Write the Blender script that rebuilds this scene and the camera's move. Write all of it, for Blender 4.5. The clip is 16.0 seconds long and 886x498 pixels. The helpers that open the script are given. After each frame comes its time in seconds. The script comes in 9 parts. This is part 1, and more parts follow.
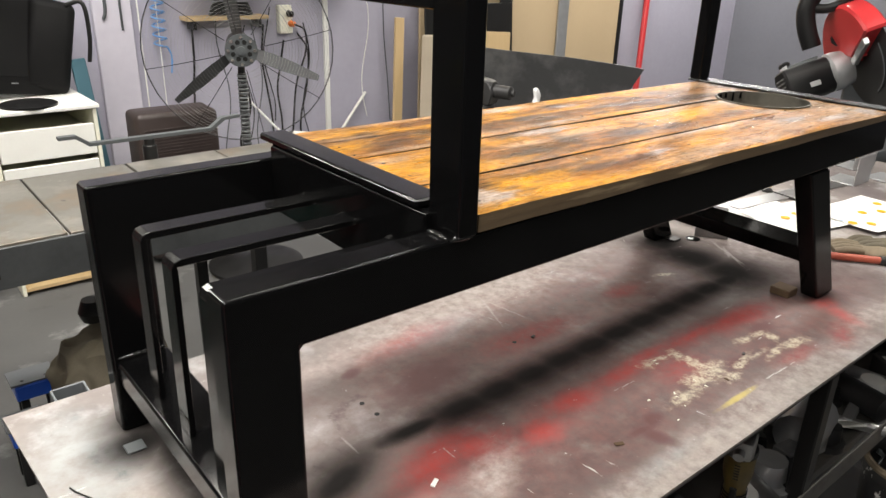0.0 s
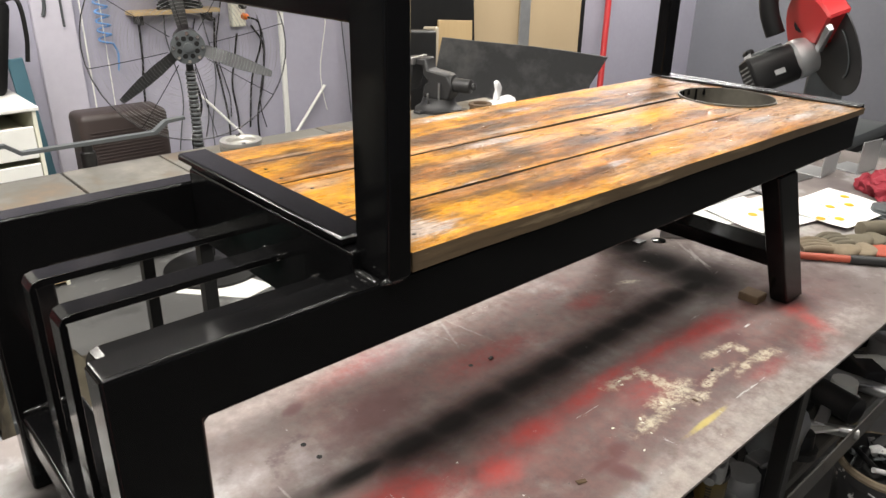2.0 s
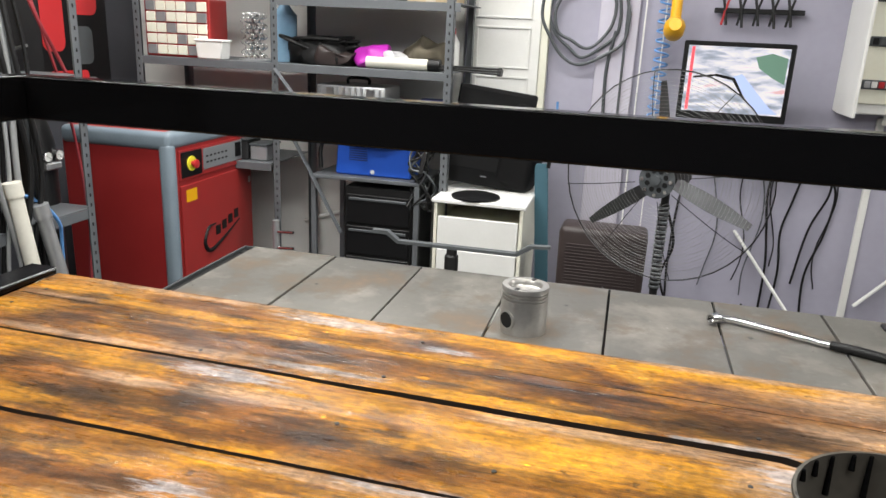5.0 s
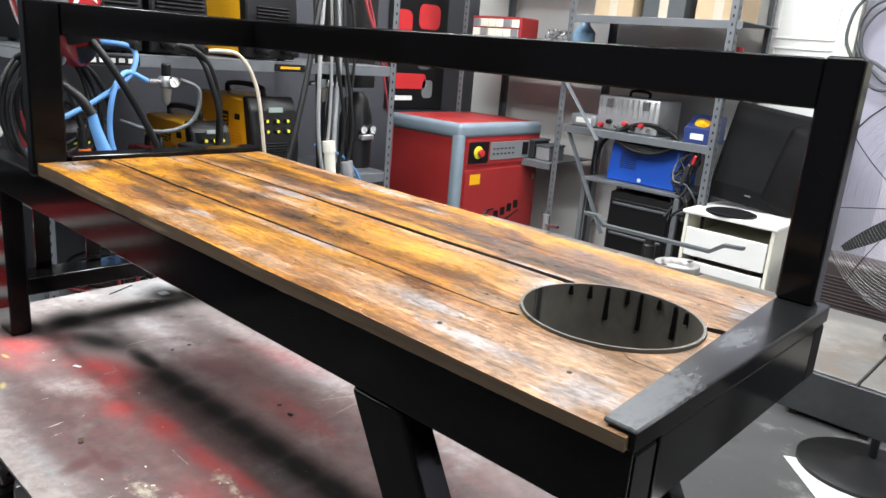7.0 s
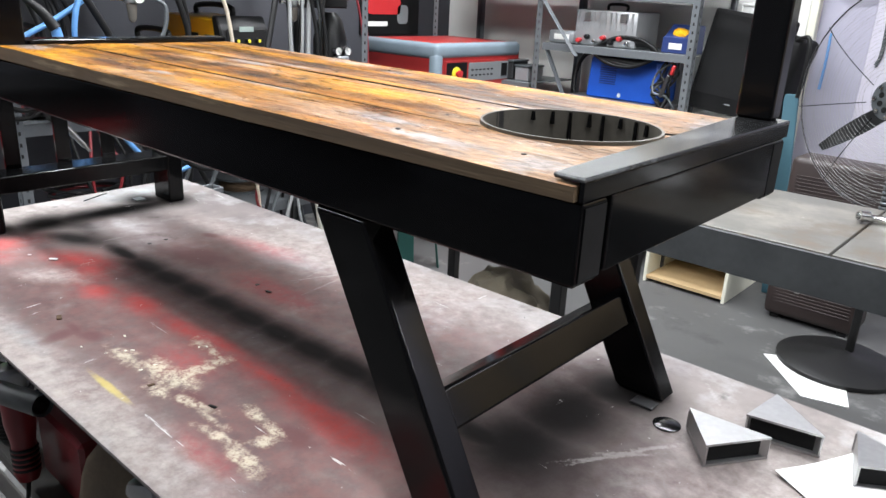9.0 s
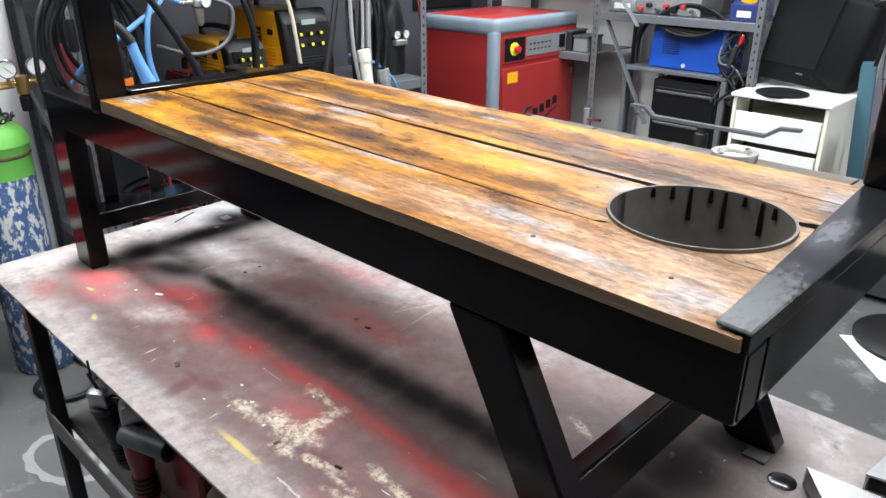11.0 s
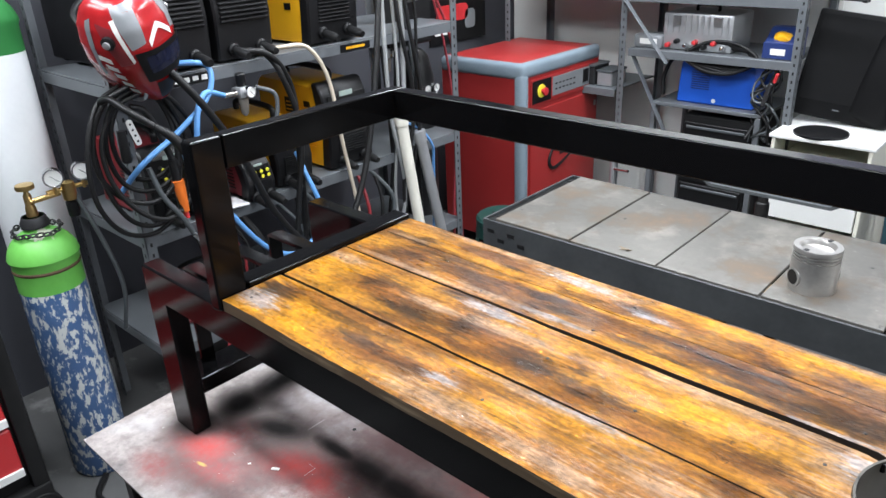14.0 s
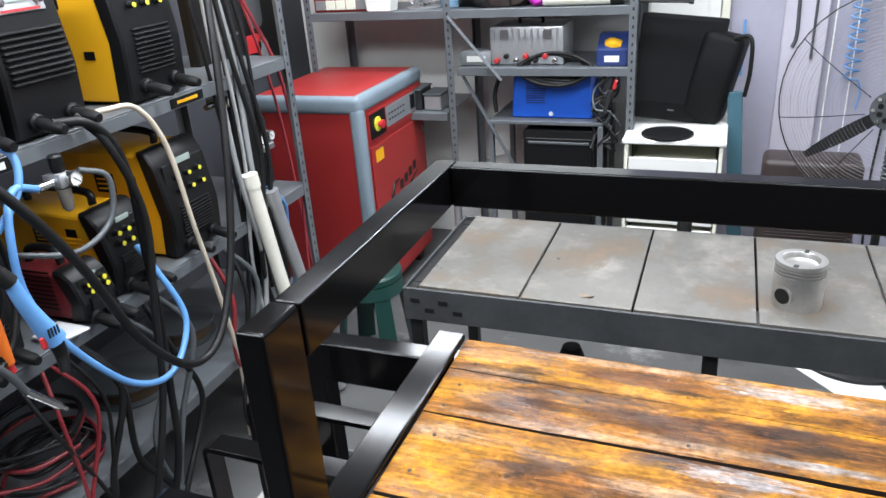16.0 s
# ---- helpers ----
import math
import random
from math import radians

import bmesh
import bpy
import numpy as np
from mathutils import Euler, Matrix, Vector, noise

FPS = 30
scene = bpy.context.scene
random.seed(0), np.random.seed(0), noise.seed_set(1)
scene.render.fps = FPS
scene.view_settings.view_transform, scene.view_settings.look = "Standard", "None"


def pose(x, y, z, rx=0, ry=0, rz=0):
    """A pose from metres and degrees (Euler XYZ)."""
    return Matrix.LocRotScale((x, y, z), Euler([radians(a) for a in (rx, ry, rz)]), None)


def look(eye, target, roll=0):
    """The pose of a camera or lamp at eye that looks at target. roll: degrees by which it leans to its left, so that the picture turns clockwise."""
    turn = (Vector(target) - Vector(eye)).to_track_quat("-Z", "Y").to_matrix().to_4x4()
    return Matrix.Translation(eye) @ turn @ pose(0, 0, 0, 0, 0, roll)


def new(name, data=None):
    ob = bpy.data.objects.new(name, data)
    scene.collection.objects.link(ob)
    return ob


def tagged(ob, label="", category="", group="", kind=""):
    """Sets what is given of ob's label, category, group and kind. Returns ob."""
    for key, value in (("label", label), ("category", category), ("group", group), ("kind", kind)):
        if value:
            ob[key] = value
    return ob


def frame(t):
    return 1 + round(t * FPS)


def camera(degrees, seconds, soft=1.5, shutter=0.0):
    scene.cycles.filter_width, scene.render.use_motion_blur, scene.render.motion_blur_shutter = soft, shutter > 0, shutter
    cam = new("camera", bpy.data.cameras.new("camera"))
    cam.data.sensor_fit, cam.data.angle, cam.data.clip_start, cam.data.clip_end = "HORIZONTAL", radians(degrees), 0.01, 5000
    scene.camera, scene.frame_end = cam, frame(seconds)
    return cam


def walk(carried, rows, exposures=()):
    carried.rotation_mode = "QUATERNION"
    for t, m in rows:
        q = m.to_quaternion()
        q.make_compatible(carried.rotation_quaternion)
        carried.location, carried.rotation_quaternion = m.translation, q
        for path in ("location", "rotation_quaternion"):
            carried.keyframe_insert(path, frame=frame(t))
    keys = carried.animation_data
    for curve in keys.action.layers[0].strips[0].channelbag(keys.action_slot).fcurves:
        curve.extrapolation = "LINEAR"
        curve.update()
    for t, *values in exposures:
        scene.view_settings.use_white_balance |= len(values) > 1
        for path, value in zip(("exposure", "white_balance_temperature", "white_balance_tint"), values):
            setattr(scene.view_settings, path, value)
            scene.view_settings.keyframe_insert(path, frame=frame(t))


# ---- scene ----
cam = camera(62.4, 16.0)
PATH = [
    (0, (-0.534, -0.602, 1.56), (0.653, 0.816, 0.8), 1.7),
    (0.5, (-0.548, -0.585, 1.517), (0.651, 0.764, 0.656), 2.0),
    (1, (-0.58, -0.578, 1.484), (0.659, 0.704, 0.578), 1.8),
    (1.5, (-0.558, -0.565, 1.534), (0.711, 0.706, 0.653), 1.4),
    (2, (-0.427, -0.543, 1.577), (0.808, 0.816, 0.784), 1.0),
    (2.5, (-0.254, -0.549, 1.611), (0.811, 0.991, 0.905), -0.3),
    (3, (-0.071, -0.519, 1.632), (0.807, 1.16, 0.992), -1.8),
    (3.5, (0.166, -0.496, 1.649), (0.815, 1.297, 1.049), -2.1),
    (4, (0.397, -0.523, 1.646), (0.7, 1.361, 1.049), -1.0),
    (4.3, (0.518, -0.515, 1.635), (0.616, 1.392, 1.039), -0.5),
    (4.5, (0.585, -0.489, 1.63), (0.56, 1.42, 1.032), 0.5),
    (5, (0.8, -0.39, 1.635), (0.35, 1.474, 1.067), 2.6),
    (5.2, (0.893, -0.36, 1.62), (0.228, 1.443, 1.07), 3.1),
    (7.3, (1.496, -0.494, 1.513), (0.194, 0.923, 0.969), 4.5),
    (7.5, (1.527, -0.499, 1.498), (0.217, 0.905, 0.936), 4.2),
    (7.7, (1.55, -0.504, 1.486), (0.24, 0.888, 0.899), 3.9),
    (8, (1.563, -0.51, 1.456), (0.262, 0.874, 0.83), 3.9),
    (8.2, (1.561, -0.506, 1.434), (0.274, 0.88, 0.783), 3.6),
    (10.3, (1.402, -0.476, 1.383), (0.225, 0.999, 0.721), 1.9),
    (10.5, (1.402, -0.513, 1.42), (0.214, 0.939, 0.727), 1.2),
    (11, (1.402, -0.523, 1.547), (0.114, 0.791, 0.761), -0.0),
    (11.5, (1.43, -0.552, 1.664), (0.102, 0.686, 0.825), -0.8),
    (12, (1.452, -0.565, 1.748), (0.137, 0.659, 0.868), -0.6),
    (12.5, (1.445, -0.567, 1.81), (0.154, 0.677, 0.923), -0.4),
    (13, (1.367, -0.584, 1.853), (0.098, 0.69, 0.977), -0.7),
    (13.5, (1.227, -0.599, 1.872), (-0.027, 0.704, 1.017), -1.7),
    (14, (1.079, -0.568, 1.872), (-0.166, 0.757, 1.039), -2.5),
    (14.5, (0.89, -0.48, 1.873), (-0.334, 0.883, 1.07), -2.5),
    (15, (0.725, -0.437, 1.878), (-0.439, 0.995, 1.105), -2.8),
    (15.2, (0.656, -0.439, 1.874), (-0.452, 1.039, 1.106), -3.6),
    (15.5, (0.516, -0.46, 1.873), (-0.445, 1.111, 1.091), -4.3),
    (16, (0.355, -0.444, 1.86), (-0.33, 1.247, 1.041), -4.2),
]
walk(cam, [(t, look(eye, target, roll)) for t, eye, target, roll in PATH],
     exposures=[(0.0, 0.0, 7500, 10), (1.5, 0.1, 7500, 10), (2.5, 0.02, 7400, 10), (4.0, -0.2, 7150, 10), (5.2, -0.2, 7000, 10), (7.5, 0.28, 6550, 10), (10.5, 0.34, 6500, 10), (11.5, 0.28, 6450, 10), (12.5, 0.14, 6400, 10), (14.0, 0.05, 6300, 10), (16.0, 0.12, 6300, 10)])

# ---- light ----
world = bpy.data.worlds.new("workshop_world")
scene.world = world
world.use_nodes = True
world.node_tree.nodes["Background"].inputs[0].default_value = (0.75, 0.82, 1.0, 1)
world.node_tree.nodes["Background"].inputs[1].default_value = 0.08

CEIL = 3.0
# x, y and share of the power; unseen, several added only for brightness
TUBES = [(-0.9, 2.2, 1.1), (0.4, 2.3, 1.25), (-0.7, 3.0, 1.3), (3.4, 3.0, 1.0), (5.2, 2.15, 1.0), (5.6, 3.2, 1.6), (6.5, 3.2, 1.6), (4.3, 2.7, 1.0),
         (-1.25, -0.55, 1.2), (-0.5, 0.9, 1.7), (0.9, 1.2, 0.6), (1.9, 1.2, 0.3), (-0.4, -0.3, 1.0), (1.1, -0.15, 0.9), (2.6, -0.5, 1.3), (-1.5, -1.2, 1.0)]
TUBE_POWER = 28.5


# ---- materials ----
def mat(name, base, dark=None, rough=0.5, metal=0.0, scale=8.0, grain=60.0, amount=0.5, bump=0.15, rvar=0.12, stretch=(1, 1, 1), coat=0.0, island=0.0, spec=0.5):
    """A worn surface: blotches and fine grain mix base into dark, with uneven gloss and fine relief."""
    m = bpy.data.materials.new(name)
    m.use_nodes = True
    nt = m.node_tree
    n, l = nt.nodes, nt.links
    b = n["Principled BSDF"]
    dark = dark or tuple(c * 0.6 for c in base)
    tc = n.new("ShaderNodeTexCoord")
    mp = n.new("ShaderNodeMapping")
    mp.inputs["Scale"].default_value = stretch
    l.new(tc.outputs["Object"], mp.inputs["Vector"])
    big = n.new("ShaderNodeTexNoise")
    big.inputs["Scale"].default_value, big.inputs["Detail"].default_value = scale, 5
    l.new(mp.outputs[0], big.inputs["Vector"])
    fine = n.new("ShaderNodeTexNoise")
    fine.inputs["Scale"].default_value, fine.inputs["Detail"].default_value = grain, 4
    l.new(mp.outputs[0], fine.inputs["Vector"])
    mix = n.new("ShaderNodeMath")
    mix.operation = "MULTIPLY_ADD"
    l.new(big.outputs[0], mix.inputs[0])
    mix.inputs[1].default_value = 0.7
    sc = n.new("ShaderNodeMath")
    sc.operation = "MULTIPLY"
    l.new(fine.outputs[0], sc.inputs[0])
    sc.inputs[1].default_value = 0.3
    l.new(sc.outputs[0], mix.inputs[2])
    ramp = n.new("ShaderNodeValToRGB")
    ramp.color_ramp.elements[0].position, ramp.color_ramp.elements[1].position = 0.5 - 0.28, 0.5 + 0.22
    mid = tuple(a + (d - a) * amount for a, d in zip(base, dark))
    ramp.color_ramp.elements[0].color, ramp.color_ramp.elements[1].color = (*mid, 1), (*base, 1)
    l.new(mix.outputs[0], ramp.inputs[0])
    col = ramp.outputs[0]
    if island:
        oi = n.new("ShaderNodeObjectInfo")
        hs = n.new("ShaderNodeHueSaturation")
        mr = n.new("ShaderNodeMapRange")
        mr.inputs[3].default_value, mr.inputs[4].default_value = 1 - island, 1 + island
        l.new(oi.outputs["Random"], mr.inputs[0])
        l.new(mr.outputs[0], hs.inputs["Value"])
        l.new(col, hs.inputs["Color"])
        col = hs.outputs[0]
    l.new(col, b.inputs["Base Color"])
    rr = n.new("ShaderNodeMapRange")
    rr.inputs[3].default_value, rr.inputs[4].default_value = max(0.03, rough - rvar), min(1, rough + rvar)
    l.new(mix.outputs[0], rr.inputs[0])
    l.new(rr.outputs[0], b.inputs["Roughness"])
    b.inputs["Metallic"].default_value = metal
    b.inputs["Coat Weight"].default_value = coat
    b.inputs["Specular IOR Level"].default_value = spec
    b.inputs["Coat Roughness"].default_value = 0.12
    if bump:
        bp = n.new("ShaderNodeBump")
        bp.inputs["Strength"].default_value, bp.inputs["Distance"].default_value = bump, 0.002
        l.new(mix.outputs[0], bp.inputs["Height"])
        l.new(bp.outputs[0], b.inputs["Normal"])
    return m


def glow(name, color, strength):
    m = bpy.data.materials.new(name)
    m.use_nodes = True
    b = m.node_tree.nodes["Principled BSDF"]
    b.inputs["Base Color"].default_value = (*color, 1)
    b.inputs["Emission Color"].default_value, b.inputs["Emission Strength"].default_value = (*color, 1), strength
    return m


def clear(name, color, rough=0.05):
    m = bpy.data.materials.new(name)
    m.use_nodes = True
    b = m.node_tree.nodes["Principled BSDF"]
    b.inputs["Base Color"].default_value = (*color, 1)
    b.inputs["Transmission Weight"].default_value, b.inputs["Roughness"].default_value = 1.0, rough
    return m


def worn(m, color, scale=14.0, low=0.55, high=0.62, rough=0.6, stretch=(1, 1, 1), metal=0.0):
    """Chips of another colour with a ragged edge on top of a material made by mat()."""
    n, l = m.node_tree.nodes, m.node_tree.links
    b = n["Principled BSDF"]
    tc = n.new("ShaderNodeTexCoord")
    mp = n.new("ShaderNodeMapping")
    mp.inputs["Scale"].default_value = stretch
    l.new(tc.outputs["Object"], mp.inputs["Vector"])
    no = n.new("ShaderNodeTexNoise")
    no.inputs["Scale"].default_value, no.inputs["Detail"].default_value, no.inputs["Roughness"].default_value = scale, 8, 0.65
    l.new(mp.outputs[0], no.inputs["Vector"])
    mr = n.new("ShaderNodeMapRange")
    mr.inputs[1].default_value, mr.inputs[2].default_value = low, high
    l.new(no.outputs[0], mr.inputs[0])
    mx = n.new("ShaderNodeMix")
    mx.data_type = "RGBA"
    l.new(mr.outputs[0], mx.inputs[0])
    l.new(b.inputs["Base Color"].links[0].from_socket, mx.inputs[6])
    mx.inputs[7].default_value = (*color, 1)
    l.new(mx.outputs[2], b.inputs["Base Color"])
    return m


M = {}
M["black"] = mat("gloss_black_paint", (0.0025, 0.0025, 0.0028), (0.004, 0.004, 0.004), 0.12, 0, 5, 90, 0.6, 0.025, 0.06, spec=0.18)
M["flatblack"] = mat("dusty_black_paint", (0.006, 0.006, 0.0063), (0.018, 0.018, 0.018), 0.42, 0, 9, 120, 0.6, 0.1, spec=0.35)
M["rubber"] = mat("black_rubber", (0.006, 0.006, 0.0062), (0.013, 0.013, 0.013), 0.45, 0, 12, 150, 0.5, 0.1, spec=0.3)
M["plastic"] = mat("black_plastic", (0.005, 0.005, 0.0055), (0.01, 0.01, 0.0105), 0.4, 0, 10, 200, 0.5, 0.1, spec=0.28)
M["matblack"] = mat("dull_black_casing", (0.004, 0.004, 0.0045), (0.008, 0.008, 0.008), 0.6, 0, 8, 120, 0.6, 0.1, spec=0.14)
M["darkgrey"] = mat("dark_grey_enamel", (0.09, 0.1, 0.105), (0.05, 0.055, 0.06), 0.45, 0.2, 7, 90, 0.6, 0.1)
M["rackgrey"] = mat("grey_rack_enamel", (0.15, 0.162, 0.172), (0.075, 0.082, 0.09), 0.45, 0.2, 7, 90, 0.6, 0.1)
M["steel"] = mat("bare_steel", (0.45, 0.45, 0.45), (0.22, 0.22, 0.22), 0.35, 0.9, 10, 120, 0.7, 0.1)
M["chrome"] = mat("chromed_steel", (0.7, 0.7, 0.7), (0.5, 0.5, 0.5), 0.15, 1.0, 10, 80, 0.5, 0.03, 0.06)
M["galv"] = mat("galvanised_sheet", (0.5, 0.51, 0.52), (0.36, 0.37, 0.38), 0.4, 0.7, 20, 150, 0.7, 0.08)
M["castiron"] = mat("dark_cast_iron", (0.05, 0.05, 0.052), (0.022, 0.022, 0.022), 0.5, 0.6, 16, 140, 0.7, 0.3)
M["brass"] = mat("brass", (0.72, 0.5, 0.2), (0.4, 0.27, 0.1), 0.3, 0.95, 20, 150, 0.6, 0.05)
M["red"] = mat("red_enamel", (0.33, 0.026, 0.025), (0.22, 0.016, 0.016), 0.38, 0, 5, 80, 0.6, 0.05)
M["redplastic"] = mat("red_plastic", (0.5, 0.03, 0.035), (0.38, 0.02, 0.02), 0.35, 0, 6, 100, 0.6, 0.05)
M["maroon"] = mat("maroon_plastic", (0.2, 0.02, 0.025), (0.12, 0.012, 0.015), 0.35, 0, 6, 100, 0.6, 0.05)
M["bluegrey"] = mat("blue_grey_moulding", (0.2, 0.25, 0.29), (0.13, 0.17, 0.2), 0.4, 0, 8, 90, 0.6, 0.05)
M["yellow"] = mat("yellow_enamel", (0.82, 0.42, 0.012), (0.7, 0.34, 0.01), 0.36, 0, 6, 90, 0.6, 0.05)
M["olive"] = mat("dirty_yellow_plastic", (0.15, 0.105, 0.025), (0.04, 0.03, 0.012), 0.45, 0, 9, 90, 0.8, 0.1)
M["blue"] = mat("blue_enamel", (0.015, 0.1, 0.55), (0.01, 0.07, 0.42), 0.36, 0, 6, 90, 0.6, 0.05)
M["navy"] = mat("navy_plastic", (0.02, 0.04, 0.16), (0.015, 0.03, 0.1), 0.4, 0, 6, 90, 0.6, 0.05)
M["hoseblue"] = mat("blue_air_hose", (0.12, 0.3, 0.6), (0.08, 0.22, 0.48), 0.35, 0, 9, 120, 0.5, 0.05)
M["hosegrey"] = mat("light_grey_hose", (0.3, 0.31, 0.31), (0.2, 0.2, 0.2), 0.45, 0, 9, 120, 0.5, 0.05)
M["tan"] = mat("tan_cable", (0.55, 0.48, 0.38), (0.4, 0.34, 0.26), 0.5, 0, 9, 120, 0.5, 0.05)
M["hosered"] = mat("red_gas_hose", (0.3, 0.035, 0.045), (0.2, 0.025, 0.03), 0.45, 0, 9, 120, 0.5, 0.05)
M["white"] = mat("white_enamel", (0.78, 0.78, 0.75), (0.6, 0.6, 0.56), 0.4, 0, 6, 90, 0.4, 0.05)
M["cream"] = mat("ivory_laminate", (0.78, 0.77, 0.66), (0.62, 0.6, 0.46), 0.4, 0, 5, 90, 0.5, 0.05)
M["pvc"] = mat("ivory_plastic_pipe", (0.7, 0.68, 0.6), (0.5, 0.48, 0.4), 0.4, 0, 7, 90, 0.6, 0.05)
M["green"] = mat("dark_green_plastic", (0.012, 0.05, 0.042), (0.008, 0.032, 0.027), 0.35, 0, 7, 90, 0.5, 0.05)
M["teal"] = mat("teal_board", (0.05, 0.13, 0.17), (0.03, 0.09, 0.12), 0.6, 0, 7, 90, 0.5, 0.05)
M["cylgreen"] = worn(mat("green_cylinder_paint", (0.16, 0.5, 0.09), (0.08, 0.3, 0.04), 0.45, 0, 6, 60, 0.6, 0.2), (0.5, 0.52, 0.42), 9, 0.64, 0.66)
M["cylblue"] = worn(worn(mat("chipped_blue_cylinder_paint", (0.06, 0.13, 0.28), (0.04, 0.085, 0.21), 0.5, 0, 8, 60, 0.7, 0.3), (0.6, 0.62, 0.6), 48, 0.515, 0.545, stretch=(1, 1, 0.45)), (0.3, 0.27, 0.2), 30, 0.68, 0.7)
M["cylwhite"] = mat("white_cylinder_paint", (0.85, 0.87, 0.88), (0.7, 0.72, 0.74), 0.45, 0, 4, 60, 0.6, 0.1)
M["cylgreen2"] = mat("dark_green_cylinder_paint", (0.04, 0.22, 0.06), (0.03, 0.15, 0.04), 0.4, 0, 6, 60, 0.6, 0.1)
M["visor"] = mat("dark_visor_glass", (0.01, 0.012, 0.03), (0.008, 0.01, 0.02), 0.06, 0, 5, 50, 0.4, 0)
M["card"] = mat("cardboard", (0.5, 0.38, 0.24), (0.4, 0.3, 0.18), 0.85, 0, 3, 90, 0.5, 0.1, stretch=(1, 1, 0.3))
M["pine"] = mat("pine_batten", (0.55, 0.4, 0.22), (0.4, 0.27, 0.13), 0.65, 0, 9, 60, 0.7, 0.2, stretch=(1, 1, 0.1))
M["paper"] = mat("white_paper", (0.8, 0.8, 0.78), (0.7, 0.7, 0.68), 0.8, 0, 8, 90, 0.4, 0.02)
M["brown"] = mat("brown_leatherette", (0.036, 0.024, 0.022), (0.018, 0.012, 0.011), 0.5, 0, 9, 130, 0.7, 0.2)
M["cloth"] = mat("olive_canvas", (0.14, 0.12, 0.085), (0.07, 0.06, 0.045), 0.9, 0, 14, 160, 0.7, 0.4)
M["leather"] = mat("dirty_tan_leather", (0.24, 0.19, 0.13), (0.09, 0.07, 0.05), 0.85, 0, 14, 120, 0.8, 0.4)
M["ragorange"] = mat("faded_red_plastic", (0.42, 0.085, 0.05), (0.25, 0.05, 0.03), 0.5, 0, 12, 120, 0.7, 0.1)
M["orange"] = mat("orange_plastic", (0.7, 0.16, 0.02), (0.5, 0.1, 0.01), 0.4, 0, 8, 90, 0.5, 0.05)
M["magenta"] = mat("magenta_film", (0.5, 0.03, 0.42), (0.35, 0.02, 0.3), 0.4, 0, 14, 90, 0.5, 0.3)
M["wall"] = mat("lavender_wall_paint", (0.4, 0.39, 0.47), (0.3, 0.29, 0.36), 0.75, 0, 1.6, 26, 0.7, 0.25)
M["wallpale"] = mat("pale_lavender_plaster", (0.55, 0.53, 0.6), (0.42, 0.4, 0.48), 0.75, 0, 3, 30, 0.7, 0.3)
M["bluefilm"] = mat("pale_blue_plastic", (0.3, 0.5, 0.68), (0.2, 0.4, 0.6), 0.2, 0, 8, 60, 0.5, 0.1)
M["wallgrey"] = mat("grey_wall_paint", (0.16, 0.165, 0.19), (0.11, 0.115, 0.135), 0.7, 0, 1.6, 26, 0.7, 0.25)
M["wallblack"] = mat("charcoal_wall_paint", (0.05, 0.052, 0.062), (0.03, 0.032, 0.038), 0.75, 0, 1.6, 26, 0.7, 0.25)
M["ceiling"] = mat("dusty_white_ceiling", (0.55, 0.55, 0.55), (0.42, 0.42, 0.42), 0.9, 0, 2, 40, 0.5, 0.1)
M["floor"] = worn(mat("grey_painted_concrete", (0.1, 0.1, 0.098), (0.06, 0.06, 0.06), 0.55, 0, 2.5, 40, 0.8, 0.15), (0.045, 0.045, 0.045), 2.2, 0.58, 0.7)
worn(M["floor"], (0.24, 0.24, 0.235), 3.1, 0.57, 0.68)
worn(M["floor"], (0.26, 0.26, 0.255), 34, 0.68, 0.8)
M["tube"] = glow("led_diffuser", (0.93, 0.96, 1.0), 4.0)


# ---- building blocks ----
def link(name, bm, material, smooth=True):
    me = bpy.data.meshes.new(name)
    bm.to_mesh(me)
    bm.free()
    for mm in (material if isinstance(material, (list, tuple)) else [material]):
        me.materials.append(mm)
    if smooth:
        me.shade_smooth()
        me.set_sharp_from_angle(angle=radians(35))
    return new(name, me)


def part(name, bm, material, parent, label="", smooth=True):
    ob = link(name, bm, material, smooth)
    ob.parent = parent
    if label:
        ob["label"] = label
    return ob


def setting(name, bm, material, label, category, smooth=False):
    return tagged(link(name, bm, material, smooth), label, category, kind="structure")


def thing(name, label, category, m=None, group="", kind=""):
    ob = new(name)
    ob.empty_display_size = 0.05
    ob.matrix_basis = m or Matrix()
    return tagged(ob, label, category, group, kind)


def box(size, at=(0, 0, 0), bevel=0.002, m=None, bm=None, seg=1):
    """A box with its centre at `at`, edges rounded by bevel."""
    bm = bm or bmesh.new()
    b2 = bmesh.new()
    bmesh.ops.create_cube(b2, size=1)
    bmesh.ops.scale(b2, vec=size, verts=b2.verts)
    if bevel > 0:
        bmesh.ops.bevel(b2, geom=b2.edges, offset=min(bevel, min(size) * 0.45), segments=seg, affect="EDGES", profile=0.5)
    bmesh.ops.transform(b2, matrix=Matrix.Translation(at) if m is None else m @ Matrix.Translation(at), verts=b2.verts)
    return join(bm, b2)


def span(a, b, bevel=0.002, bm=None, seg=1):
    """A box between two corners."""
    a, b = Vector(a), Vector(b)
    return box([abs(v) for v in (b - a)], (a + b) / 2, bevel, None, bm, seg)


def join(bm, other):
    me = bpy.data.meshes.new("tmp")
    other.to_mesh(me)
    other.free()
    bm.from_mesh(me)
    bpy.data.meshes.remove(me)
    return bm


def along(a, b):
    """The matrix that lays z from a to b."""
    a, b = Vector(a), Vector(b)
    return Matrix.Translation(a) @ (b - a).to_track_quat("Z", "Y").to_matrix().to_4x4()


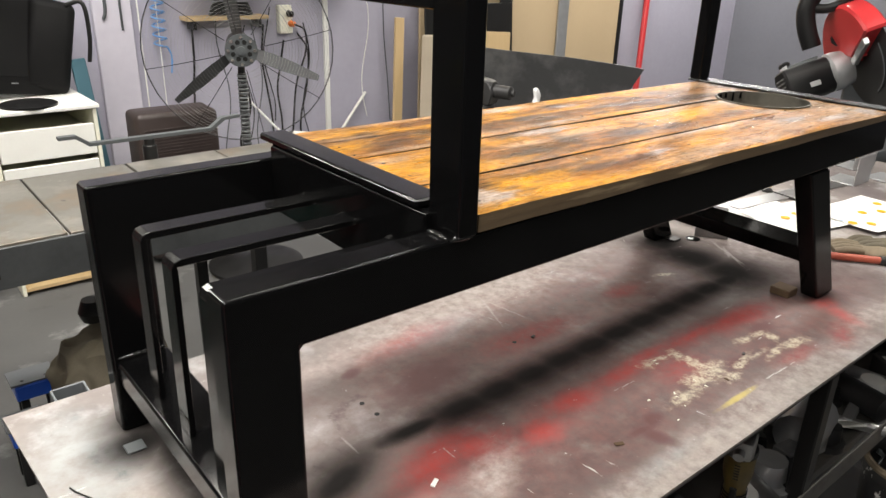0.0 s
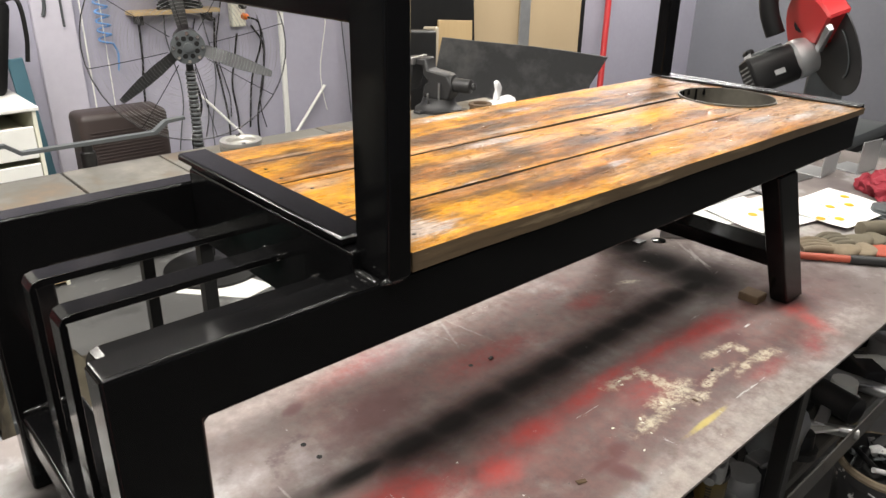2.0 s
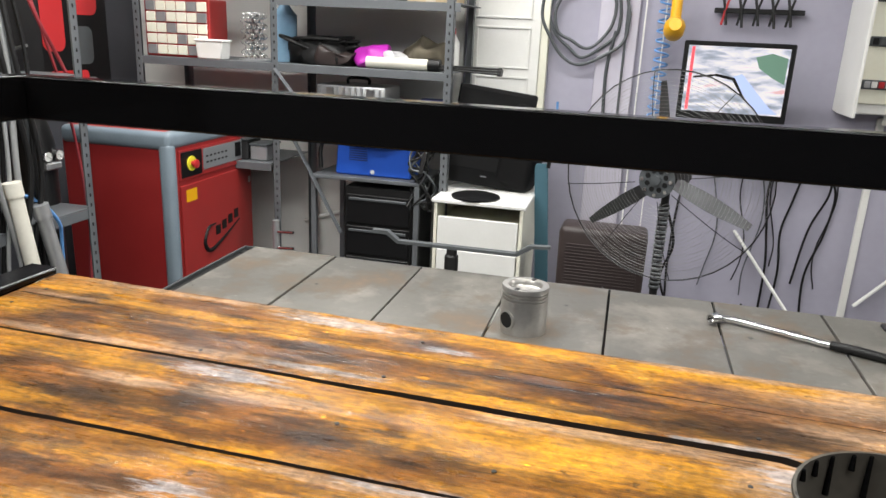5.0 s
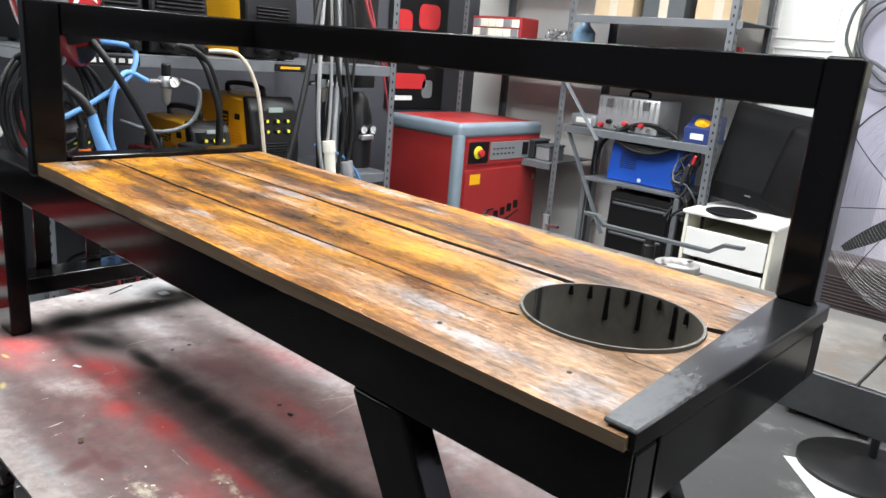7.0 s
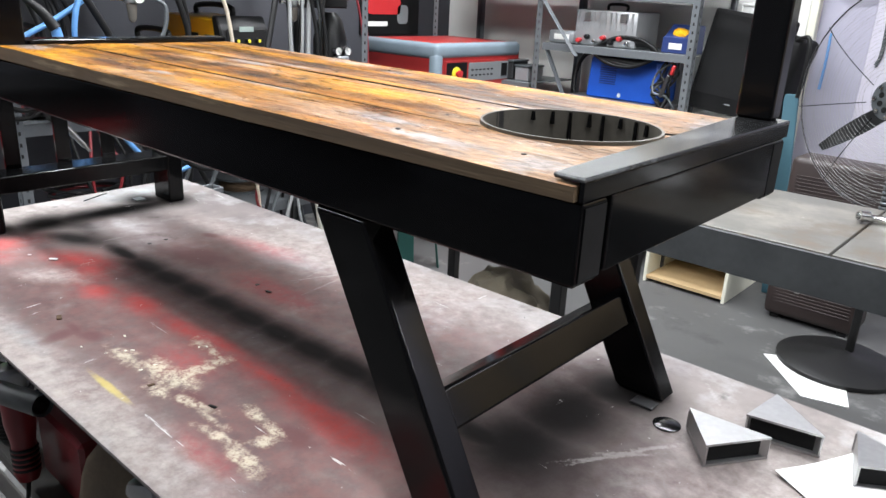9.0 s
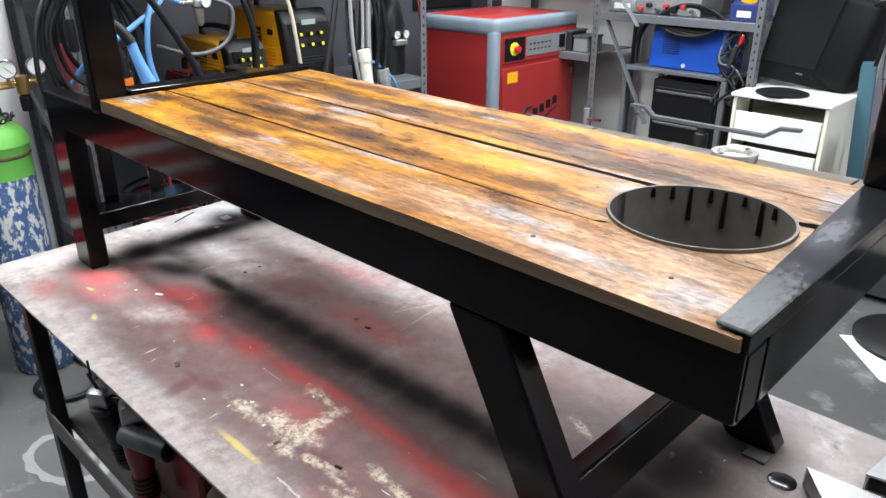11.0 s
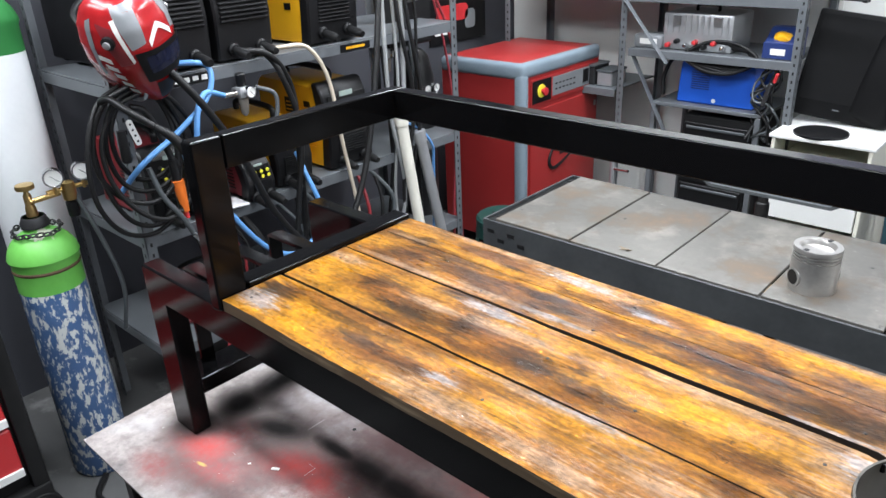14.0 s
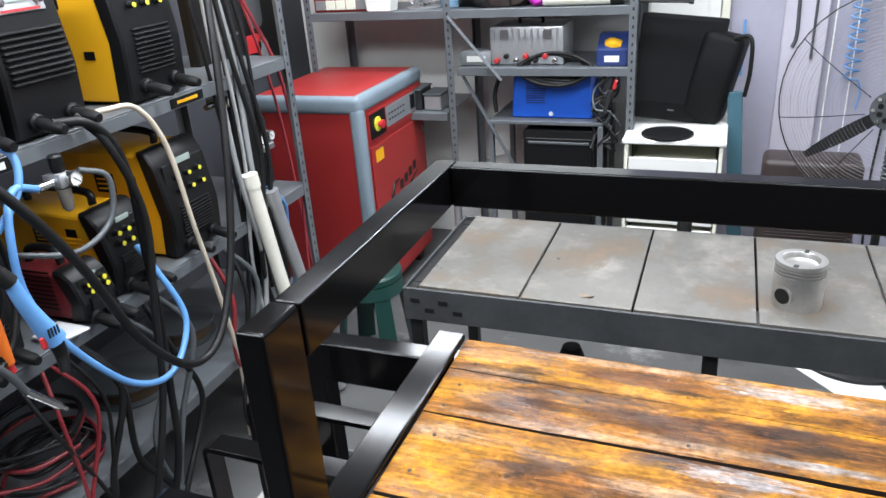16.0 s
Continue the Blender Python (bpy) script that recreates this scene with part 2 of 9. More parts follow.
def lathe(profile, at=(0, 0, 0), seg=24, m=None, bm=None, caps=True):
    """A turned shape from (radius, height) pairs."""
    bm = bm or bmesh.new()
    m = m if m is not None else Matrix.Translation(at)
    rings = []
    for r, z in profile:
        rings.append([bm.verts.new(m @ Vector((r * math.cos(2 * math.pi * i / seg), r * math.sin(2 * math.pi * i / seg), z))) for i in range(seg)])
    for a, b in zip(rings, rings[1:]):
        for i in range(seg):
            bm.faces.new((a[i], a[(i + 1) % seg], b[(i + 1) % seg], b[i]))
    if caps:
        bm.faces.new(rings[0][::-1])
        bm.faces.new(rings[-1])
    return bm


def rod(a, b, r, seg=12, bm=None, r2=None):
    seg = max(seg, 12)
    a, b = Vector(a), Vector(b)
    return lathe([(r, 0), (r if r2 is None else r2, (b - a).length)], seg=seg, m=along(a, b), bm=bm)


def smooth_path(pts, n=8):
    """Points on a gliding curve through pts."""
    p = [Vector(q) for q in pts]
    p = [2 * p[0] - p[1]] + p + [2 * p[-1] - p[-2]]
    out = []
    for i in range(1, len(p) - 2):
        for k in range(n):
            t = k / n
            out.append(0.5 * (2 * p[i] + (p[i + 1] - p[i - 1]) * t + (2 * p[i - 1] - 5 * p[i] + 4 * p[i + 1] - p[i + 2]) * t * t
                              + (3 * p[i] - p[i - 1] - 3 * p[i + 1] + p[i + 2]) * t ** 3))
    out.append(p[-2])
    return out


def sweep(pts, r, seg=8, bm=None, n=8, straight=False):
    """A round hose or wire along pts."""
    seg = max(seg, 11)
    bm = bm or bmesh.new()
    path = [Vector(p) for p in pts] if straight else smooth_path(pts, n)
    up = Vector((0.13, 0.21, 0.97))
    rings = []
    for i, p in enumerate(path):
        d = (path[min(i + 1, len(path) - 1)] - path[max(i - 1, 0)]).normalized()
        s = d.cross(up)
        if s.length < 1e-3:
            s = d.cross(Vector((1, 0, 0)))
        s.normalize()
        up = s.cross(d).normalized()
        rr = r(i / (len(path) - 1)) if callable(r) else r
        rings.append([bm.verts.new(p + (s * math.cos(2 * math.pi * k / seg) + up * math.sin(2 * math.pi * k / seg)) * rr) for k in range(seg)])
    for a, b in zip(rings, rings[1:]):
        for k in range(seg):
            bm.faces.new((a[k], a[(k + 1) % seg], b[(k + 1) % seg], b[k]))
    bm.faces.new(rings[0][::-1])
    bm.faces.new(rings[-1])
    bmesh.ops.recalc_face_normals(bm, faces=bm.faces)
    return bm


def prism(outline, thick, m=None, bm=None, bevel=0.0):
    """A flat outline (x, y) pulled up by thick along z."""
    bm = bm or bmesh.new()
    b2 = bmesh.new()
    lo = [b2.verts.new((x, y, 0)) for x, y in outline]
    hi = [b2.verts.new((x, y, thick)) for x, y in outline]
    b2.faces.new(lo[::-1])
    b2.faces.new(hi)
    k = len(lo)
    for i in range(k):
        b2.faces.new((lo[i], lo[(i + 1) % k], hi[(i + 1) % k], hi[i]))
    bmesh.ops.recalc_face_normals(b2, faces=b2.faces)
    if bevel:
        bmesh.ops.bevel(b2, geom=b2.edges, offset=bevel, segments=1, affect="EDGES", profile=0.5)
    if m is not None:
        bmesh.ops.transform(b2, matrix=m, verts=b2.verts)
    return join(bm, b2)


def face_px(x, y, z):
    return Matrix.Translation((x, y, z)) @ Matrix(((0, 0, 1, 0), (1, 0, 0, 0), (0, 1, 0, 0), (0, 0, 0, 1)))


# ---- the room ----
XL, XR, YF, YB = -2.15, 7.0, -3.4, 3.72
setting("floor", span((XL - 0.1, YF - 0.1, -0.12), (XR + 0.1, YB + 0.1, 0), 0), M["floor"], "grey painted concrete floor, dusty and stained", "floor")
setting("ceiling", span((XL - 0.1, YF - 0.1, CEIL + 0.1), (XR + 0.1, YB + 0.1, CEIL + 0.22), 0), M["ceiling"], "plain dusty white workshop ceiling", "ceiling")
setting("wall_back", span((XL - 0.1, YB, 0), (XR + 0.1, YB + 0.12, CEIL + 0.1), 0), M["wall"], "lavender painted rough plaster wall", "wall")
setting("wall_left", span((XL - 0.12, YF, 0), (XL, YB, CEIL + 0.1), 0), M["wallblack"], "dark grey painted wall behind the welders", "wall")
setting("wall_right", span((XR, YF, 0), (XR + 0.12, YB, CEIL + 0.1), 0), M["wallgrey"], "dark grey painted side wall", "wall")
# added out of view, kept dark so the black paint reflects little
setting("wall_front", span((XL - 0.1, YF - 0.12, 0), (XR + 0.1, YF, CEIL + 0.1), 0), M["wallgrey"], "unseen dark grey wall added to close the room", "wall")


def tube_light(x, y):
    t = thing("unseen_ceiling_light", "unseen long white light panel added below the ceiling", "ceiling light", pose(x, y, CEIL), "ceiling lights")
    part("housing", box((1.24, 0.2, 0.05), (0, 0, 0.07), 0.006), M["white"], t)
    part("diffuser", box((1.2, 0.16, 0.012), (0, 0, 0.038), 0.003), M["tube"], t, "glowing white diffuser")
    for s in (-1, 1):
        part("end_cap", box((0.02, 0.2, 0.06), (s * 0.62, 0, 0.065), 0.004), M["white"], t)
        part("hanger", rod((s * 0.5, 0, 0.09), (s * 0.5, 0, 0.35), 0.004), M["galv"], t)


for x, y, share in TUBES:
    tube_light(x, y)
    la = bpy.data.lights.new("tube_lamp", "AREA")
    la.shape, la.size, la.size_y, la.energy, la.color = "RECTANGLE", 1.18, 0.15, TUBE_POWER * share, (0.93, 0.96, 1.0)
    lo = new("tube_lamp", la)
    lo.matrix_basis = pose(x, y, CEIL - 0.003)


# ---- steel work table ----
TZ = 0.85


def levels(me, attr, spots):
    """How deep each vertex lies inside the nearest of some oval spots (x, y, rx, ry, turn)."""
    co = np.empty(len(me.vertices) * 3)
    me.vertices.foreach_get("co", co)
    x, y = co[0::3], co[1::3]
    best = np.full(len(x), -3.0)
    for cx, cy, rx, ry, turn in spots:
        c, k = math.cos(radians(turn)), math.sin(radians(turn))
        u, v = (x - cx) * c + (y - cy) * k, (y - cy) * c - (x - cx) * k
        best = np.maximum(best, 1 - np.hypot(u / rx, v / ry))
    me.attributes.new(attr, "FLOAT", "POINT").data.foreach_set("value", best.astype(np.float32))


def stain(m, attr, color, strength, soft, rag, scale, pull=1.0, speck=None, matte=False):
    """Lay one colour over a material where its spots lie, with ragged edges."""
    nt = m.node_tree
    n, l = nt.nodes, nt.links
    b = n["Principled BSDF"]
    at = n.new("ShaderNodeAttribute")
    at.attribute_name = attr
    tc = n.new("ShaderNodeTexCoord")
    mq = n.new("ShaderNodeMapping")
    mq.inputs["Scale"].default_value = (scale * pull, scale, scale)
    l.new(tc.outputs["Object"], mq.inputs["Vector"])
    no = n.new("ShaderNodeTexNoise")
    no.inputs["Scale"].default_value, no.inputs["Detail"].default_value, no.inputs["Roughness"].default_value = 1, 8, 0.72
    l.new(mq.outputs[0], no.inputs["Vector"])
    ma = n.new("ShaderNodeMath")
    ma.operation = "MULTIPLY_ADD"
    l.new(no.outputs[0], ma.inputs[0])
    ma.inputs[1].default_value = rag * 4
    l.new(at.outputs["Fac"], ma.inputs[2])
    mr = n.new("ShaderNodeMapRange")
    mr.interpolation_type = "SMOOTHSTEP"
    mr.inputs[1].default_value, mr.inputs[2].default_value = rag * 2 - soft, rag * 2 + soft
    mr.inputs[4].default_value = strength
    l.new(ma.outputs[0], mr.inputs[0])
    mask = mr.outputs[0]
    if speck:
        # dusty breaks in the coat
        ns = n.new("ShaderNodeTexNoise")
        ns.inputs["Scale"].default_value, ns.inputs["Detail"].default_value, ns.inputs["Roughness"].default_value = speck[0], 6, 0.7
        l.new(tc.outputs["Object"], ns.inputs["Vector"])
        ms = n.new("ShaderNodeMapRange")
        ms.inputs[1].default_value, ms.inputs[2].default_value, ms.inputs[3].default_value = speck[1], speck[2], speck[3]
        l.new(ns.outputs[0], ms.inputs[0])
        mu = n.new("ShaderNodeMath")
        mu.operation = "MULTIPLY"
        l.new(mask, mu.inputs[0])
        l.new(ms.outputs[0], mu.inputs[1])
        mask = mu.outputs[0]
    mx = n.new("ShaderNodeMix")
    mx.data_type = "RGBA"
    l.new(mask, mx.inputs[0])
    l.new(b.inputs["Base Color"].links[0].from_socket, mx.inputs[6])
    mx.inputs[7].default_value = (*color, 1)
    l.new(mx.outputs[2], b.inputs["Base Color"])
    if matte:
        # a dry coat takes the sheen away
        for key, dull in (("Roughness", 0.95), ("Metallic", 0.0), ("Specular IOR Level", 0.05)):
            mv = n.new("ShaderNodeMix")
            l.new(mask, mv.inputs[0])
            mv.inputs[2].default_value, mv.inputs[3].default_value = b.inputs[key].default_value, dull
            if b.inputs[key].links:
                l.new(b.inputs[key].links[0].from_socket, mv.inputs[2])
            l.new(mv.outputs[0], b.inputs[key])
    return m


M["table"] = mat("scuffed_steel_sheet", (0.27, 0.24, 0.228), (0.11, 0.093, 0.09), 0.54, 0.12, 5, 30, 0.85, 0.12, 0.16, spec=0.24)
worn(M["table"], (0.46, 0.46, 0.46), 6, 0.52, 0.72)
worn(M["table"], (0.13, 0.11, 0.112), 3.2, 0.5, 0.7)
worn(M["table"], (0.09, 0.085, 0.085), 13, 0.6, 0.72)
# darker mauve tone under the bench, pale dust along the front edge and at the rack end
stain(M["table"], "mauve_tone", (0.1, 0.064, 0.063), 0.92, 0.8, 0.35, 6, 1.0, (26, 0.3, 0.62, 0.45))
stain(M["table"], "rust_film", (0.23, 0.11, 0.1), 0.6, 0.9, 0.6, 9, 1.0, (34, 0.35, 0.65, 0.2))
stain(M["table"], "pale_dust", (0.52, 0.47, 0.44), 0.6, 0.8, 0.4, 10, 1.0, (40, 0.35, 0.65, 0.25))
stain(M["table"], "blue_dust", (0.4, 0.5, 0.53), 0.3, 0.8, 0.4, 13, 1.0, (30, 0.35, 0.6, 0.3))
stain(M["table"], "red_dust", (0.34, 0.075, 0.075), 0.62, 1.0, 0.5, 9, 1.0, (60, 0.34, 0.6, 0.4), True)
stain(M["table"], "red_core", (0.5, 0.055, 0.05), 0.62, 1.0, 0.45, 16, 1.0, (110, 0.34, 0.6, 0.55))
stain(M["table"], "maroon_stain", (0.12, 0.05, 0.052), 0.75, 0.6, 0.3, 22)
# soft black overspray past rails, legs and bottom bar, with seat shade painted in
stain(M["table"], "mist_and_shade", (0.009, 0.0085, 0.0085), 0.97, 0.8, 0.12, 10, matte=True)
# cream residue, scraped lines
stain(M["table"], "cream_flake", (0.58, 0.52, 0.4), 0.8, 0.7, 1.2, 34, 1.0, (130, 0.4, 0.55, 0.12))
stain(M["table"], "yellow_mark", (0.62, 0.5, 0.12), 0.6, 0.5, 0.3, 45)
stain(M["table"], "scrape", (0.42, 0.4, 0.39), 0.4, 0.6, 0.9, 120)
# grit, burn dots and scratches
worn(M["table"], (0.6, 0.59, 0.57), 85, 0.7, 0.73)
worn(M["table"], (0.03, 0.028, 0.028), 48, 0.71, 0.735)
worn(M["table"], (0.55, 0.54, 0.53), 4, 0.69, 0.7, stretch=(1, 16, 1))
worn(M["table"], (0.5, 0.49, 0.48), 4, 0.7, 0.712, stretch=(14, 2, 1))

M["apronlow"] = worn(mat("scuffed_shelf_board", (0.11, 0.105, 0.097), (0.05, 0.047, 0.044), 0.6, 0.1, 5, 50, 0.8, 0.15), (0.05, 0.045, 0.04), 9, 0.55, 0.65)
table = thing("work_table", "scuffed steel work table with red and black overspray", "table", pose(0, 0, 0))
TABLE_SPOTS = {}
TABLE_SPOTS["mauve_tone"] = [(0.6, 0.38, 0.45, 0.13, 0), (0.8, 0.27, 0.35, 0.16, 0), (0.2, -0.03, 0.35, 0.09, 0), (0.65, -0.02, 0.4, 0.1, 0), (0.3, 0.33, 0.4, 0.1, 0), (0.4, 0.24, 0.5, 0.18, 0), (0.15, 0.05, 0.3, 0.1, 10), (0.75, 0.05, 0.3, 0.09, 0), (0.3, -0.04, 0.2, 0.05, 0), (0.95, 0.35, 0.2, 0.16, 0), (1.15, 0.08, 0.25, 0.2, 0), (1.25, 0.25, 0.15, 0.15, 0), (0.95, -0.08, 0.2, 0.07, 0)]
TABLE_SPOTS["pale_dust"] = [(0.3, -0.15, 0.6, 0.03, 0), (0.65, -0.14, 0.25, 0.04, 0), (0.45, 0.47, 0.35, 0.07, 5), (-0.36, 0.1, 0.06, 0.16, 0), (-0.33, -0.12, 0.1, 0.06, 0), (1.1, -0.11, 0.1, 0.03, 0), (0.1, 0.02, 0.06, 0.03, 40), (1.5, 0.3, 0.25, 0.22, 0)]
TABLE_SPOTS["blue_dust"] = [(0.315, -0.128, 0.06, 0.014, 0), (0.3, 0.4, 0.1, 0.03, 10), (-0.38, 0.4, 0.06, 0.12, 0)]
# a soft maroon splash and dark smudges
TABLE_SPOTS["maroon_stain"] = [(0.39, -0.052, 0.022, 0.014, 20), (0.352, -0.06, 0.03, 0.008, -8), (0.356, -0.085, 0.014, 0.03, 15), (0.069, 0.364, 0.02, 0.012, 20), (0.67, -0.04, 0.03, 0.016, 10), (0.84, 0.006, 0.04, 0.016, 0), (0.17, 0.27, 0.09, 0.04, 10)]
# one long band of overspray and painted seat shade, the rest round the feet
TABLE_SPOTS["mist_and_shade"] = [(0.16 + 0.085 * k, 0.165 + 0.0016 * k, 0.1, 0.036, 0) for k in range(11)] + [(0.06, 0.166, 0.09, 0.02, 0), (1.055, 0.2, 0.1, 0.1, 0), (1.06, 0.31, 0.085, 0.12, 0), (1.08, 0.42, 0.085, 0.075, 0), (1.1, 0.02, 0.05, 0.05, 0),
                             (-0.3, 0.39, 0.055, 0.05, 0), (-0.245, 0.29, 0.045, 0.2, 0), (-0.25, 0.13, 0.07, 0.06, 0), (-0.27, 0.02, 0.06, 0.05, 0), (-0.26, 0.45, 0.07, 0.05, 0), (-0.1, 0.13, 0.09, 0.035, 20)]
TABLE_SPOTS["rust_film"] = [(0.35, 0.02, 0.5, 0.13, 0), (0.5, 0.3, 0.4, 0.16, 0), (0.9, -0.03, 0.25, 0.1, 0), (-0.12, -0.02, 0.16, 0.1, 0)]
TABLE_SPOTS["red_dust"] = [(0.05, 0.085, 0.1, 0.04, 15), (0.13, 0.065, 0.06, 0.03, 0), (0.22, 0.037, 0.06, 0.03, 0), (0.33, 0.068, 0.09, 0.03, 0), (0.43, 0.07, 0.09, 0.025, 0), (0.55, 0.068, 0.12, 0.028, 0), (0.69, 0.071, 0.14, 0.024, 0), (0.82, 0.062, 0.1, 0.026, 0), (0.9, 0.06, 0.07, 0.035, 0), (0.56, 0.02, 0.06, 0.035, 0), (0.42, 0.275, 0.1, 0.028, 0), (0.243, 0.4, 0.1, 0.025, 8),
                           (-0.18, -0.02, 0.07, 0.04, 0), (-0.107, -0.042, 0.06, 0.03, 20), (-0.16, 0.05, 0.05, 0.05, 0), (-0.2, -0.11, 0.05, 0.03, 0), (0.8, -0.095, 0.05, 0.014, 0), (0.95, -0.11, 0.05, 0.02, 20), (0.75, 0.29, 0.05, 0.02, 0)]
TABLE_SPOTS["red_core"] = [(0.04, 0.085, 0.06, 0.026, 20), (0.1, 0.075, 0.03, 0.02, 0), (0.22, 0.037, 0.025, 0.02, 0), (0.33, 0.066, 0.045, 0.018, 0), (0.47, 0.07, 0.05, 0.014, 0), (0.55, 0.085, 0.05, 0.01, 0), (0.7, 0.074, 0.06, 0.008, 0), (0.81, 0.064, 0.05, 0.012, 0), (0.87, 0.058, 0.045, 0.02, 0), (-0.175, 0.0, 0.05, 0.03, 20), (1.045, -0.07, 0.018, 0.04, -20), (1.07, -0.015, 0.03, 0.022, 20)]
TABLE_SPOTS["cream_flake"] = [(0.535, 0.063, 0.02, 0.01, 0), (0.575, 0.058, 0.03, 0.004, -10), (0.605, 0.048, 0.01, 0.016, 0), (0.603, 0.012, 0.014, 0.03, 0), (0.595, -0.03, 0.04, 0.018, 10), (0.555, -0.03, 0.03, 0.014, -20), (0.5, -0.045, 0.045, 0.011, 0), (0.62, -0.062, 0.02, 0.01, 0),
                              (0.69, -0.042, 0.035, 0.007, 8), (0.73, -0.046, 0.03, 0.006, 0), (0.765, 0.002, 0.035, 0.008, -8), (0.82, -0.004, 0.02, 0.006, 0), (0.825, -0.028, 0.02, 0.01, 60), (0.84, -0.067, 0.04, 0.012, -10), (0.775, -0.06, 0.03, 0.006, 10), (0.905, 0.29, 0.022, 0.007, -20)]
TABLE_SPOTS["yellow_mark"] = [(0.565, -0.1035, 0.055, 0.0055, 0), (0.005, -0.09, 0.014, 0.005, -20), (-0.13, -0.045, 0.014, 0.004, 10)]
# scraped lines by the cup-end foot
TABLE_SPOTS["scrape"] = [(1.14 + 0.012 * k, 0.235 + 0.022 * k, 0.002 + 0.001 * (k % 3), 0.03 + 0.02 * (k % 2), -28 - 9 * (k % 3)) for k in range(5)] + [(1.187, 0.513, 0.003, 0.03, 40), (0.44, 0.4, 0.0025, 0.06, -22), (0.47, 0.38, 0.0025, 0.06, 8), (0.415, 0.37, 0.002, 0.05, 14), (-0.044, 0.195, 0.002, 0.032, -3)]


def sheet_top(x0, x1, y0, y1, z, thick):
    """A thin steel sheet, finely divided on top so that spots of paint can lie on it."""
    xs = np.concatenate((np.arange(x0, 1.3, 0.005), np.linspace(1.3, x1, 60)))
    ys = np.linspace(y0, y1, 150)
    nx, ny = len(xs), len(ys)
    gx, gy = np.meshgrid(xs, ys, indexing="ij")
    # the rack end is cut slightly out of square
    fade = np.clip((0.3 - gx) / (0.3 - x0), 0, 1)
    gx = gx - SKEW * fade * (gy - y0) / (y1 - y0)
    top = np.stack((gx.ravel(), gy.ravel(), np.full(nx * ny, z)), 1)
    i, j = np.meshgrid(np.arange(nx - 1), np.arange(ny - 1), indexing="ij")
    a = (i * ny + j).ravel()
    quads = np.stack((a, a + ny, a + ny + 1, a + 1), 1).tolist()
    b = nx * ny
    low = [(x0, y0, z - thick), (x1, y0, z - thick), (x1, y1, z - thick), (x0 - SKEW, y1, z - thick)]
    quads += [[b + 3, b + 2, b + 1, b]]
    edges = [[k * ny for k in range(nx)], [(nx - 1) * ny + k for k in range(ny)], [k * ny + ny - 1 for k in range(nx)][::-1], list(range(ny))[::-1]]
    for k, e in enumerate(edges):
        quads.append([b + k, b + (k + 1) % 4] + e[::-1])
    me = bpy.data.meshes.new("tabletop")
    me.from_pydata(top.tolist() + low, [], quads)
    return me


SKEW = 0.04
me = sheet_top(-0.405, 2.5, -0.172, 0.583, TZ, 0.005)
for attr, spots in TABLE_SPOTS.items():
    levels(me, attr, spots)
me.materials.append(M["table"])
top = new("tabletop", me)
top.parent = table
top["label"] = "paint-spattered steel sheet top"
for y in (-0.12, 0.53):
    part("rail", span((-0.33, y - 0.02, TZ - 0.065), (2.45, y + 0.02, TZ - 0.006), 0.003), M["flatblack"], table)
for x in (-0.31, 0.9, 2.43):
    for y in (-0.12, 0.53):
        part("leg", span((x - 0.018, y - 0.018, 0), (x + 0.018, y + 0.018, TZ - 0.066), 0.003), M["flatblack"], table)
for x, y in ((0.032, 0.274), (0.035, 0.234), (0.385, 0.269)):
    part("drilled_hole", lathe([(0.0045, TZ + 0.0002), (0.0045, TZ + 0.0006)], (x, y, 0), 12), M["rubber"], table, "small dark drilled hole")
part("lower_shelf", span((-0.33, -0.1, 0.42), (2.45, 0.5, 0.45), 0.003), M["apronlow"], table, "scuffed grey lower shelf")
part("shelf_rail", span((-0.33, -0.14, 0.435), (2.45, -0.139 + 0.004, 0.49), 0.001), M["apronlow"], table, "scuffed grey angle rail along the shelf")
part("wire_stub", rod((0.2, -0.176, 0.825), (0.2, -0.177, 0.872), 0.002, 6), M["rubber"], table, "short dark wire end")

# ---- the bench being painted ----
bench = thing("garden_bench", "gloss black steel bench with stained plank seat on the table", "bench", pose(0, 0, 0))


def sag(bm):
    """The seat lies a little lower at the cup end."""
    for v in bm.verts:
        k = min(1, max(0, (v.co.z - 1.2475) / 0.02)) if v.co.z < 1.3 else max(0, 1 - (v.co.z - 1.3) / 0.2)
        v.co.z -= 0.009 * v.co.x * k
    return bm


def harden(me):
    """Let the narrow bevels turn softly from one flat face into the next."""
    bm = bmesh.new()
    bm.from_mesh(me)
    bm.normal_update()
    best = []
    for v in bm.verts:
        best.append(sorted(((f.calc_area(), f.normal.copy()) for f in v.link_faces), key=lambda q: -q[0]))
    out = []
    for f in bm.faces:
        a = f.calc_area()
        for lp in f.loops:
            big = best[lp.vert.index]
            out.append(f.normal.copy() if a > 0.45 * big[0][0] else max((q for q in big if q[0] > 0.45 * big[0][0]), key=lambda q: q[1].dot(f.normal))[1])
    bm.free()
    me.shade_smooth()
    me.normals_split_custom_set(out)


def bpart(name, bm, label="", material=None):
    ob = part(name, sag(bm), material or M["black"], bench, label)
    if material is None:
        harden(ob.data)
    return ob


RT, RB = 1.248, 1.1735
BV = 0.0045


def side(y0, y1, x0=-0.3):
    # leg and rail mitred into one another at the rack end
    out = [(x0, TZ), (x0 + 0.08, TZ), (x0 + 0.08, RB), (1.2265, RB), (1.2265, RT), (x0, RT)]
    return prism(out, y1 - y0, Matrix.Translation((0, y1, 0)) @ Matrix.Rotation(radians(90), 4, "X"), bevel=BV)


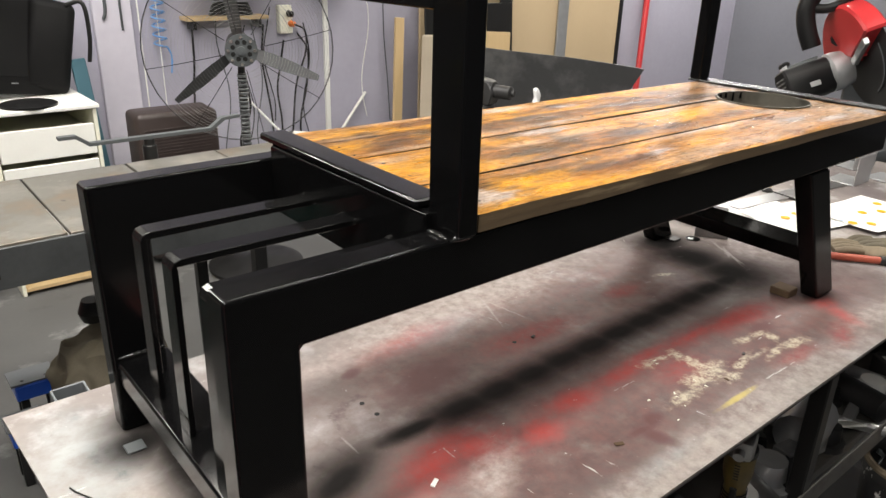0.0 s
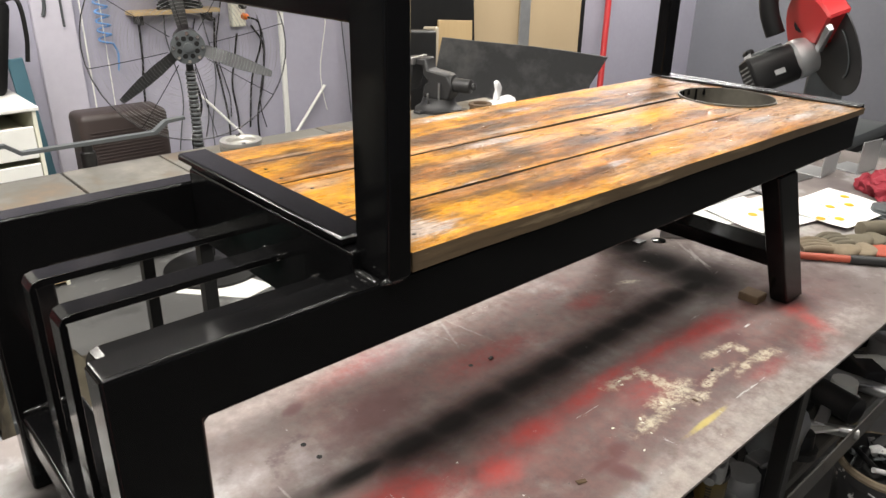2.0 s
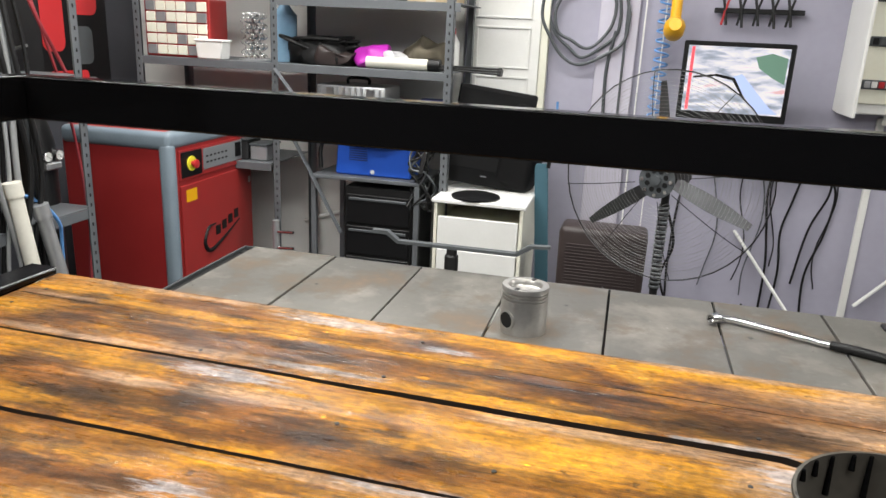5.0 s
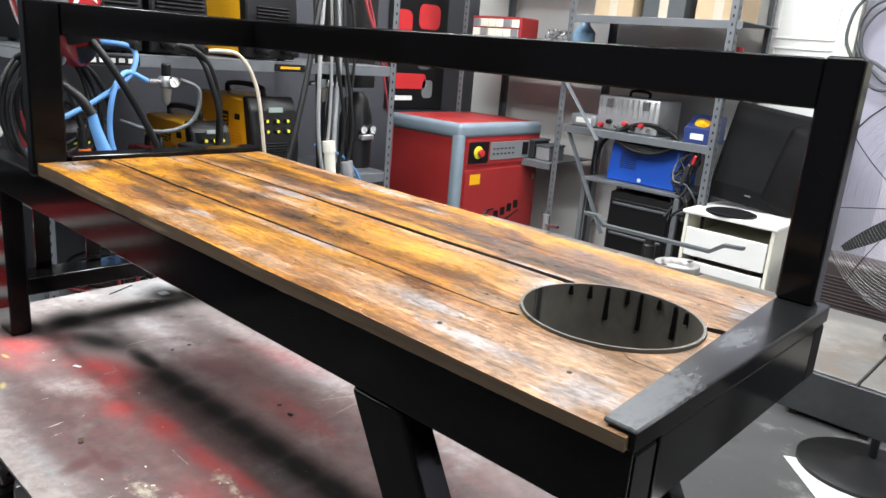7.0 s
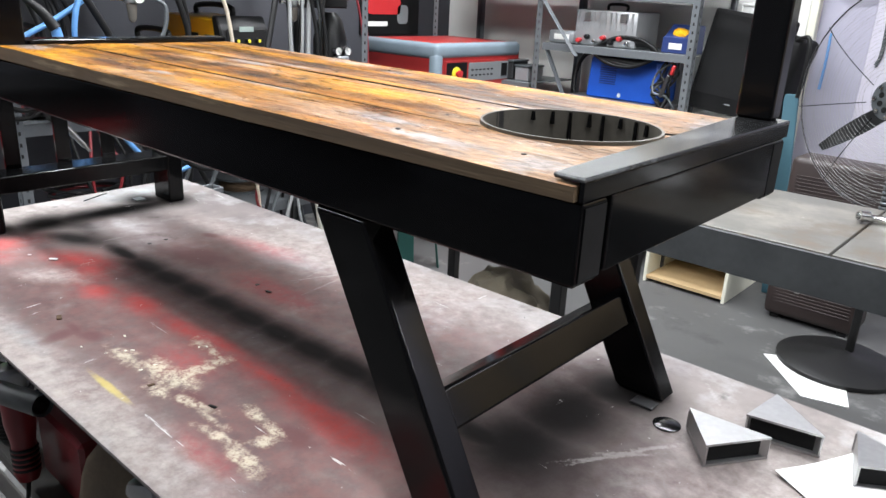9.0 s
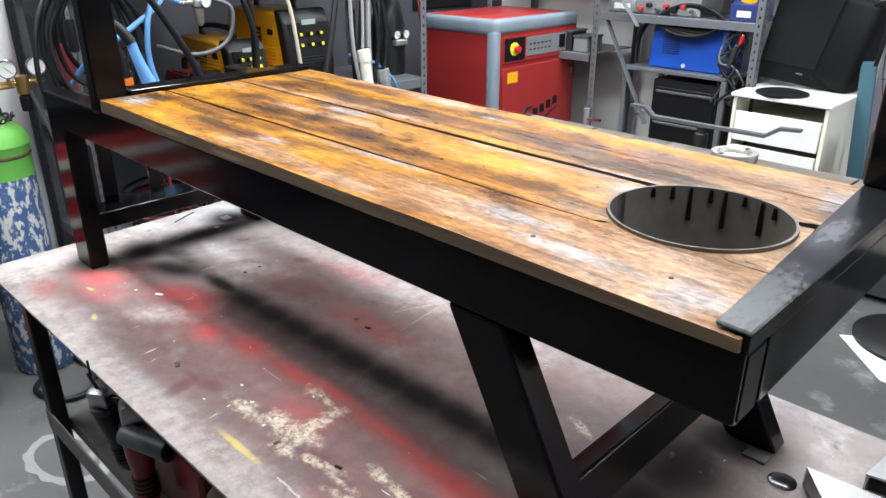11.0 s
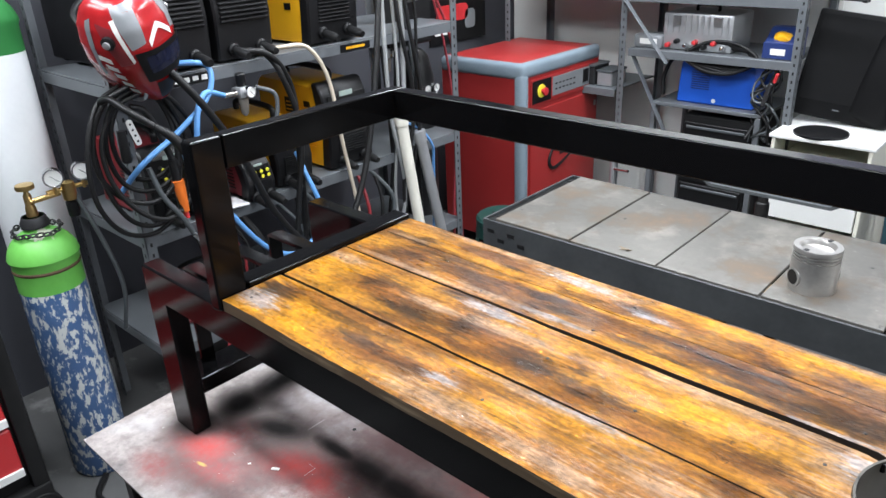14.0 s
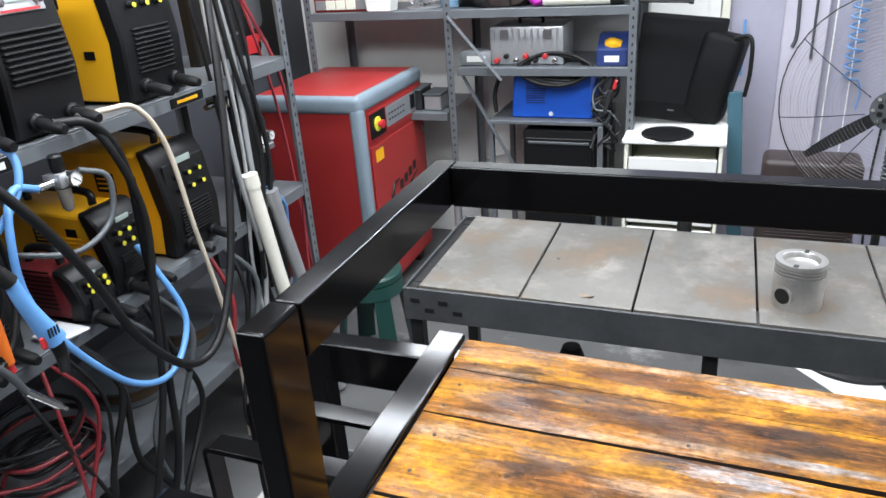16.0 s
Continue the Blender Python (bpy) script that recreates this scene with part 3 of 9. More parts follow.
bpart("side_frame", side(-0.004, 0.038))
bpart("side_frame", side(0.428, 0.47, -0.306))
for y in (0.017, 0.449):
    bpart("tube_end", span((1.2266, y - 0.0165, RB + 0.006), (1.2272, y + 0.0165, RT - 0.006), 0), "dark open end of the rail tube", M["matblack"])
for y0, y1 in ((-0.003, 0.037), (0.429, 0.469)):
    out = [(1.068, TZ + 0.002), (1.146, TZ + 0.002), (0.976, RB), (0.896, RB)]
    bpart("slanted_leg", prism(out, y1 - y0, Matrix.Translation((0, y1, 0)) @ Matrix.Rotation(radians(90), 4, "X"), bevel=BV))
bpart("stretcher", box((0.045, 0.39, 0.048), (0, 0, 0), BV, pose(1.05, 0.233, 0.966, 0, -27.8, 0)))
bpart("bottom_bar", span((-0.3, 0.036, 0.937), (-0.222, 0.43, 0.977), BV))
bpart("cross_beam", span((-0.03, 0.036, 1.16), (0.008, 0.43, 1.27), BV))
bpart("seat_edge_strip", span((-0.03, 0.052, 1.27), (0.0145, 0.463, 1.282), 0.003), "black steel strip along the plank ends")
SLATS = (0.305, 0.2, 0.0895)
for y in SLATS:
    pts = [(-0.028, 1.219), (-0.27, 1.22), (-0.278, 1.217), (-0.282, 1.209), (-0.284, 0.978)]
    inner = [(-0.276, 0.978), (-0.274, 1.208), (-0.276, 1.2105), (-0.028, 1.211)]
    bpart("rack_slat", prism([(x, z) for x, z in pts + inner], 0.033, Matrix.Translation((0, y + 0.0165, 0)) @ Matrix.Rotation(radians(90), 4, "X"), bevel=0.001))
# end beam at the cup end
bm = prism([(1.199, -0.008), (1.2285, -0.008), (1.2285, 0.472), (1.17, 0.472)], 0.0045, Matrix.Translation((0, 0, 1.2745)), bevel=0.0015)
bmesh.ops.subdivide_edges(bm, edges=[e for e in bm.edges if e.calc_length() > 0.02], cuts=40, use_grid_fill=True)
# grey patches put the glossy strip's reflection into its colour
M["scuffed"] = mat("strip_black_paint", (0.006, 0.0062, 0.0065), (0.018, 0.018, 0.019), 0.22, 0, 7, 90, 0.7, 0.04, 0.1, spec=0.3)
stain(M["scuffed"], "strip_sheen", (0.12, 0.127, 0.132), 0.6, 0.7, 0.9, 60, 2.5)
strip = bpart("end_strip", bm, "black steel strip over the plank ends with painted grey reflection", M["scuffed"])
levels(strip.data, "strip_sheen", [(1.21, 0.03, 0.03, 0.055, 0), (1.205, 0.075, 0.022, 0.05, 0), (1.2, 0.26, 0.012, 0.04, 0)])
bpart("end_beam", span((1.19, 0.039, 1.18), (1.2282, 0.427, 1.2475), 0.002))
bpart("end_lip", span((1.223, -0.0075, 1.2485), (1.2282, 0.471, 1.2755), 0.001))
# back and arm rail
PT = 1.556
bpart("front_post", span((-0.018, -0.013, RT - 0.001), (0.014, 0.047, PT), BV))
bpart("back_post", span((1.171, 0.438, 1.278), (1.216, 0.47, PT + 0.002), BV))
bpart("arm_rail", span((-0.0155, 0.0465, PT - 0.058), (0.0155, 0.4695, PT - 0.0002), 0.0025))
bpart("back_rail", span((0.015, 0.4385, PT - 0.058), (1.173, 0.4695, PT - 0.0002), 0.003))


def weld(pts, r=0.004):
    return sweep(pts, lambda f: r * (0.35 + 0.65 * math.sin(math.pi * min(1, max(0.04, f))) ** 0.4) * (1 + 0.3 * math.sin(f * 47 + 9 * r)), 8, n=14)


M["weld"] = mat("weld_bead_gloss", (0.05, 0.05, 0.05), (0.02, 0.02, 0.02), 0.15, 0.7, 40, 200, 0.5, 0.2)
for pts in ([(-0.026, -0.002, RT), (-0.026, 0.035, RT + 0.001)], [(-0.024, -0.008, RT + 0.001), (0.01, -0.008, RT + 0.001)], [(-0.296, 0.427, 0.98), (-0.228, 0.427, 0.98)]):
    bpart("weld_bead", weld(pts), "glossy bumpy weld bead", M["weld"])
for y in SLATS:
    for s in (-1, 1):
        bpart("weld_bead", weld([(-0.031, y + s * 0.016, 1.22), (-0.034, y + s * 0.018, 1.212)], 0.0035), "", M["weld"])


def wood(name):
    """Stained, scorched and varnished softwood, grain along x."""
    m = bpy.data.materials.new(name)
    m.use_nodes = True
    nt = m.node_tree
    n, l = nt.nodes, nt.links
    b = n["Principled BSDF"]
    tc, oi = n.new("ShaderNodeTexCoord"), n.new("ShaderNodeObjectInfo")
    off = n.new("ShaderNodeVectorMath")
    off.operation = "MULTIPLY_ADD"
    l.new(oi.outputs["Random"], off.inputs[0])
    off.inputs[1].default_value = (7, 3, 5)
    l.new(tc.outputs["Object"], off.inputs[2])

    def noise_at(sx, sy, detail=6, rough=0.6, distort=0.0):
        mp = n.new("ShaderNodeMapping")
        mp.inputs["Scale"].default_value = (sx, sy, sy)
        l.new(off.outputs[0], mp.inputs["Vector"])
        t = n.new("ShaderNodeTexNoise")
        t.inputs["Scale"].default_value, t.inputs["Detail"].default_value = 1, detail
        t.inputs["Roughness"].default_value, t.inputs["Distortion"].default_value = rough, distort
        l.new(mp.outputs[0], t.inputs["Vector"])
        return t.outputs[0]

    def ramp(v, stops):
        r = n.new("ShaderNodeValToRGB")
        e = r.color_ramp.elements
        while len(e) < len(stops):
            e.new(0.5)
        for i, (p, c) in enumerate(stops):
            e[i].position, e[i].color = p, (*c, 1)
        l.new(v, r.inputs[0])
        return r.outputs[0]

    def mixc(f, a, c, mode="MIX"):
        x = n.new("ShaderNodeMix")
        x.data_type, x.blend_type = "RGBA", mode
        l.new(f, x.inputs[0])
        l.new(a, x.inputs[6])
        if isinstance(c, tuple):
            x.inputs[7].default_value = (*c, 1)
        else:
            l.new(c, x.inputs[7])
        return x.outputs[2]

    def rng(v, a, c, lo=0.0, hi=1.0):
        r = n.new("ShaderNodeMapRange")
        r.inputs[1].default_value, r.inputs[2].default_value, r.inputs[3].default_value, r.inputs[4].default_value = a, c, lo, hi
        l.new(v, r.inputs[0])
        return r.outputs[0]

    streak = noise_at(9, 110, 7, 0.72, 0.7)
    tone = n.new("ShaderNodeMath")
    tone.operation = "MULTIPLY_ADD"
    l.new(streak, tone.inputs[0])
    tone.inputs[1].default_value = 0.34
    half = n.new("ShaderNodeMath")
    half.operation = "MULTIPLY"
    l.new(noise_at(5.5, 15, 7, 0.68, 0.8), half.inputs[0])
    half.inputs[1].default_value = 0.98
    l.new(half.outputs[0], tone.inputs[2])
    base = ramp(tone.outputs[0], [(0.48, (0.026, 0.011, 0.004)), (0.57, (0.1, 0.036, 0.006)), (0.66, (0.21, 0.082, 0.008)), (0.77, (0.35, 0.152, 0.011)), (0.92, (0.32, 0.18, 0.06))])
    pale = noise_at(11, 36, 9, 0.78, 0.6)
    base = mixc(rng(pale, 0.63, 0.74, 0.0, 0.45), base, (0.27, 0.195, 0.155))
    # barely stained cup end, paled further by varnish sheen put into the colour
    sx = n.new("ShaderNodeSeparateXYZ")
    l.new(tc.outputs["Object"], sx.inputs[0])
    ed = n.new("ShaderNodeMath")
    ed.operation = "MULTIPLY"
    l.new(rng(sx.outputs[0], 0.88, 1.1, 0.0, 1.0), ed.inputs[0])
    l.new(rng(pale, 0.3, 0.55, 0.25, 0.8), ed.inputs[1])
    base = mixc(ed.outputs[0], base, (0.29, 0.175, 0.1))
    l.new(base, b.inputs["Base Color"])
    gl = rng(noise_at(14, 60, 8, 0.75), 0.35, 0.65, 0.2, 0.55)
    l.new(gl, b.inputs["Roughness"])
    b.inputs["Specular IOR Level"].default_value = 0.12
    # varnish brushed on unevenly
    l.new(rng(noise_at(9, 24, 6, 0.7, 0.4), 0.47, 0.6, 0.02, 0.44), b.inputs["Coat Weight"])
    b.inputs["Coat Roughness"].default_value = 0.14
    hsum = n.new("ShaderNodeMath")
    hsum.operation = "MULTIPLY_ADD"
    l.new(noise_at(14, 260, 4, 0.7, 0.3), hsum.inputs[0])
    hsum.inputs[1].default_value = 0.8
    l.new(noise_at(110, 150, 5, 0.75), hsum.inputs[2])
    bp = n.new("ShaderNodeBump")
    bp.inputs["Strength"].default_value, bp.inputs["Distance"].default_value = 0.7, 0.0025
    l.new(hsum.outputs[0], bp.inputs["Height"])
    l.new(bp.outputs[0], b.inputs["Normal"])
    # the varnish film follows the grain softly
    bc = n.new("ShaderNodeBump")
    bc.inputs["Strength"].default_value, bc.inputs["Distance"].default_value = 0.6, 0.004
    l.new(noise_at(30, 55, 6, 0.7, 0.3), bc.inputs["Height"])
    l.new(bc.outputs[0], b.inputs["Coat Normal"])
    return m


M["wood"] = wood("stained_varnished_plank")


SEAT_SPOTS = {}
# patches on the planks: x, y and half sizes
SEAT_SPOTS["amber"] = [(0.75, 0.06, 0.2, 0.03), (0.42, 0.09, 0.14, 0.02), (0.1, 0.418, 0.07, 0.016), (0.055, 0.34, 0.05, 0.02), (0.24, 0.243, 0.1, 0.016), (0.07, 0.2, 0.07, 0.032), (0.59, 0.238, 0.14, 0.014), (0.82, 0.216, 0.2, 0.03), (0.7, 0.2, 0.08, 0.035),
                       (0.72, 0.297, 0.12, 0.011), (0.95, 0.44, 0.2, 0.013), (0.72, 0.438, 0.13, 0.013), (0.58, 0.055, 0.11, 0.035), (0.72, 0.098, 0.09, 0.022), (0.18, 0.055, 0.09, 0.03), (0.2, 0.018, 0.12, 0.018),
                       (0.52, 0.372, 0.16, 0.008), (0.28, 0.395, 0.16, 0.01), (0.15, 0.15, 0.12, 0.02)]
SEAT_SPOTS["brown"] = [(0.36, 0.1, 0.09, 0.014), (0.5, 0.075, 0.07, 0.02), (0.2, 0.105, 0.08, 0.012), (0.92, 0.1, 0.12, 0.014), (0.78, 0.15, 0.15, 0.016), (0.68, 0.02, 0.1, 0.02), (0.85, 0.05, 0.2, 0.04), (0.78, 0.352, 0.24, 0.018), (1.04, 0.374, 0.11, 0.014), (1.155, 0.432, 0.03, 0.022), (0.22, 0.188, 0.09, 0.024),
                       (0.4, 0.052, 0.12, 0.024), (0.3, 0.036, 0.1, 0.02), (0.3, 0.338, 0.12, 0.024), (0.62, 0.155, 0.1, 0.02), (0.45, 0.19, 0.09, 0.04), (0.32, 0.42, 0.08, 0.01), (0.62, 0.41, 0.06, 0.018), (0.55, 0.335, 0.1, 0.02)]
SEAT_SPOTS["scorch"] = [(0.27, 0.084, 0.09, 0.01), (0.33, 0.055, 0.06, 0.01), (0.14, 0.33, 0.07, 0.012), (0.22, 0.363, 0.09, 0.01), (0.29, 0.336, 0.09, 0.015), (0.4, 0.192, 0.04, 0.04), (0.31, 0.175, 0.08, 0.028),
                        (0.55, 0.178, 0.06, 0.024), (0.65, 0.17, 0.06, 0.014), (0.5, 0.332, 0.06, 0.018), (0.47, 0.353, 0.07, 0.01), (0.592, 0.41, 0.04, 0.013), (0.72, 0.354, 0.07, 0.006), (0.82, 0.346, 0.1, 0.012),
                        (0.9, 0.33, 0.1, 0.022), (0.96, 0.15, 0.05, 0.014), (0.95, 0.318, 0.09, 0.022), (0.43, 0.051, 0.03, 0.012), (1.18, 0.33, 0.03, 0.035), (0.065, 0.075, 0.04, 0.02),
                        (0.19, 0.215, 0.03, 0.03), (0.12, 0.39, 0.02, 0.02)]
SEAT_SPOTS["char_and_shade"] = [(0.7, 0.31, 0.04, 0.006), (0.63, 0.318, 0.03, 0.005), (0.34, 0.405, 0.03, 0.006), (0.44, 0.345, 0.03, 0.006), (0.592, 0.408, 0.024, 0.008), (0.95, 0.312, 0.08, 0.014), (1.0, 0.326, 0.04, 0.014), (0.86, 0.308, 0.09, 0.008), (0.55, 0.168, 0.035, 0.01), (0.5, 0.33, 0.03, 0.008), (0.4, 0.2, 0.018, 0.03),
                      (0.3, 0.168, 0.05, 0.012), (0.3, 0.062, 0.05, 0.008), (0.66, 0.355, 0.03, 0.004), (0.75, 0.35, 0.04, 0.004), (0.82, 0.35, 0.05, 0.005), (0.61, 0.2, 0.016, 0.006), (0.64, 0.155, 0.02, 0.006), (0.05, 0.08, 0.03, 0.014)]
# pale streaks, plus glare patches of the front plank painted as colour
SEAT_SPOTS["sanded_and_glare"] = [(0.41, 0.3, 0.13, 0.009), (0.47, 0.222, 0.07, 0.012), (0.33, 0.212, 0.07, 0.01), (0.965, 0.225, 0.04, 0.04), (0.975, 0.14, 0.04, 0.012), (0.5, 0.02, 0.1, 0.02), (0.69, 0.014, 0.1, 0.014),
                        (0.9, 0.06, 0.13, 0.034), (1.13, 0.05, 0.1, 0.055), (0.82, 0.262, 0.15, 0.01), (0.95, 0.452, 0.12, 0.007), (1.12, 0.42, 0.09, 0.035), (1.17, 0.2, 0.05, 0.08), (0.09, 0.388, 0.05, 0.006),
                        (0.2, 0.288, 0.16, 0.007), (0.06, 0.245, 0.05, 0.014), (0.3, 0.45, 0.2, 0.008), (0.6, 0.11, 0.12, 0.007), (1.05, 0.345, 0.05, 0.015)]
SEAT_SPOTS["grey_scuff"] = [(0.465, 0.432, 0.075, 0.012), (0.417, 0.257, 0.055, 0.012), (0.473, 0.06, 0.03, 0.009), (0.065, 0.038, 0.045, 0.022), (1.03, 0.034, 0.06, 0.014), (0.985, 0.24, 0.03, 0.022), (0.62, 0.4, 0.03, 0.006),
                            (0.66, 0.118, 0.07, 0.006), (1.18, 0.38, 0.03, 0.045), (0.5, 0.302, 0.06, 0.006), (0.93, 0.07, 0.05, 0.012), (1.16, 0.03, 0.03, 0.03), (0.94, 0.285, 0.06, 0.006)]
# amber patches, brown scorch, black scorch, sanded pale wood with painted glare, grey scuffs
stain(M["wood"], "amber", (0.41, 0.182, 0.009), 0.8, 0.6, 1.0, 140, 0.13)
stain(M["wood"], "brown", (0.16, 0.058, 0.011), 0.7, 0.6, 1.0, 150, 0.12)
stain(M["wood"], "scorch", (0.032, 0.014, 0.005), 0.72, 0.5, 1.4, 150, 0.14)
stain(M["wood"], "char_and_shade", (0.016, 0.009, 0.005), 0.7, 0.4, 1.2, 150, 0.18)
stain(M["wood"], "sanded_and_glare", (0.3, 0.2, 0.13), 0.58, 0.45, 1.3, 210, 0.09)
stain(M["wood"], "grey_scuff", (0.26, 0.26, 0.27), 0.65, 0.4, 1.3, 190, 0.16)


def grain_over(m):
    """Darken and lighten everything laid so far along fine fibres, with hairline cracks."""
    n, l = m.node_tree.nodes, m.node_tree.links
    b = n["Principled BSDF"]
    tc = n.new("ShaderNodeTexCoord")
    for sxy, lo, hi, a, c in (((16, 200), 0.32, 0.68, 0.72, 1.25), ((7, 60), 0.35, 0.65, 0.8, 1.18), ((14, 22), 0.35, 0.65, 0.6, 1.32), ((6, 150), 0.66, 0.7, 1.0, 0.12), ((90, 130), 0.3, 0.7, 0.55, 1.45), ((22, 34), 0.66, 0.69, 1.0, 0.35), ((40, 70), 0.66, 0.7, 1.0, 2.6), ((120, 170), 0.68, 0.72, 1.0, 2.2)):
        mp = n.new("ShaderNodeMapping")
        mp.inputs["Scale"].default_value = (*sxy, 30)
        l.new(tc.outputs["Object"], mp.inputs["Vector"])
        no = n.new("ShaderNodeTexNoise")
        no.inputs["Scale"].default_value, no.inputs["Detail"].default_value, no.inputs["Roughness"].default_value, no.inputs["Distortion"].default_value = 1, 5, 0.65, 0.35
        l.new(mp.outputs[0], no.inputs["Vector"])
        mr = n.new("ShaderNodeMapRange")
        mr.inputs[1].default_value, mr.inputs[2].default_value, mr.inputs[3].default_value, mr.inputs[4].default_value = lo, hi, a, c
        l.new(no.outputs[0], mr.inputs[0])
        hs = n.new("ShaderNodeHueSaturation")
        l.new(mr.outputs[0], hs.inputs["Value"])
        l.new(b.inputs["Base Color"].links[0].from_socket, hs.inputs["Color"])
        l.new(hs.outputs[0], b.inputs["Base Color"])
    return m


grain_over(M["wood"])
HC, HR = (1.075, 0.215), 0.101
# plank edges (y at the rack end, y at the cup end)
SEAMS = [(-0.008, -0.012), (0.121, 0.124), (0.278, 0.277), (0.382, 0.368), (0.46, 0.458)]
# half gaps at the rack end and at the cup end
GAPS = [(0.0, 0.0), (0.0034, 0.0008), (0.0014, 0.0068), (0.0009, 0.0009), (0.0, 0.0)]


def plank(i):
    """One seat plank with wavy edges, cut round the cup hole."""
    x0, x1 = 0.017, 1.222
    (a0, a1), (b0, b1) = SEAMS[i], SEAMS[i + 1]
    bm = bmesh.new()
    nx, ny = 150, 34
    grid = []
    for k in range(nx + 1):
        x = x0 + (x1 - x0) * k / nx
        f = k / nx
        ga, gb = (q[0] + (q[1] - q[0]) * min(1, f * 1.25) for q in (GAPS[i], GAPS[i + 1]))
        wa = noise.noise(Vector((x * 6, i * 3.1, 0))) * 0.0022 + noise.noise(Vector((x * 31, i * 3.1, 2))) * 0.0008
        wb = noise.noise(Vector((x * 6, i * 3.1 + 3.1, 0))) * 0.0022 + noise.noise(Vector((x * 31, i * 3.1 + 3.1, 2))) * 0.0008
        ya, yb = a0 + (a1 - a0) * f + ga + wa, b0 + (b1 - b0) * f - gb + wb
        row = []
        for j in range(ny + 1):
            y = ya + (yb - ya) * j / ny
            z = 1.2725 + noise.noise(Vector((x * 4, y * 14, i))) * 0.0012
            if j in (0, ny) or k in (0, nx):
                z -= 0.0006
            row.append(bm.verts.new((x, y, z)))
        grid.append(row)
    for k in range(nx):
        for j in range(ny):
            bm.faces.new((grid[k][j], grid[k + 1][j], grid[k + 1][j + 1], grid[k][j + 1]))
    gone = [f for f in bm.faces if (f.calc_center_median().xy - Vector(HC)).length < HR]
    bmesh.ops.delete(bm, geom=gone, context="FACES")
    for v in bm.verts:
        if v.is_boundary:
            d = v.co.xy - Vector(HC)
            if d.length < HR * 1.14 and 0.01 < v.co.y < 0.44 and x0 + 0.01 < v.co.x < x1 - 0.01:
                d = d.normalized() * HR
                v.co.x, v.co.y = HC[0] + d.x, HC[1] + d.y
    ext = bmesh.ops.extrude_face_region(bm, geom=bm.faces[:])
    for v in ext["geom"]:
        if isinstance(v, bmesh.types.BMVert):
            v.co.z = RT + 0.0015
    bmesh.ops.recalc_face_normals(bm, faces=bm.faces)
    bm.normal_update()
    for f in bm.faces:
        f.material_index = 0 if abs(f.normal.z) > 0.5 else (1 if i == 0 and f.calc_center_median().y < 0.02 else 2)
    return bm


# plank sides blackened, the shade in the gaps is put into their colour
M["char_and_shade"] = mat("shaded_plank_edge", (0.022, 0.014, 0.009), (0.01, 0.007, 0.005), 0.6, 0, 12, 90, 0.8, 0.4)
M["woodedge"] = worn(mat("weathered_plank_edge", (0.12, 0.08, 0.042), (0.03, 0.02, 0.012), 0.6, 0, 8, 60, 0.9, 0.5, stretch=(0.3, 3, 6)), (0.2, 0.15, 0.09), 12, 0.58, 0.66, stretch=(0.3, 1, 3))
for i in range(4):
    ob = bpart("plank", plank(i), "orange-stained softwood plank with scorched knots", [M["wood"], M["woodedge"], M["char_and_shade"]])
    for attr, spots in SEAT_SPOTS.items():
        levels(ob.data, attr, [(*q, 0) for q in spots])
for x, y in ((0.05, 0.03), (0.06, 0.1), (0.045, 0.165), (0.05, 0.235), (0.04, 0.295), (0.045, 0.345), (0.05, 0.4), (0.55, 0.06), (0.56, 0.2), (0.57, 0.31), (0.585, 0.415),
             (0.98, 0.04), (0.95, 0.15), (0.94, 0.22), (0.96, 0.31), (1.13, 0.05), (1.12, 0.34), (1.14, 0.42), (0.72, 0.17), (0.35, 0.3)):
    bpart("nail_head", lathe([(0.0026, 1.271), (0.0026, 1.2732), (0.0015, 1.2736)], (x, y, 0), 8), "", M["castiron"])
# open steel ring set into the cup hole
M["ring"] = worn(mat("hazed_steel_ring", (0.1, 0.092, 0.075), (0.022, 0.02, 0.017), 0.5, 0.15, 9, 80, 0.9, 0.08), (0.012, 0.012, 0.012), 30, 0.6, 0.63, stretch=(1, 1, 0.1))
bm = lathe([(HR - 0.0035, 1.15), (HR - 0.0035, 1.276), (HR - 0.0005, 1.276), (HR - 0.0005, 1.15)], (*HC, 0), 64, caps=False)
bmesh.ops.recalc_face_normals(bm, faces=bm.faces)
bpart("cup_ring", bm, "short open steel ring with black drips", M["ring"])
for a, h in ((98, 0.055), (108, 0.024), (70, 0.05), (58, 0.02), (135, 0.022), (122, 0.05), (84, 0.016), (150, 0.014)):
    px, py = HC[0] + (HR - 0.005) * math.cos(radians(a)), HC[1] + (HR - 0.005) * math.sin(radians(a))
    bpart("paint_drip", rod((px, py, 1.274 - h), (px, py, 1.274), 0.0032, 6, None, 0.002), "", M["black"])

# ---- second table with steel plates ----
M["plate"] = mat("grey_scale_steel_plate", (0.19, 0.182, 0.164), (0.09, 0.088, 0.079), 0.42, 0.35, 3, 50, 0.9, 0.12, 0.12)
worn(M["plate"], (0.3, 0.275, 0.24), 4, 0.5, 0.75)
worn(M["plate"], (0.065, 0.068, 0.06), 5, 0.5, 0.7)
worn(M["plate"], (0.06, 0.058, 0.052), 3, 0.6, 0.7, stretch=(1, 0.35, 1))
worn(M["plate"], (0.4, 0.385, 0.36), 24, 0.66, 0.78)
worn(M["plate"], (0.2, 0.145, 0.1), 5, 0.52, 0.72)
worn(M["plate"], (0.04, 0.04, 0.038), 9, 0.67, 0.7)
plates = thing("plate_table", "grey steel welding table topped with loose plates", "table", pose(0, 0, 0))
PX0, PITCH, PY0, PY1, PZ = -0.468, 0.318, 1.36, 1.933, 0.855
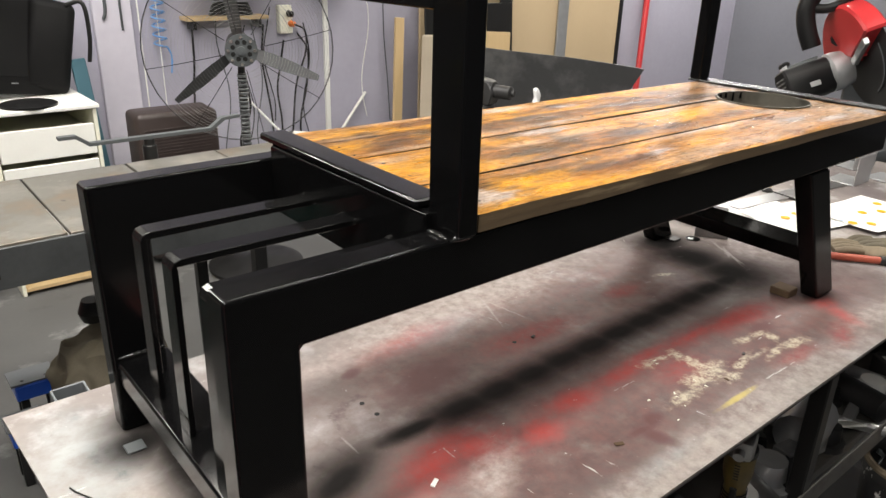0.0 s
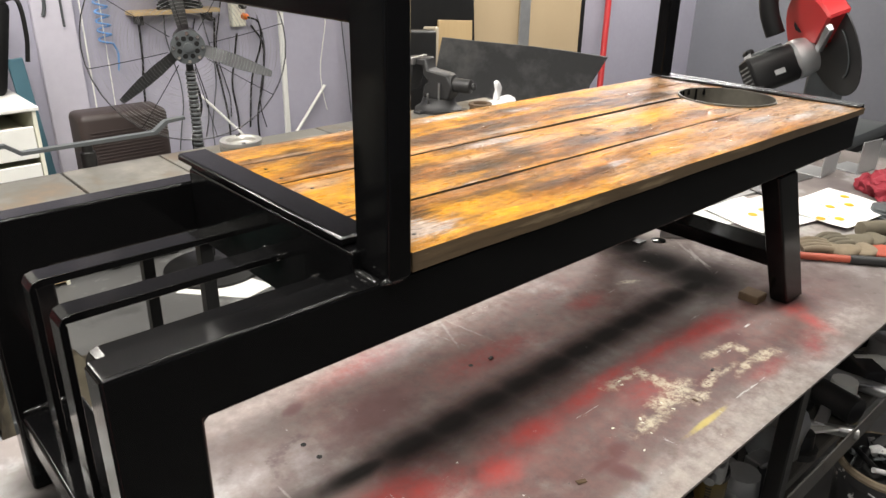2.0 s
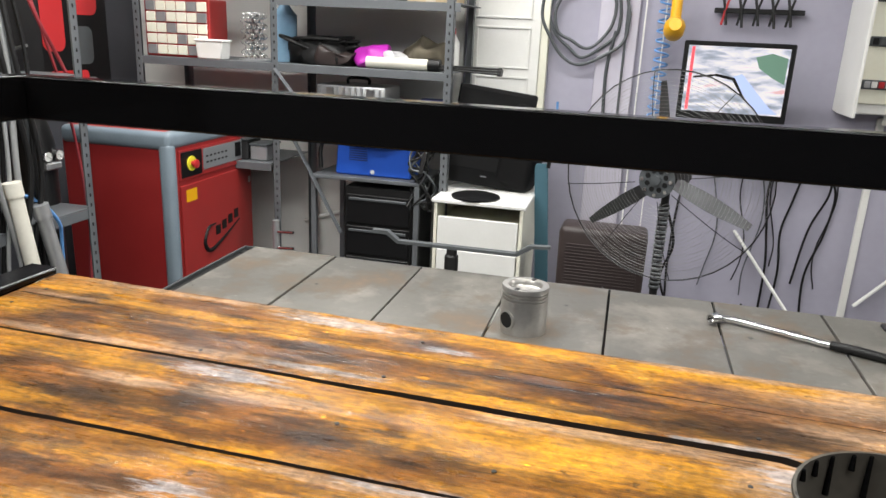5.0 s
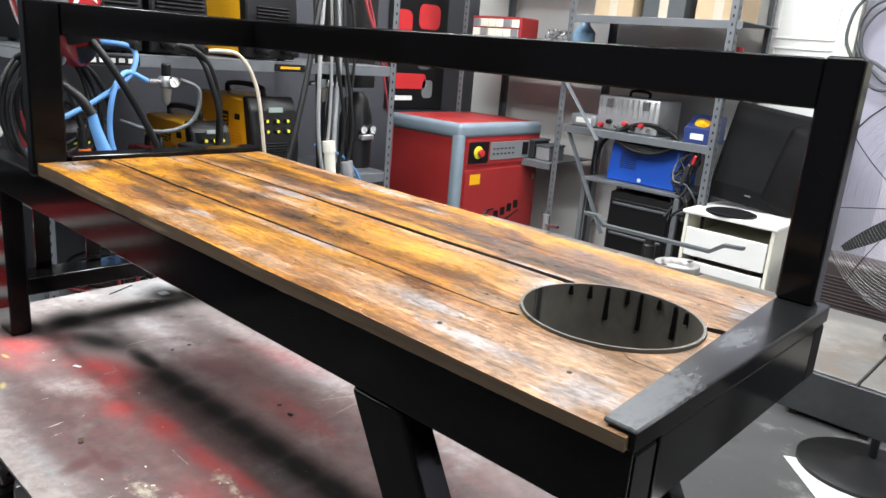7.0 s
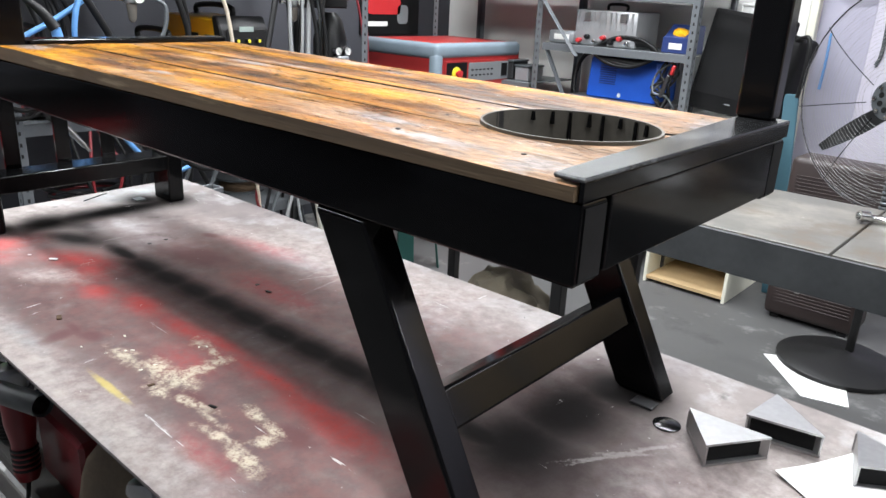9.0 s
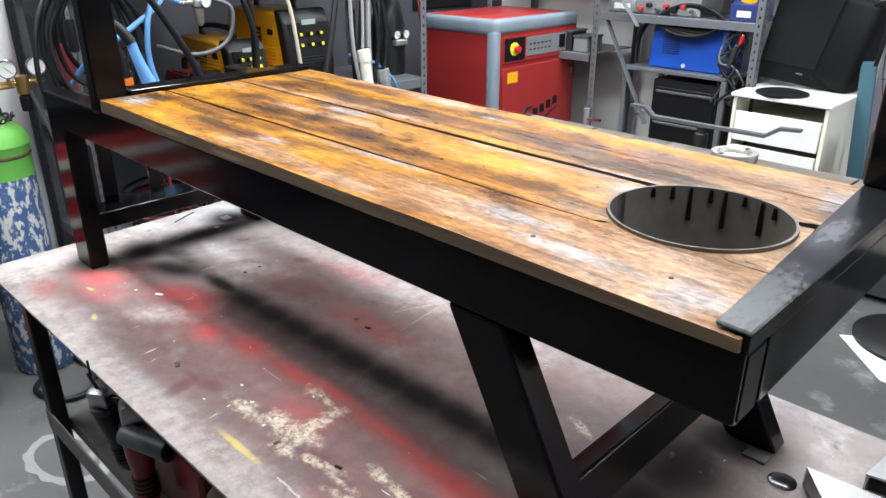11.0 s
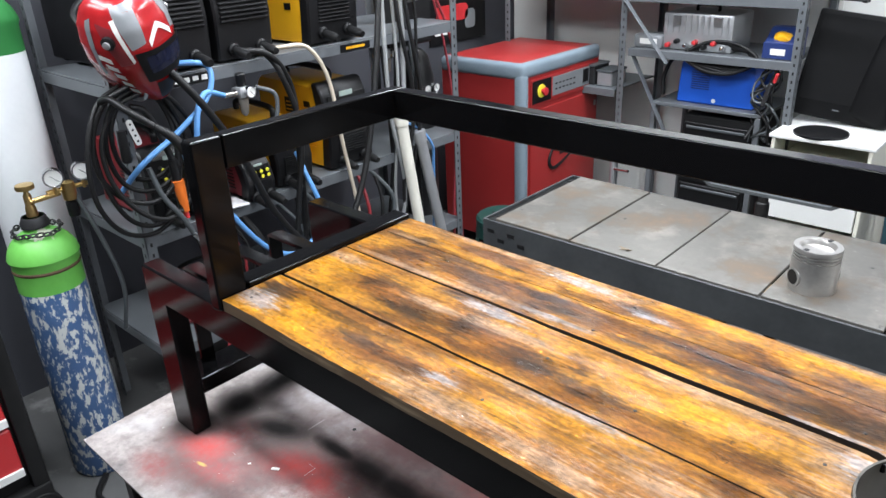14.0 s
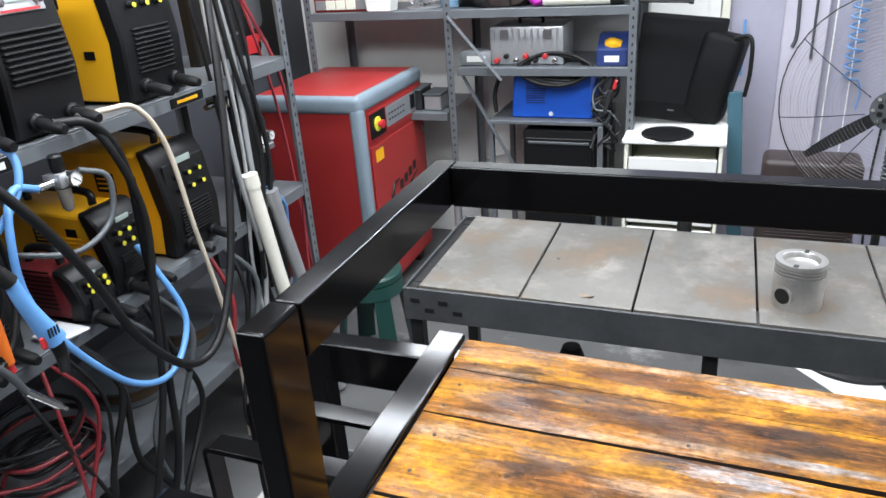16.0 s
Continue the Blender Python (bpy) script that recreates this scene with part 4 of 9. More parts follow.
for i in range(8):
    dz = random.uniform(-0.0015, 0.0015)
    part("plate", span((PX0 + i * PITCH + 0.0035, PY0 + random.uniform(0, 0.004), PZ - 0.012 + dz), (PX0 + (i + 1) * PITCH - 0.0035, PY1 + random.uniform(-0.004, 0.004), PZ + dz), 0.0015), M["plate"], plates)
M["apron"] = mat("grey_apron_paint", (0.065, 0.07, 0.072), (0.025, 0.027, 0.029), 0.5, 0.2, 6, 60, 0.9, 0.1)
PXE = PX0 + 8 * PITCH
for y in (PY0 - 0.012, PY1 + 0.004):
    part("apron", span((PX0 - 0.04, y - 0.004, PZ - 0.11), (PXE + 0.02, y + 0.004, PZ - 0.002), 0.002), M["apron"], plates)
for k in range(9):
    x = PX0 - 0.02 + k * 0.3
    for q in range(0 if k else 4):
        part("punched_slot", span((x + q * 0.045, PY0 - 0.0175, PZ - 0.05 - 0.03 * (q % 2)), (x + q * 0.045 + 0.03, PY0 - 0.0158, PZ - 0.036 - 0.03 * (q % 2)), 0), M["rubber"], plates)
for x in (PX0 - 0.04, PXE + 0.02):
    part("end_apron", span((x - 0.004, PY0 - 0.016, PZ - 0.11), (x + 0.004, PY1 + 0.008, PZ - 0.002), 0.002), M["apron"], plates)
for x in (PX0 - 0.02, 0.38, 1.6, PXE):
    for y in (PY0 + 0.03, PY1 - 0.03):
        part("leg", span((x - 0.02, y - 0.02, 0), (x + 0.02, y + 0.02, PZ - 0.013), 0.003), M["flatblack"], plates)
for i in range(5):
    x = PX0 - 0.02 + i * (PXE - PX0) / 4
    part("bearer", span((x - 0.02, PY0 + 0.052, PZ - 0.06), (x + 0.02, PY1 - 0.052, PZ - 0.014), 0.003), M["flatblack"], plates)


# ---- small shared shapes ----
def arc(cx, cy, r, a0, a1, n=8):
    return [(cx + r * math.cos(radians(a0 + (a1 - a0) * i / n)), cy + r * math.sin(radians(a0 + (a1 - a0) * i / n))) for i in range(n + 1)]


def rounded(w, h, r, n=4):
    return arc(w / 2 - r, h / 2 - r, r, 0, 90, n) + arc(-w / 2 + r, h / 2 - r, r, 90, 180, n) + arc(-w / 2 + r, -h / 2 + r, r, 180, 270, n) + arc(w / 2 - r, -h / 2 + r, r, 270, 360, n)


def lie(x, y, z):
    """Upright plate frame: outline x along y, outline y along z, thickness towards +x."""
    return face_px(x, y, z)


def crumple(bm, amount, scale=9.0, seed=0.0):
    for v in bm.verts:
        p = v.co * scale + Vector((seed, seed * 1.7, -seed))
        v.co += Vector((noise.noise(p), noise.noise(p + Vector((9, 0, 0))), noise.noise(p + Vector((0, 9, 0))))) * amount
    return bm


def lump(size, at, seed=0.0, amount=0.02, sub=3, scale=9.0):
    """A soft uneven lump, flattened at its base."""
    bm = bmesh.new()
    bmesh.ops.create_icosphere(bm, subdivisions=sub, radius=0.5)
    bmesh.ops.scale(bm, vec=size, verts=bm.verts)
    crumple(bm, amount, scale, seed)
    for v in bm.verts:
        v.co.z = max(v.co.z, -size[2] * 0.3)
    bmesh.ops.translate(bm, vec=Vector(at) + Vector((0, 0, size[2] * 0.3)), verts=bm.verts)
    return bm


def knob(parent, x, y, z, r=0.012, material=None, name="knob"):
    bm = lathe([(r * 1.25, 0), (r * 1.25, 0.004), (r, 0.005), (r * 0.85, 0.018), (0.001, 0.019)], seg=14, m=pose(x, y, z, 0, 90, 0))
    return part(name, bm, material or M["plastic"], parent)


def gauge(parent, at, r=0.022, turn=0):
    """A round pressure gauge that faces +x (turn about z)."""
    m = Matrix.Translation(at) @ Matrix.Rotation(radians(turn), 4, "Z") @ Matrix.Rotation(radians(90), 4, "Y")
    g = part("pressure_gauge", lathe([(r, -0.02), (r, 0.004), (r * 0.9, 0.005), (r * 0.88, 0.001), (0.0005, 0.001)], seg=20, m=m), M["chrome"], parent, "round white dial gauge")
    part("dial", lathe([(r * 0.86, 0.0012), (0.0005, 0.0016)], seg=20, m=m), M["white"], g)
    part("needle", box((r * 1.1, 0.0016, 0.0008), (r * 0.2, 0, 0.003), 0, m @ Matrix.Rotation(0.8, 4, "Z")), M["plastic"], g)
    return g


def cable(name, label, pts, r, material, cat="cable", group="", n=8, seg=8):
    ob = tagged(link(name, sweep(pts, r, seg, None, n), material), label, cat, group)
    return ob


# ---- piston, wrench, vise and loose things on the plate table ----
piston = thing("piston", "worn aluminium truck piston standing on the plates", "piston", pose(0.581, 1.497, PZ))
M["piston"] = mat("worn_aluminium", (0.48, 0.47, 0.45), (0.25, 0.24, 0.22), 0.36, 0.75, 14, 90, 0.7, 0.15)
prof = [(0.001, 0.114), (0.036, 0.113), (0.043, 0.117), (0.046, 0.13), (0.048, 0.132), (0.063, 0.132), (0.064, 0.129)]
for z in (0.117, 0.108, 0.099):
    prof += [(0.064, z + 0.0025), (0.0595, z + 0.0022), (0.0595, z - 0.0022), (0.064, z - 0.0025)]
prof += [(0.064, 0.08), (0.0635, 0.0)]
part("crown", lathe(prof[::-1], seg=40), M["piston"], piston, "grooved piston body with a dished crown")
for a in (232, 52):
    mm = pose(0, 0, 0, 0, 0, a) @ pose(0.0575, 0, 0.042, 0, 90, 0)
    bm = lathe([(0.0275, 0.0), (0.0275, 0.007), (0.022, 0.0085), (0.022, 0.0)], seg=24, m=mm, caps=False)
    bmesh.ops.recalc_face_normals(bm, faces=bm.faces)
    part("pin_boss", bm, M["piston"], piston)
    part("rim_notch", box((0.014, 0.012, 0.006), (0, 0, 0), 0.001, pose(0, 0, 0, 0, 0, a + 20) @ pose(0.053, 0, 0.131)), M["castiron"], piston, "dark milled notch in the crown rim")
    part("pin_bore", lathe([(0.0218, 0.001), (0.0218, 0.0078)], seg=24, m=mm), M["rubber"], piston, "dark open pin bore")

wr = thing("socket_wrench", "long bent chrome wrench with a black grip lying on the plates", "wrench", pose(0, 0.035, PZ + 0.0015))
bm = sweep([(1.105, 1.695, 0.014), (1.12, 1.71, 0.012), (1.15, 1.722, 0.01), (1.25, 1.683, 0.01), (1.4, 1.615, 0.01)], 0.0095, 10)
part("shaft", bm, M["chrome"], wr)
part("socket", lathe([(0.015, -0.016), (0.015, 0.014), (0.011, 0.014), (0.011, 0.0), (0.001, 0)], seg=16, m=along((1.105, 1.695, 0.017), (1.08, 1.67, 0.019))), M["chrome"], wr)
part("grip", sweep([(1.4, 1.615, 0.011), (1.46, 1.59, 0.012), (1.55, 1.55, 0.012)], lambda t: 0.012 + 0.002 * math.sin(t * 3), 10), M["rubber"], wr, "black rubber grip")

vise = thing("bench_vise", "dark grey cast iron bench vise on a swivel base", "vise", pose(1.72, 1.865, PZ, 0, 0, 20))
part("base", lathe([(0.105, 0), (0.105, 0.014), (0.085, 0.024), (0.075, 0.04), (0.07, 0.058), (0.06, 0.06)], seg=28), M["castiron"], vise)
for a in (40, 160, 280):
    part("base_lug", box((0.05, 0.045, 0.014), (0.105, 0, 0.007), 0.004, pose(0, 0, 0, 0, 0, a)), M["castiron"], vise)
bm = prism([(-0.07, 0), (0.06, 0), (0.055, 0.05), (0.03, 0.07), (0.06, 0.1), (0.06, 0.135), (0.1, 0.135), (0.1, 0.165), (0.045, 0.168), (0.035, 0.12), (-0.06, 0.105), (-0.085, 0.06)], 0.085,
           Matrix.Translation((-0.0425, 0, 0.058)) @ Matrix(((0, 0, 1, 0), (1, 0, 0, 0), (0, 1, 0, 0), (0, 0, 0, 1))), bevel=0.006)
part("body", bm, M["castiron"], vise)
part("slide", lathe([(0.038, 0), (0.042, 0.02), (0.042, 0.05), (0.03, 0.055), (0.03, 0.15), (0.024, 0.156), (0.014, 0.158), (0.014, 0.175), (0.005, 0.177)], seg=22, m=along((0, -0.035, 0.12), (0, -0.3, 0.118)) @ Matrix.Scale(0.8, 4, (0, 0, 1))), M["castiron"], vise)
part("front_jaw", prism([(0.115, 0.02), (0.15, 0.02), (0.165, 0.09), (0.15, 0.135), (0.15, 0.165), (0.105, 0.165), (0.105, 0.12)], 0.1,
     Matrix.Translation((-0.05, 0, 0.058)) @ Matrix(((0, 0, 1, 0), (1, 0, 0, 0), (0, 1, 0, 0), (0, 0, 0, 1))), bevel=0.005), M["castiron"], vise)
for y in (0.098, 0.108):
    part("jaw_plate", box((0.12, 0.008, 0.03), (0, y, 0.212), 0.001), M["steel"], vise)
part("lock_handle", rod((-0.06, 0.02, 0.02), (-0.1, 0.0, 0.09), 0.005), M["steel"], vise)
part("lock_handle", rod((-0.055, -0.03, 0.05), (-0.055, -0.03, 0.13), 0.005), M["steel"], vise)

rust = thing("rusty_bushing", "short rusty machined bushing on the plate table", "bushing", pose(1.765, 1.65, PZ))
M["rust"] = mat("rusty_iron", (0.13, 0.085, 0.05), (0.06, 0.035, 0.02), 0.8, 0.3, 20, 120, 0.8, 0.4)
part("sleeve", lathe([(0.045, 0), (0.045, 0.05), (0.05, 0.052), (0.05, 0.062), (0.03, 0.062), (0.03, 0.01)], seg=24), M["rust"], rust)
bag = thing("plastic_bag", "crumpled clear plastic bag lying on the plates", "bag", pose(1.91, 1.67, PZ))
M["film"] = mat("milky_plastic_film", (0.7, 0.7, 0.7), (0.5, 0.5, 0.52), 0.25, 0, 12, 90, 0.5, 0.3)
part("film", lump((0.14, 0.12, 0.09), (0, 0, 0), 3.1, 0.045, 3, 16), M["film"], bag)
part("twisted_neck", lump((0.04, 0.03, 0.13), (-0.02, 0, 0.04), 5.1, 0.02, 3, 22), M["film"], bag)

bent = thing("bent_steel_bar", "cranked flat steel bar on a tube stub at the table edge", "steel bar", pose(0, 1.955, 0))
part("flat_bar", prism([(-0.02, 0.955), (0.03, 0.955), (0.07, 0.925), (0.49, 0.925), (0.54, 0.958), (0.6, 0.962), (0.6, 0.972), (0.53, 0.968), (0.485, 0.936), (0.075, 0.936), (0.035, 0.966), (-0.02, 0.966)],
     0.025, Matrix.Translation((0, 0.0125, 0)) @ Matrix.Rotation(radians(90), 4, "X")), M["darkgrey"], bent)
part("tube_stub", lathe([(0.024, 0.82), (0.024, 0.9), (0.018, 0.905), (0.018, 0.9245)], (0.265, 0, 0), 18), M["flatblack"], bent)
part("bracket", box((0.07, 0.05, 0.012), (0.265, -0.0, 0.814), 0.002), M["flatblack"], bent)
part("clamp_plate", box((0.07, 0.01, 0.08), (0.265, -0.021, 0.8), 0.002), M["flatblack"], bent)
tagged(link("weld_spatter_patch", crumple(box((0.05, 0.022, 0.002), (0.03, 1.41, PZ + 0.0025), 0.0005), 0.012, 60), M["leather"]), "small crust of pale filler on the plate", "residue")

# ---- things on the steel work table ----


def steel_wedge(x, y, a):
    w = thing("steel_wedge", "cut triangular steel box offcut on the table", "offcut", pose(x, y, TZ + 0.001, 0, 0, a), "steel offcuts")
    tri_o = [(-0.045, -0.035), (0.05, -0.03), (-0.02, 0.05)]
    part("top_plate", prism(tri_o, 0.003, pose(0, 0, 0.029)), M["steel"], w, "bare brushed triangular top")
    part("base_plate", prism(tri_o, 0.003), M["steel"], w)
    for p, q in ((tri_o[0], tri_o[2]), (tri_o[2], tri_o[1])):
        p, q = Vector((*p, 0)), Vector((*q, 0))
        d = q - p
        part("side_plate", box((d.length, 0.003, 0.0255), (d.length / 2, -0.002, 0.016), 0.0005, Matrix.Translation(p) @ Matrix.Rotation(math.atan2(d.y, d.x), 4, "Z")), M["steel"], w)
    # solid black block stands in for the shade inside the open box
    inner = [(-0.04, -0.028), (0.042, -0.024), (-0.02, 0.043)]
    part("lining", prism(inner, 0.025, pose(0, 0, 0.0035)), M["matblack"], w, "black block for the shaded inside")


steel_wedge(1.248, 0.381, 53)
steel_wedge(1.297, 0.477, 9)
steel_wedge(1.42, 0.47, 30)
tagged(link("black_paint_puddle", lathe([(0.019, 0), (0.019, 0.001), (0.017, 0.0016), (0.0005, 0.0017)], (1.173, 0.384, TZ + 0.0005), 28), M["black"]), "glossy round puddle of black paint on the steel", "paint spill")
tagged(link("wood_block", span((1.02, 0.04, TZ), (1.062, 0.085, TZ + 0.018), 0.002), M["rust"]), "small brown wooden packing block under the bench", "block")
tagged(link("wood_shim", span((1.108, 0.4, TZ), (1.142, 0.424, TZ + 0.004), 0.001), M["castiron"]), "small dark shim beside the bench foot", "shim")
tagged(link("steel_washer_plate", span((-0.318, 0.37, TZ), (-0.29, 0.396, TZ + 0.003), 0.001), M["darkgrey"]), "small dull steel plate beside the bench foot", "plate")
bx = span((-0.366, 0.5842, TZ - 0.04), (-0.31, 0.588, TZ - 0.009), 0.001)
span((-0.366, 0.634, TZ - 0.04), (-0.31, 0.638, TZ - 0.009), 0.001, bx)
span((-0.366, 0.588, TZ - 0.04), (-0.362, 0.634, TZ - 0.009), 0.001, bx)
span((-0.314, 0.588, TZ - 0.04), (-0.31, 0.634, TZ - 0.009), 0.001, bx)
part("corner_socket", bx, M["rackgrey"], table, "open galvanised socket welded to the table edge")


def sheet_print(x, y, a, lift, dots):
    p = thing("printed_sheet", "white printed sheet with yellow round marks", "paper", pose(x, y, TZ + lift, 0, 0, a), "printed sheets")

    def curl(px, py):
        return 0.004 * noise.noise(Vector((px * 12, py * 12, x))) + 0.25 * max(0, px - 0.06) ** 2 + 0.4 * max(0, py - 0.04) ** 2 + 0.2 * max(0, -px - 0.09) ** 2

    bm = bmesh.new()
    bmesh.ops.create_grid(bm, x_segments=18, y_segments=12, size=0.5)
    bmesh.ops.scale(bm, vec=(0.297, 0.21, 1), verts=bm.verts)
    for v in bm.verts:
        v.co.z = curl(v.co.x, v.co.y)
    bmesh.ops.solidify(bm, geom=bm.faces[:], thickness=0.0008)
    page = part("page", bm, M["paper"], p)
    for px, py in dots:
        mk = lathe([(0.0135, 0), (0.0125, 0.0008)], (px, py, curl(px, py) + 0.0022), 14)
        part("mark", mk, M["yellow"], page, "yellow printed dot")
        part("caption_bar", box((0.03, 0.0025, 0.0004), (px - 0.004, py + 0.026, curl(px, py + 0.026) + 0.0024), 0), M["hoseblue"], page, "unreadable line of print")


sheet_print(1.5, 0.4, -28, 0.004, ())
sheet_print(1.58, 0.29, -14, 0.009, ((-0.055, 0.005), (0.005, 0.02), (0.07, -0.02)))
sheet_print(1.77, 0.175, -6, 0.014, ((-0.135, -0.025), (-0.09, -0.055), (-0.02, 0.01), (0.045, -0.012), (0.1, 0.03)))

pry = thing("pry_bar", "long bar with red and dark grey grip on the table", "bar", pose(1.42, -0.015, TZ + 0.012, 0, 0, -51.5))
part("grip", sweep([(-0.02, 0, 0), (0.11, 0.001, 0)], 0.0115, 10), M["castiron"], pry, "dark grey grip")
part("shaft", sweep([(-0.02, 0, 0), (-0.1, 0.001, 0), (-0.17, 0.0, 0)], 0.0095, 10), M["ragorange"], pry, "worn red painted shaft")
scraper = thing("red_scraper", "red plastic scraper blade lying by the bar", "scraper", pose(1.535, -0.045, TZ, 0, 0, -40))
part("blade", prism([(-0.04, -0.02), (0.035, -0.032), (0.045, 0.01), (0.0, 0.035), (-0.03, 0.03)], 0.012, pose(0, 0, 0.003, 6, 0, 0), bevel=0.002), M["ragorange"], scraper)
part("stub", rod((0.03, -0.01, 0.008), (0.07, -0.03, 0.008), 0.006), M["plastic"], scraper)
for x, y, a, mt, lab in ((1.46, 0.05, -50, "leather", "dirty tan work glove heaped on the table"), (1.545, 0.045, -30, "cloth", "dark oily work glove heaped on the table")):
    glove = thing("work_glove", lab, "glove", pose(x, y, TZ, 0, 0, a), "work gloves")
    part("palm", lump((0.1, 0.065, 0.035), (0.01, 0, 0), 1.2 + x, 0.015, 3, 18), M[mt], glove)
    part("cuff", lump((0.06, 0.07, 0.028), (0.07, 0.004, 0), 2.2 + y, 0.012, 3, 20), M[mt], glove)
    for k in range(4):
        part("finger", sweep([(-0.02, -0.022 + 0.016 * k, 0.014), (-0.06, -0.03 + 0.02 * k, 0.018), (-0.09, -0.03 + 0.018 * k, 0.01)], 0.0095, 8), M[mt], glove)
roll = thing("cloth_roll", "dirty brown rolled strip lying on the table", "roll", pose(1.71, 0.0, TZ + 0.02, 0, 0, -30))
part("roll", crumple(lathe([(0.012, -0.11), (0.02, -0.108), (0.021, 0.1), (0.013, 0.11)], seg=16, m=pose(0, 0, 0, 0, 90, 0)), 0.003, 40, 3), M["cloth"], roll)
disc = thing("grinding_disc", "grey grinding discs stacked flat on the table", "disc", pose(1.85, 0.055, TZ), "discs")
for k in range(3):
    part("disc", lathe([(0.055 - 0.004 * k, 0.0015), (0.056 - 0.004 * k, 0.007), (0.052 - 0.004 * k, 0.009), (0.012, 0.009)], (0.003 * k, 0.004 * k, 0.009 * k), 24), M["darkgrey"], disc)
rag = thing("red_rag", "crumpled dark red cloth on the table", "rag", pose(2.07, 0.13, TZ))
M["ragred"] = mat("dark_red_cloth", (0.28, 0.02, 0.035), (0.14, 0.01, 0.02), 0.9, 0, 14, 160, 0.7, 0.4)
part("cloth", crumple(crumple(lump((0.24, 0.18, 0.085), (0, 0, 0), 2.2, 0.04, 5, 13), 0.02, 30, 4), 0.008, 70, 9), M["ragred"], rag)
for i, (x, y, a, h) in enumerate(((2.12, 0.34, 0, 0.1), (2.26, 0.27, -8, 0.11), (2.33, 0.42, -12, 0.12))):
    b = thing("angle_bracket", "bare steel angle bracket standing on the table", "bracket", pose(x, y, TZ + 0.001, 0, 0, a), "steel angle brackets")
    part("foot", span((-0.06, 0, 0), (0.06, 0.1, 0.004), 0.001), M["galv"], b)
    part("upright", span((-0.06, 0, 0.004), (0.06, 0.004, h), 0.001), M["galv"], b)
sl = thing("steel_strip", "long bare steel strip lying across the table", "strip", pose(1.75, 0.43, TZ + 0.001, 0, 0, -8))
part("strip", span((-0.25, -0.03, 0), (0.3, 0.03, 0.006), 0.001), M["steel"], sl)

sr = thing("screwdriver", "thin steel rod with a dark tip lying on the table", "rod", pose(1.74, 0.41, TZ + 0.006, 0, 0, -100))
part("shaft", rod((-0.07, 0, 0), (0.14, 0, 0), 0.004), M["flatblack"], sr)
part("tip", lathe([(0.006, -0.1), (0.011, -0.09), (0.011, -0.07), (0.005, -0.06)], seg=12, m=pose(0, 0, 0.003, 0, 90, 0)), M["castiron"], sr)

# small bits lying on the sheet
def debris(x, y, size, a, material, label):
    d = crumple(box((size, size * 0.5, size * 0.14), (0, 0, size * 0.07 + 0.0012), size * 0.05), size * 0.12, 60, x * 9)
    ob = tagged(link("paint_chip", d, M[material]), label, "debris", "bits on the table")
    ob.matrix_basis = pose(x, y, TZ, 0, 0, a)


debris(0.005, 0.045, 0.016, 30, "paper", "small white chip of dried paint on the sheet")
debris(0.29, -0.06, 0.016, -20, "rust", "small dark brown scrap on the steel sheet")
debris(0.43, 0.262, 0.012, 10, "rubber", "small black scrap on the steel sheet")
debris(-0.05, 0.02, 0.007, 50, "paper", "tiny white crumb on the steel sheet")
debris(0.6, -0.06, 0.01, 80, "rust", "small dark brown scrap on the steel sheet")
debris(0.71, -0.03, 0.011, 15, "rubber", "small black scrap on the steel sheet")
for k in range(9):
    debris(0.42 + 0.31 * noise.random(), -0.1 + 0.16 * noise.random(), 0.004 + 0.003 * noise.random(), 180 * noise.random(), "cream", "tiny cream crumb of filler on the sheet")
cable("wire_snippet", "short bent snippet of dark wire on the sheet", [(-0.405, 0.345, TZ + 0.002), (-0.4, 0.33, TZ + 0.002), (-0.385, 0.3, TZ + 0.002), (-0.37, 0.27, TZ + 0.002)], 0.0012, M["rubber"], "wire")

# ---- chop saw on its stand ----
stand = thing("saw_stand", "black steel stand behind the work table carrying the chop saw", "stand", pose(2.62, 0.75, 0))
part("top", span((-0.34, -0.3, 0.8), (0.4, 0.3, 0.85), 0.004), M["flatblack"], stand)
for x in (-0.3, 0.36):
    for y in (-0.26, 0.26):
        part("leg", span((x - 0.025, y - 0.025, 0), (x + 0.025, y + 0.025, 0.8), 0.003), M["flatblack"], stand)
saw = thing("chop_saw", "red and black abrasive chop saw with its dark disc guard raised", "saw", pose(2.62, 0.62, 0.83) @ Matrix.Scale(1.12, 4))
AX = Vector((-0.72, 0.62, -0.38)).normalized()
RI = (-AX).cross(Vector((0, 0, 1))).normalized()
SF = Matrix.Translation((0, 0, 0.34)) @ Matrix((RI, AX.cross(RI), AX)).transposed().to_4x4()


def fan_shape(r0, r1, a0, a1, n=22):
    """The outline of a ring sector, angles in degrees."""
    up = [(r1 * math.cos(radians(a0 + (a1 - a0) * i / n)), r1 * math.sin(radians(a0 + (a1 - a0) * i / n))) for i in range(n + 1)]
    return up + [(r0 * math.cos(radians(a1 + (a0 - a1) * i / n)), r0 * math.sin(radians(a1 + (a0 - a1) * i / n))) for i in range(n + 1)]


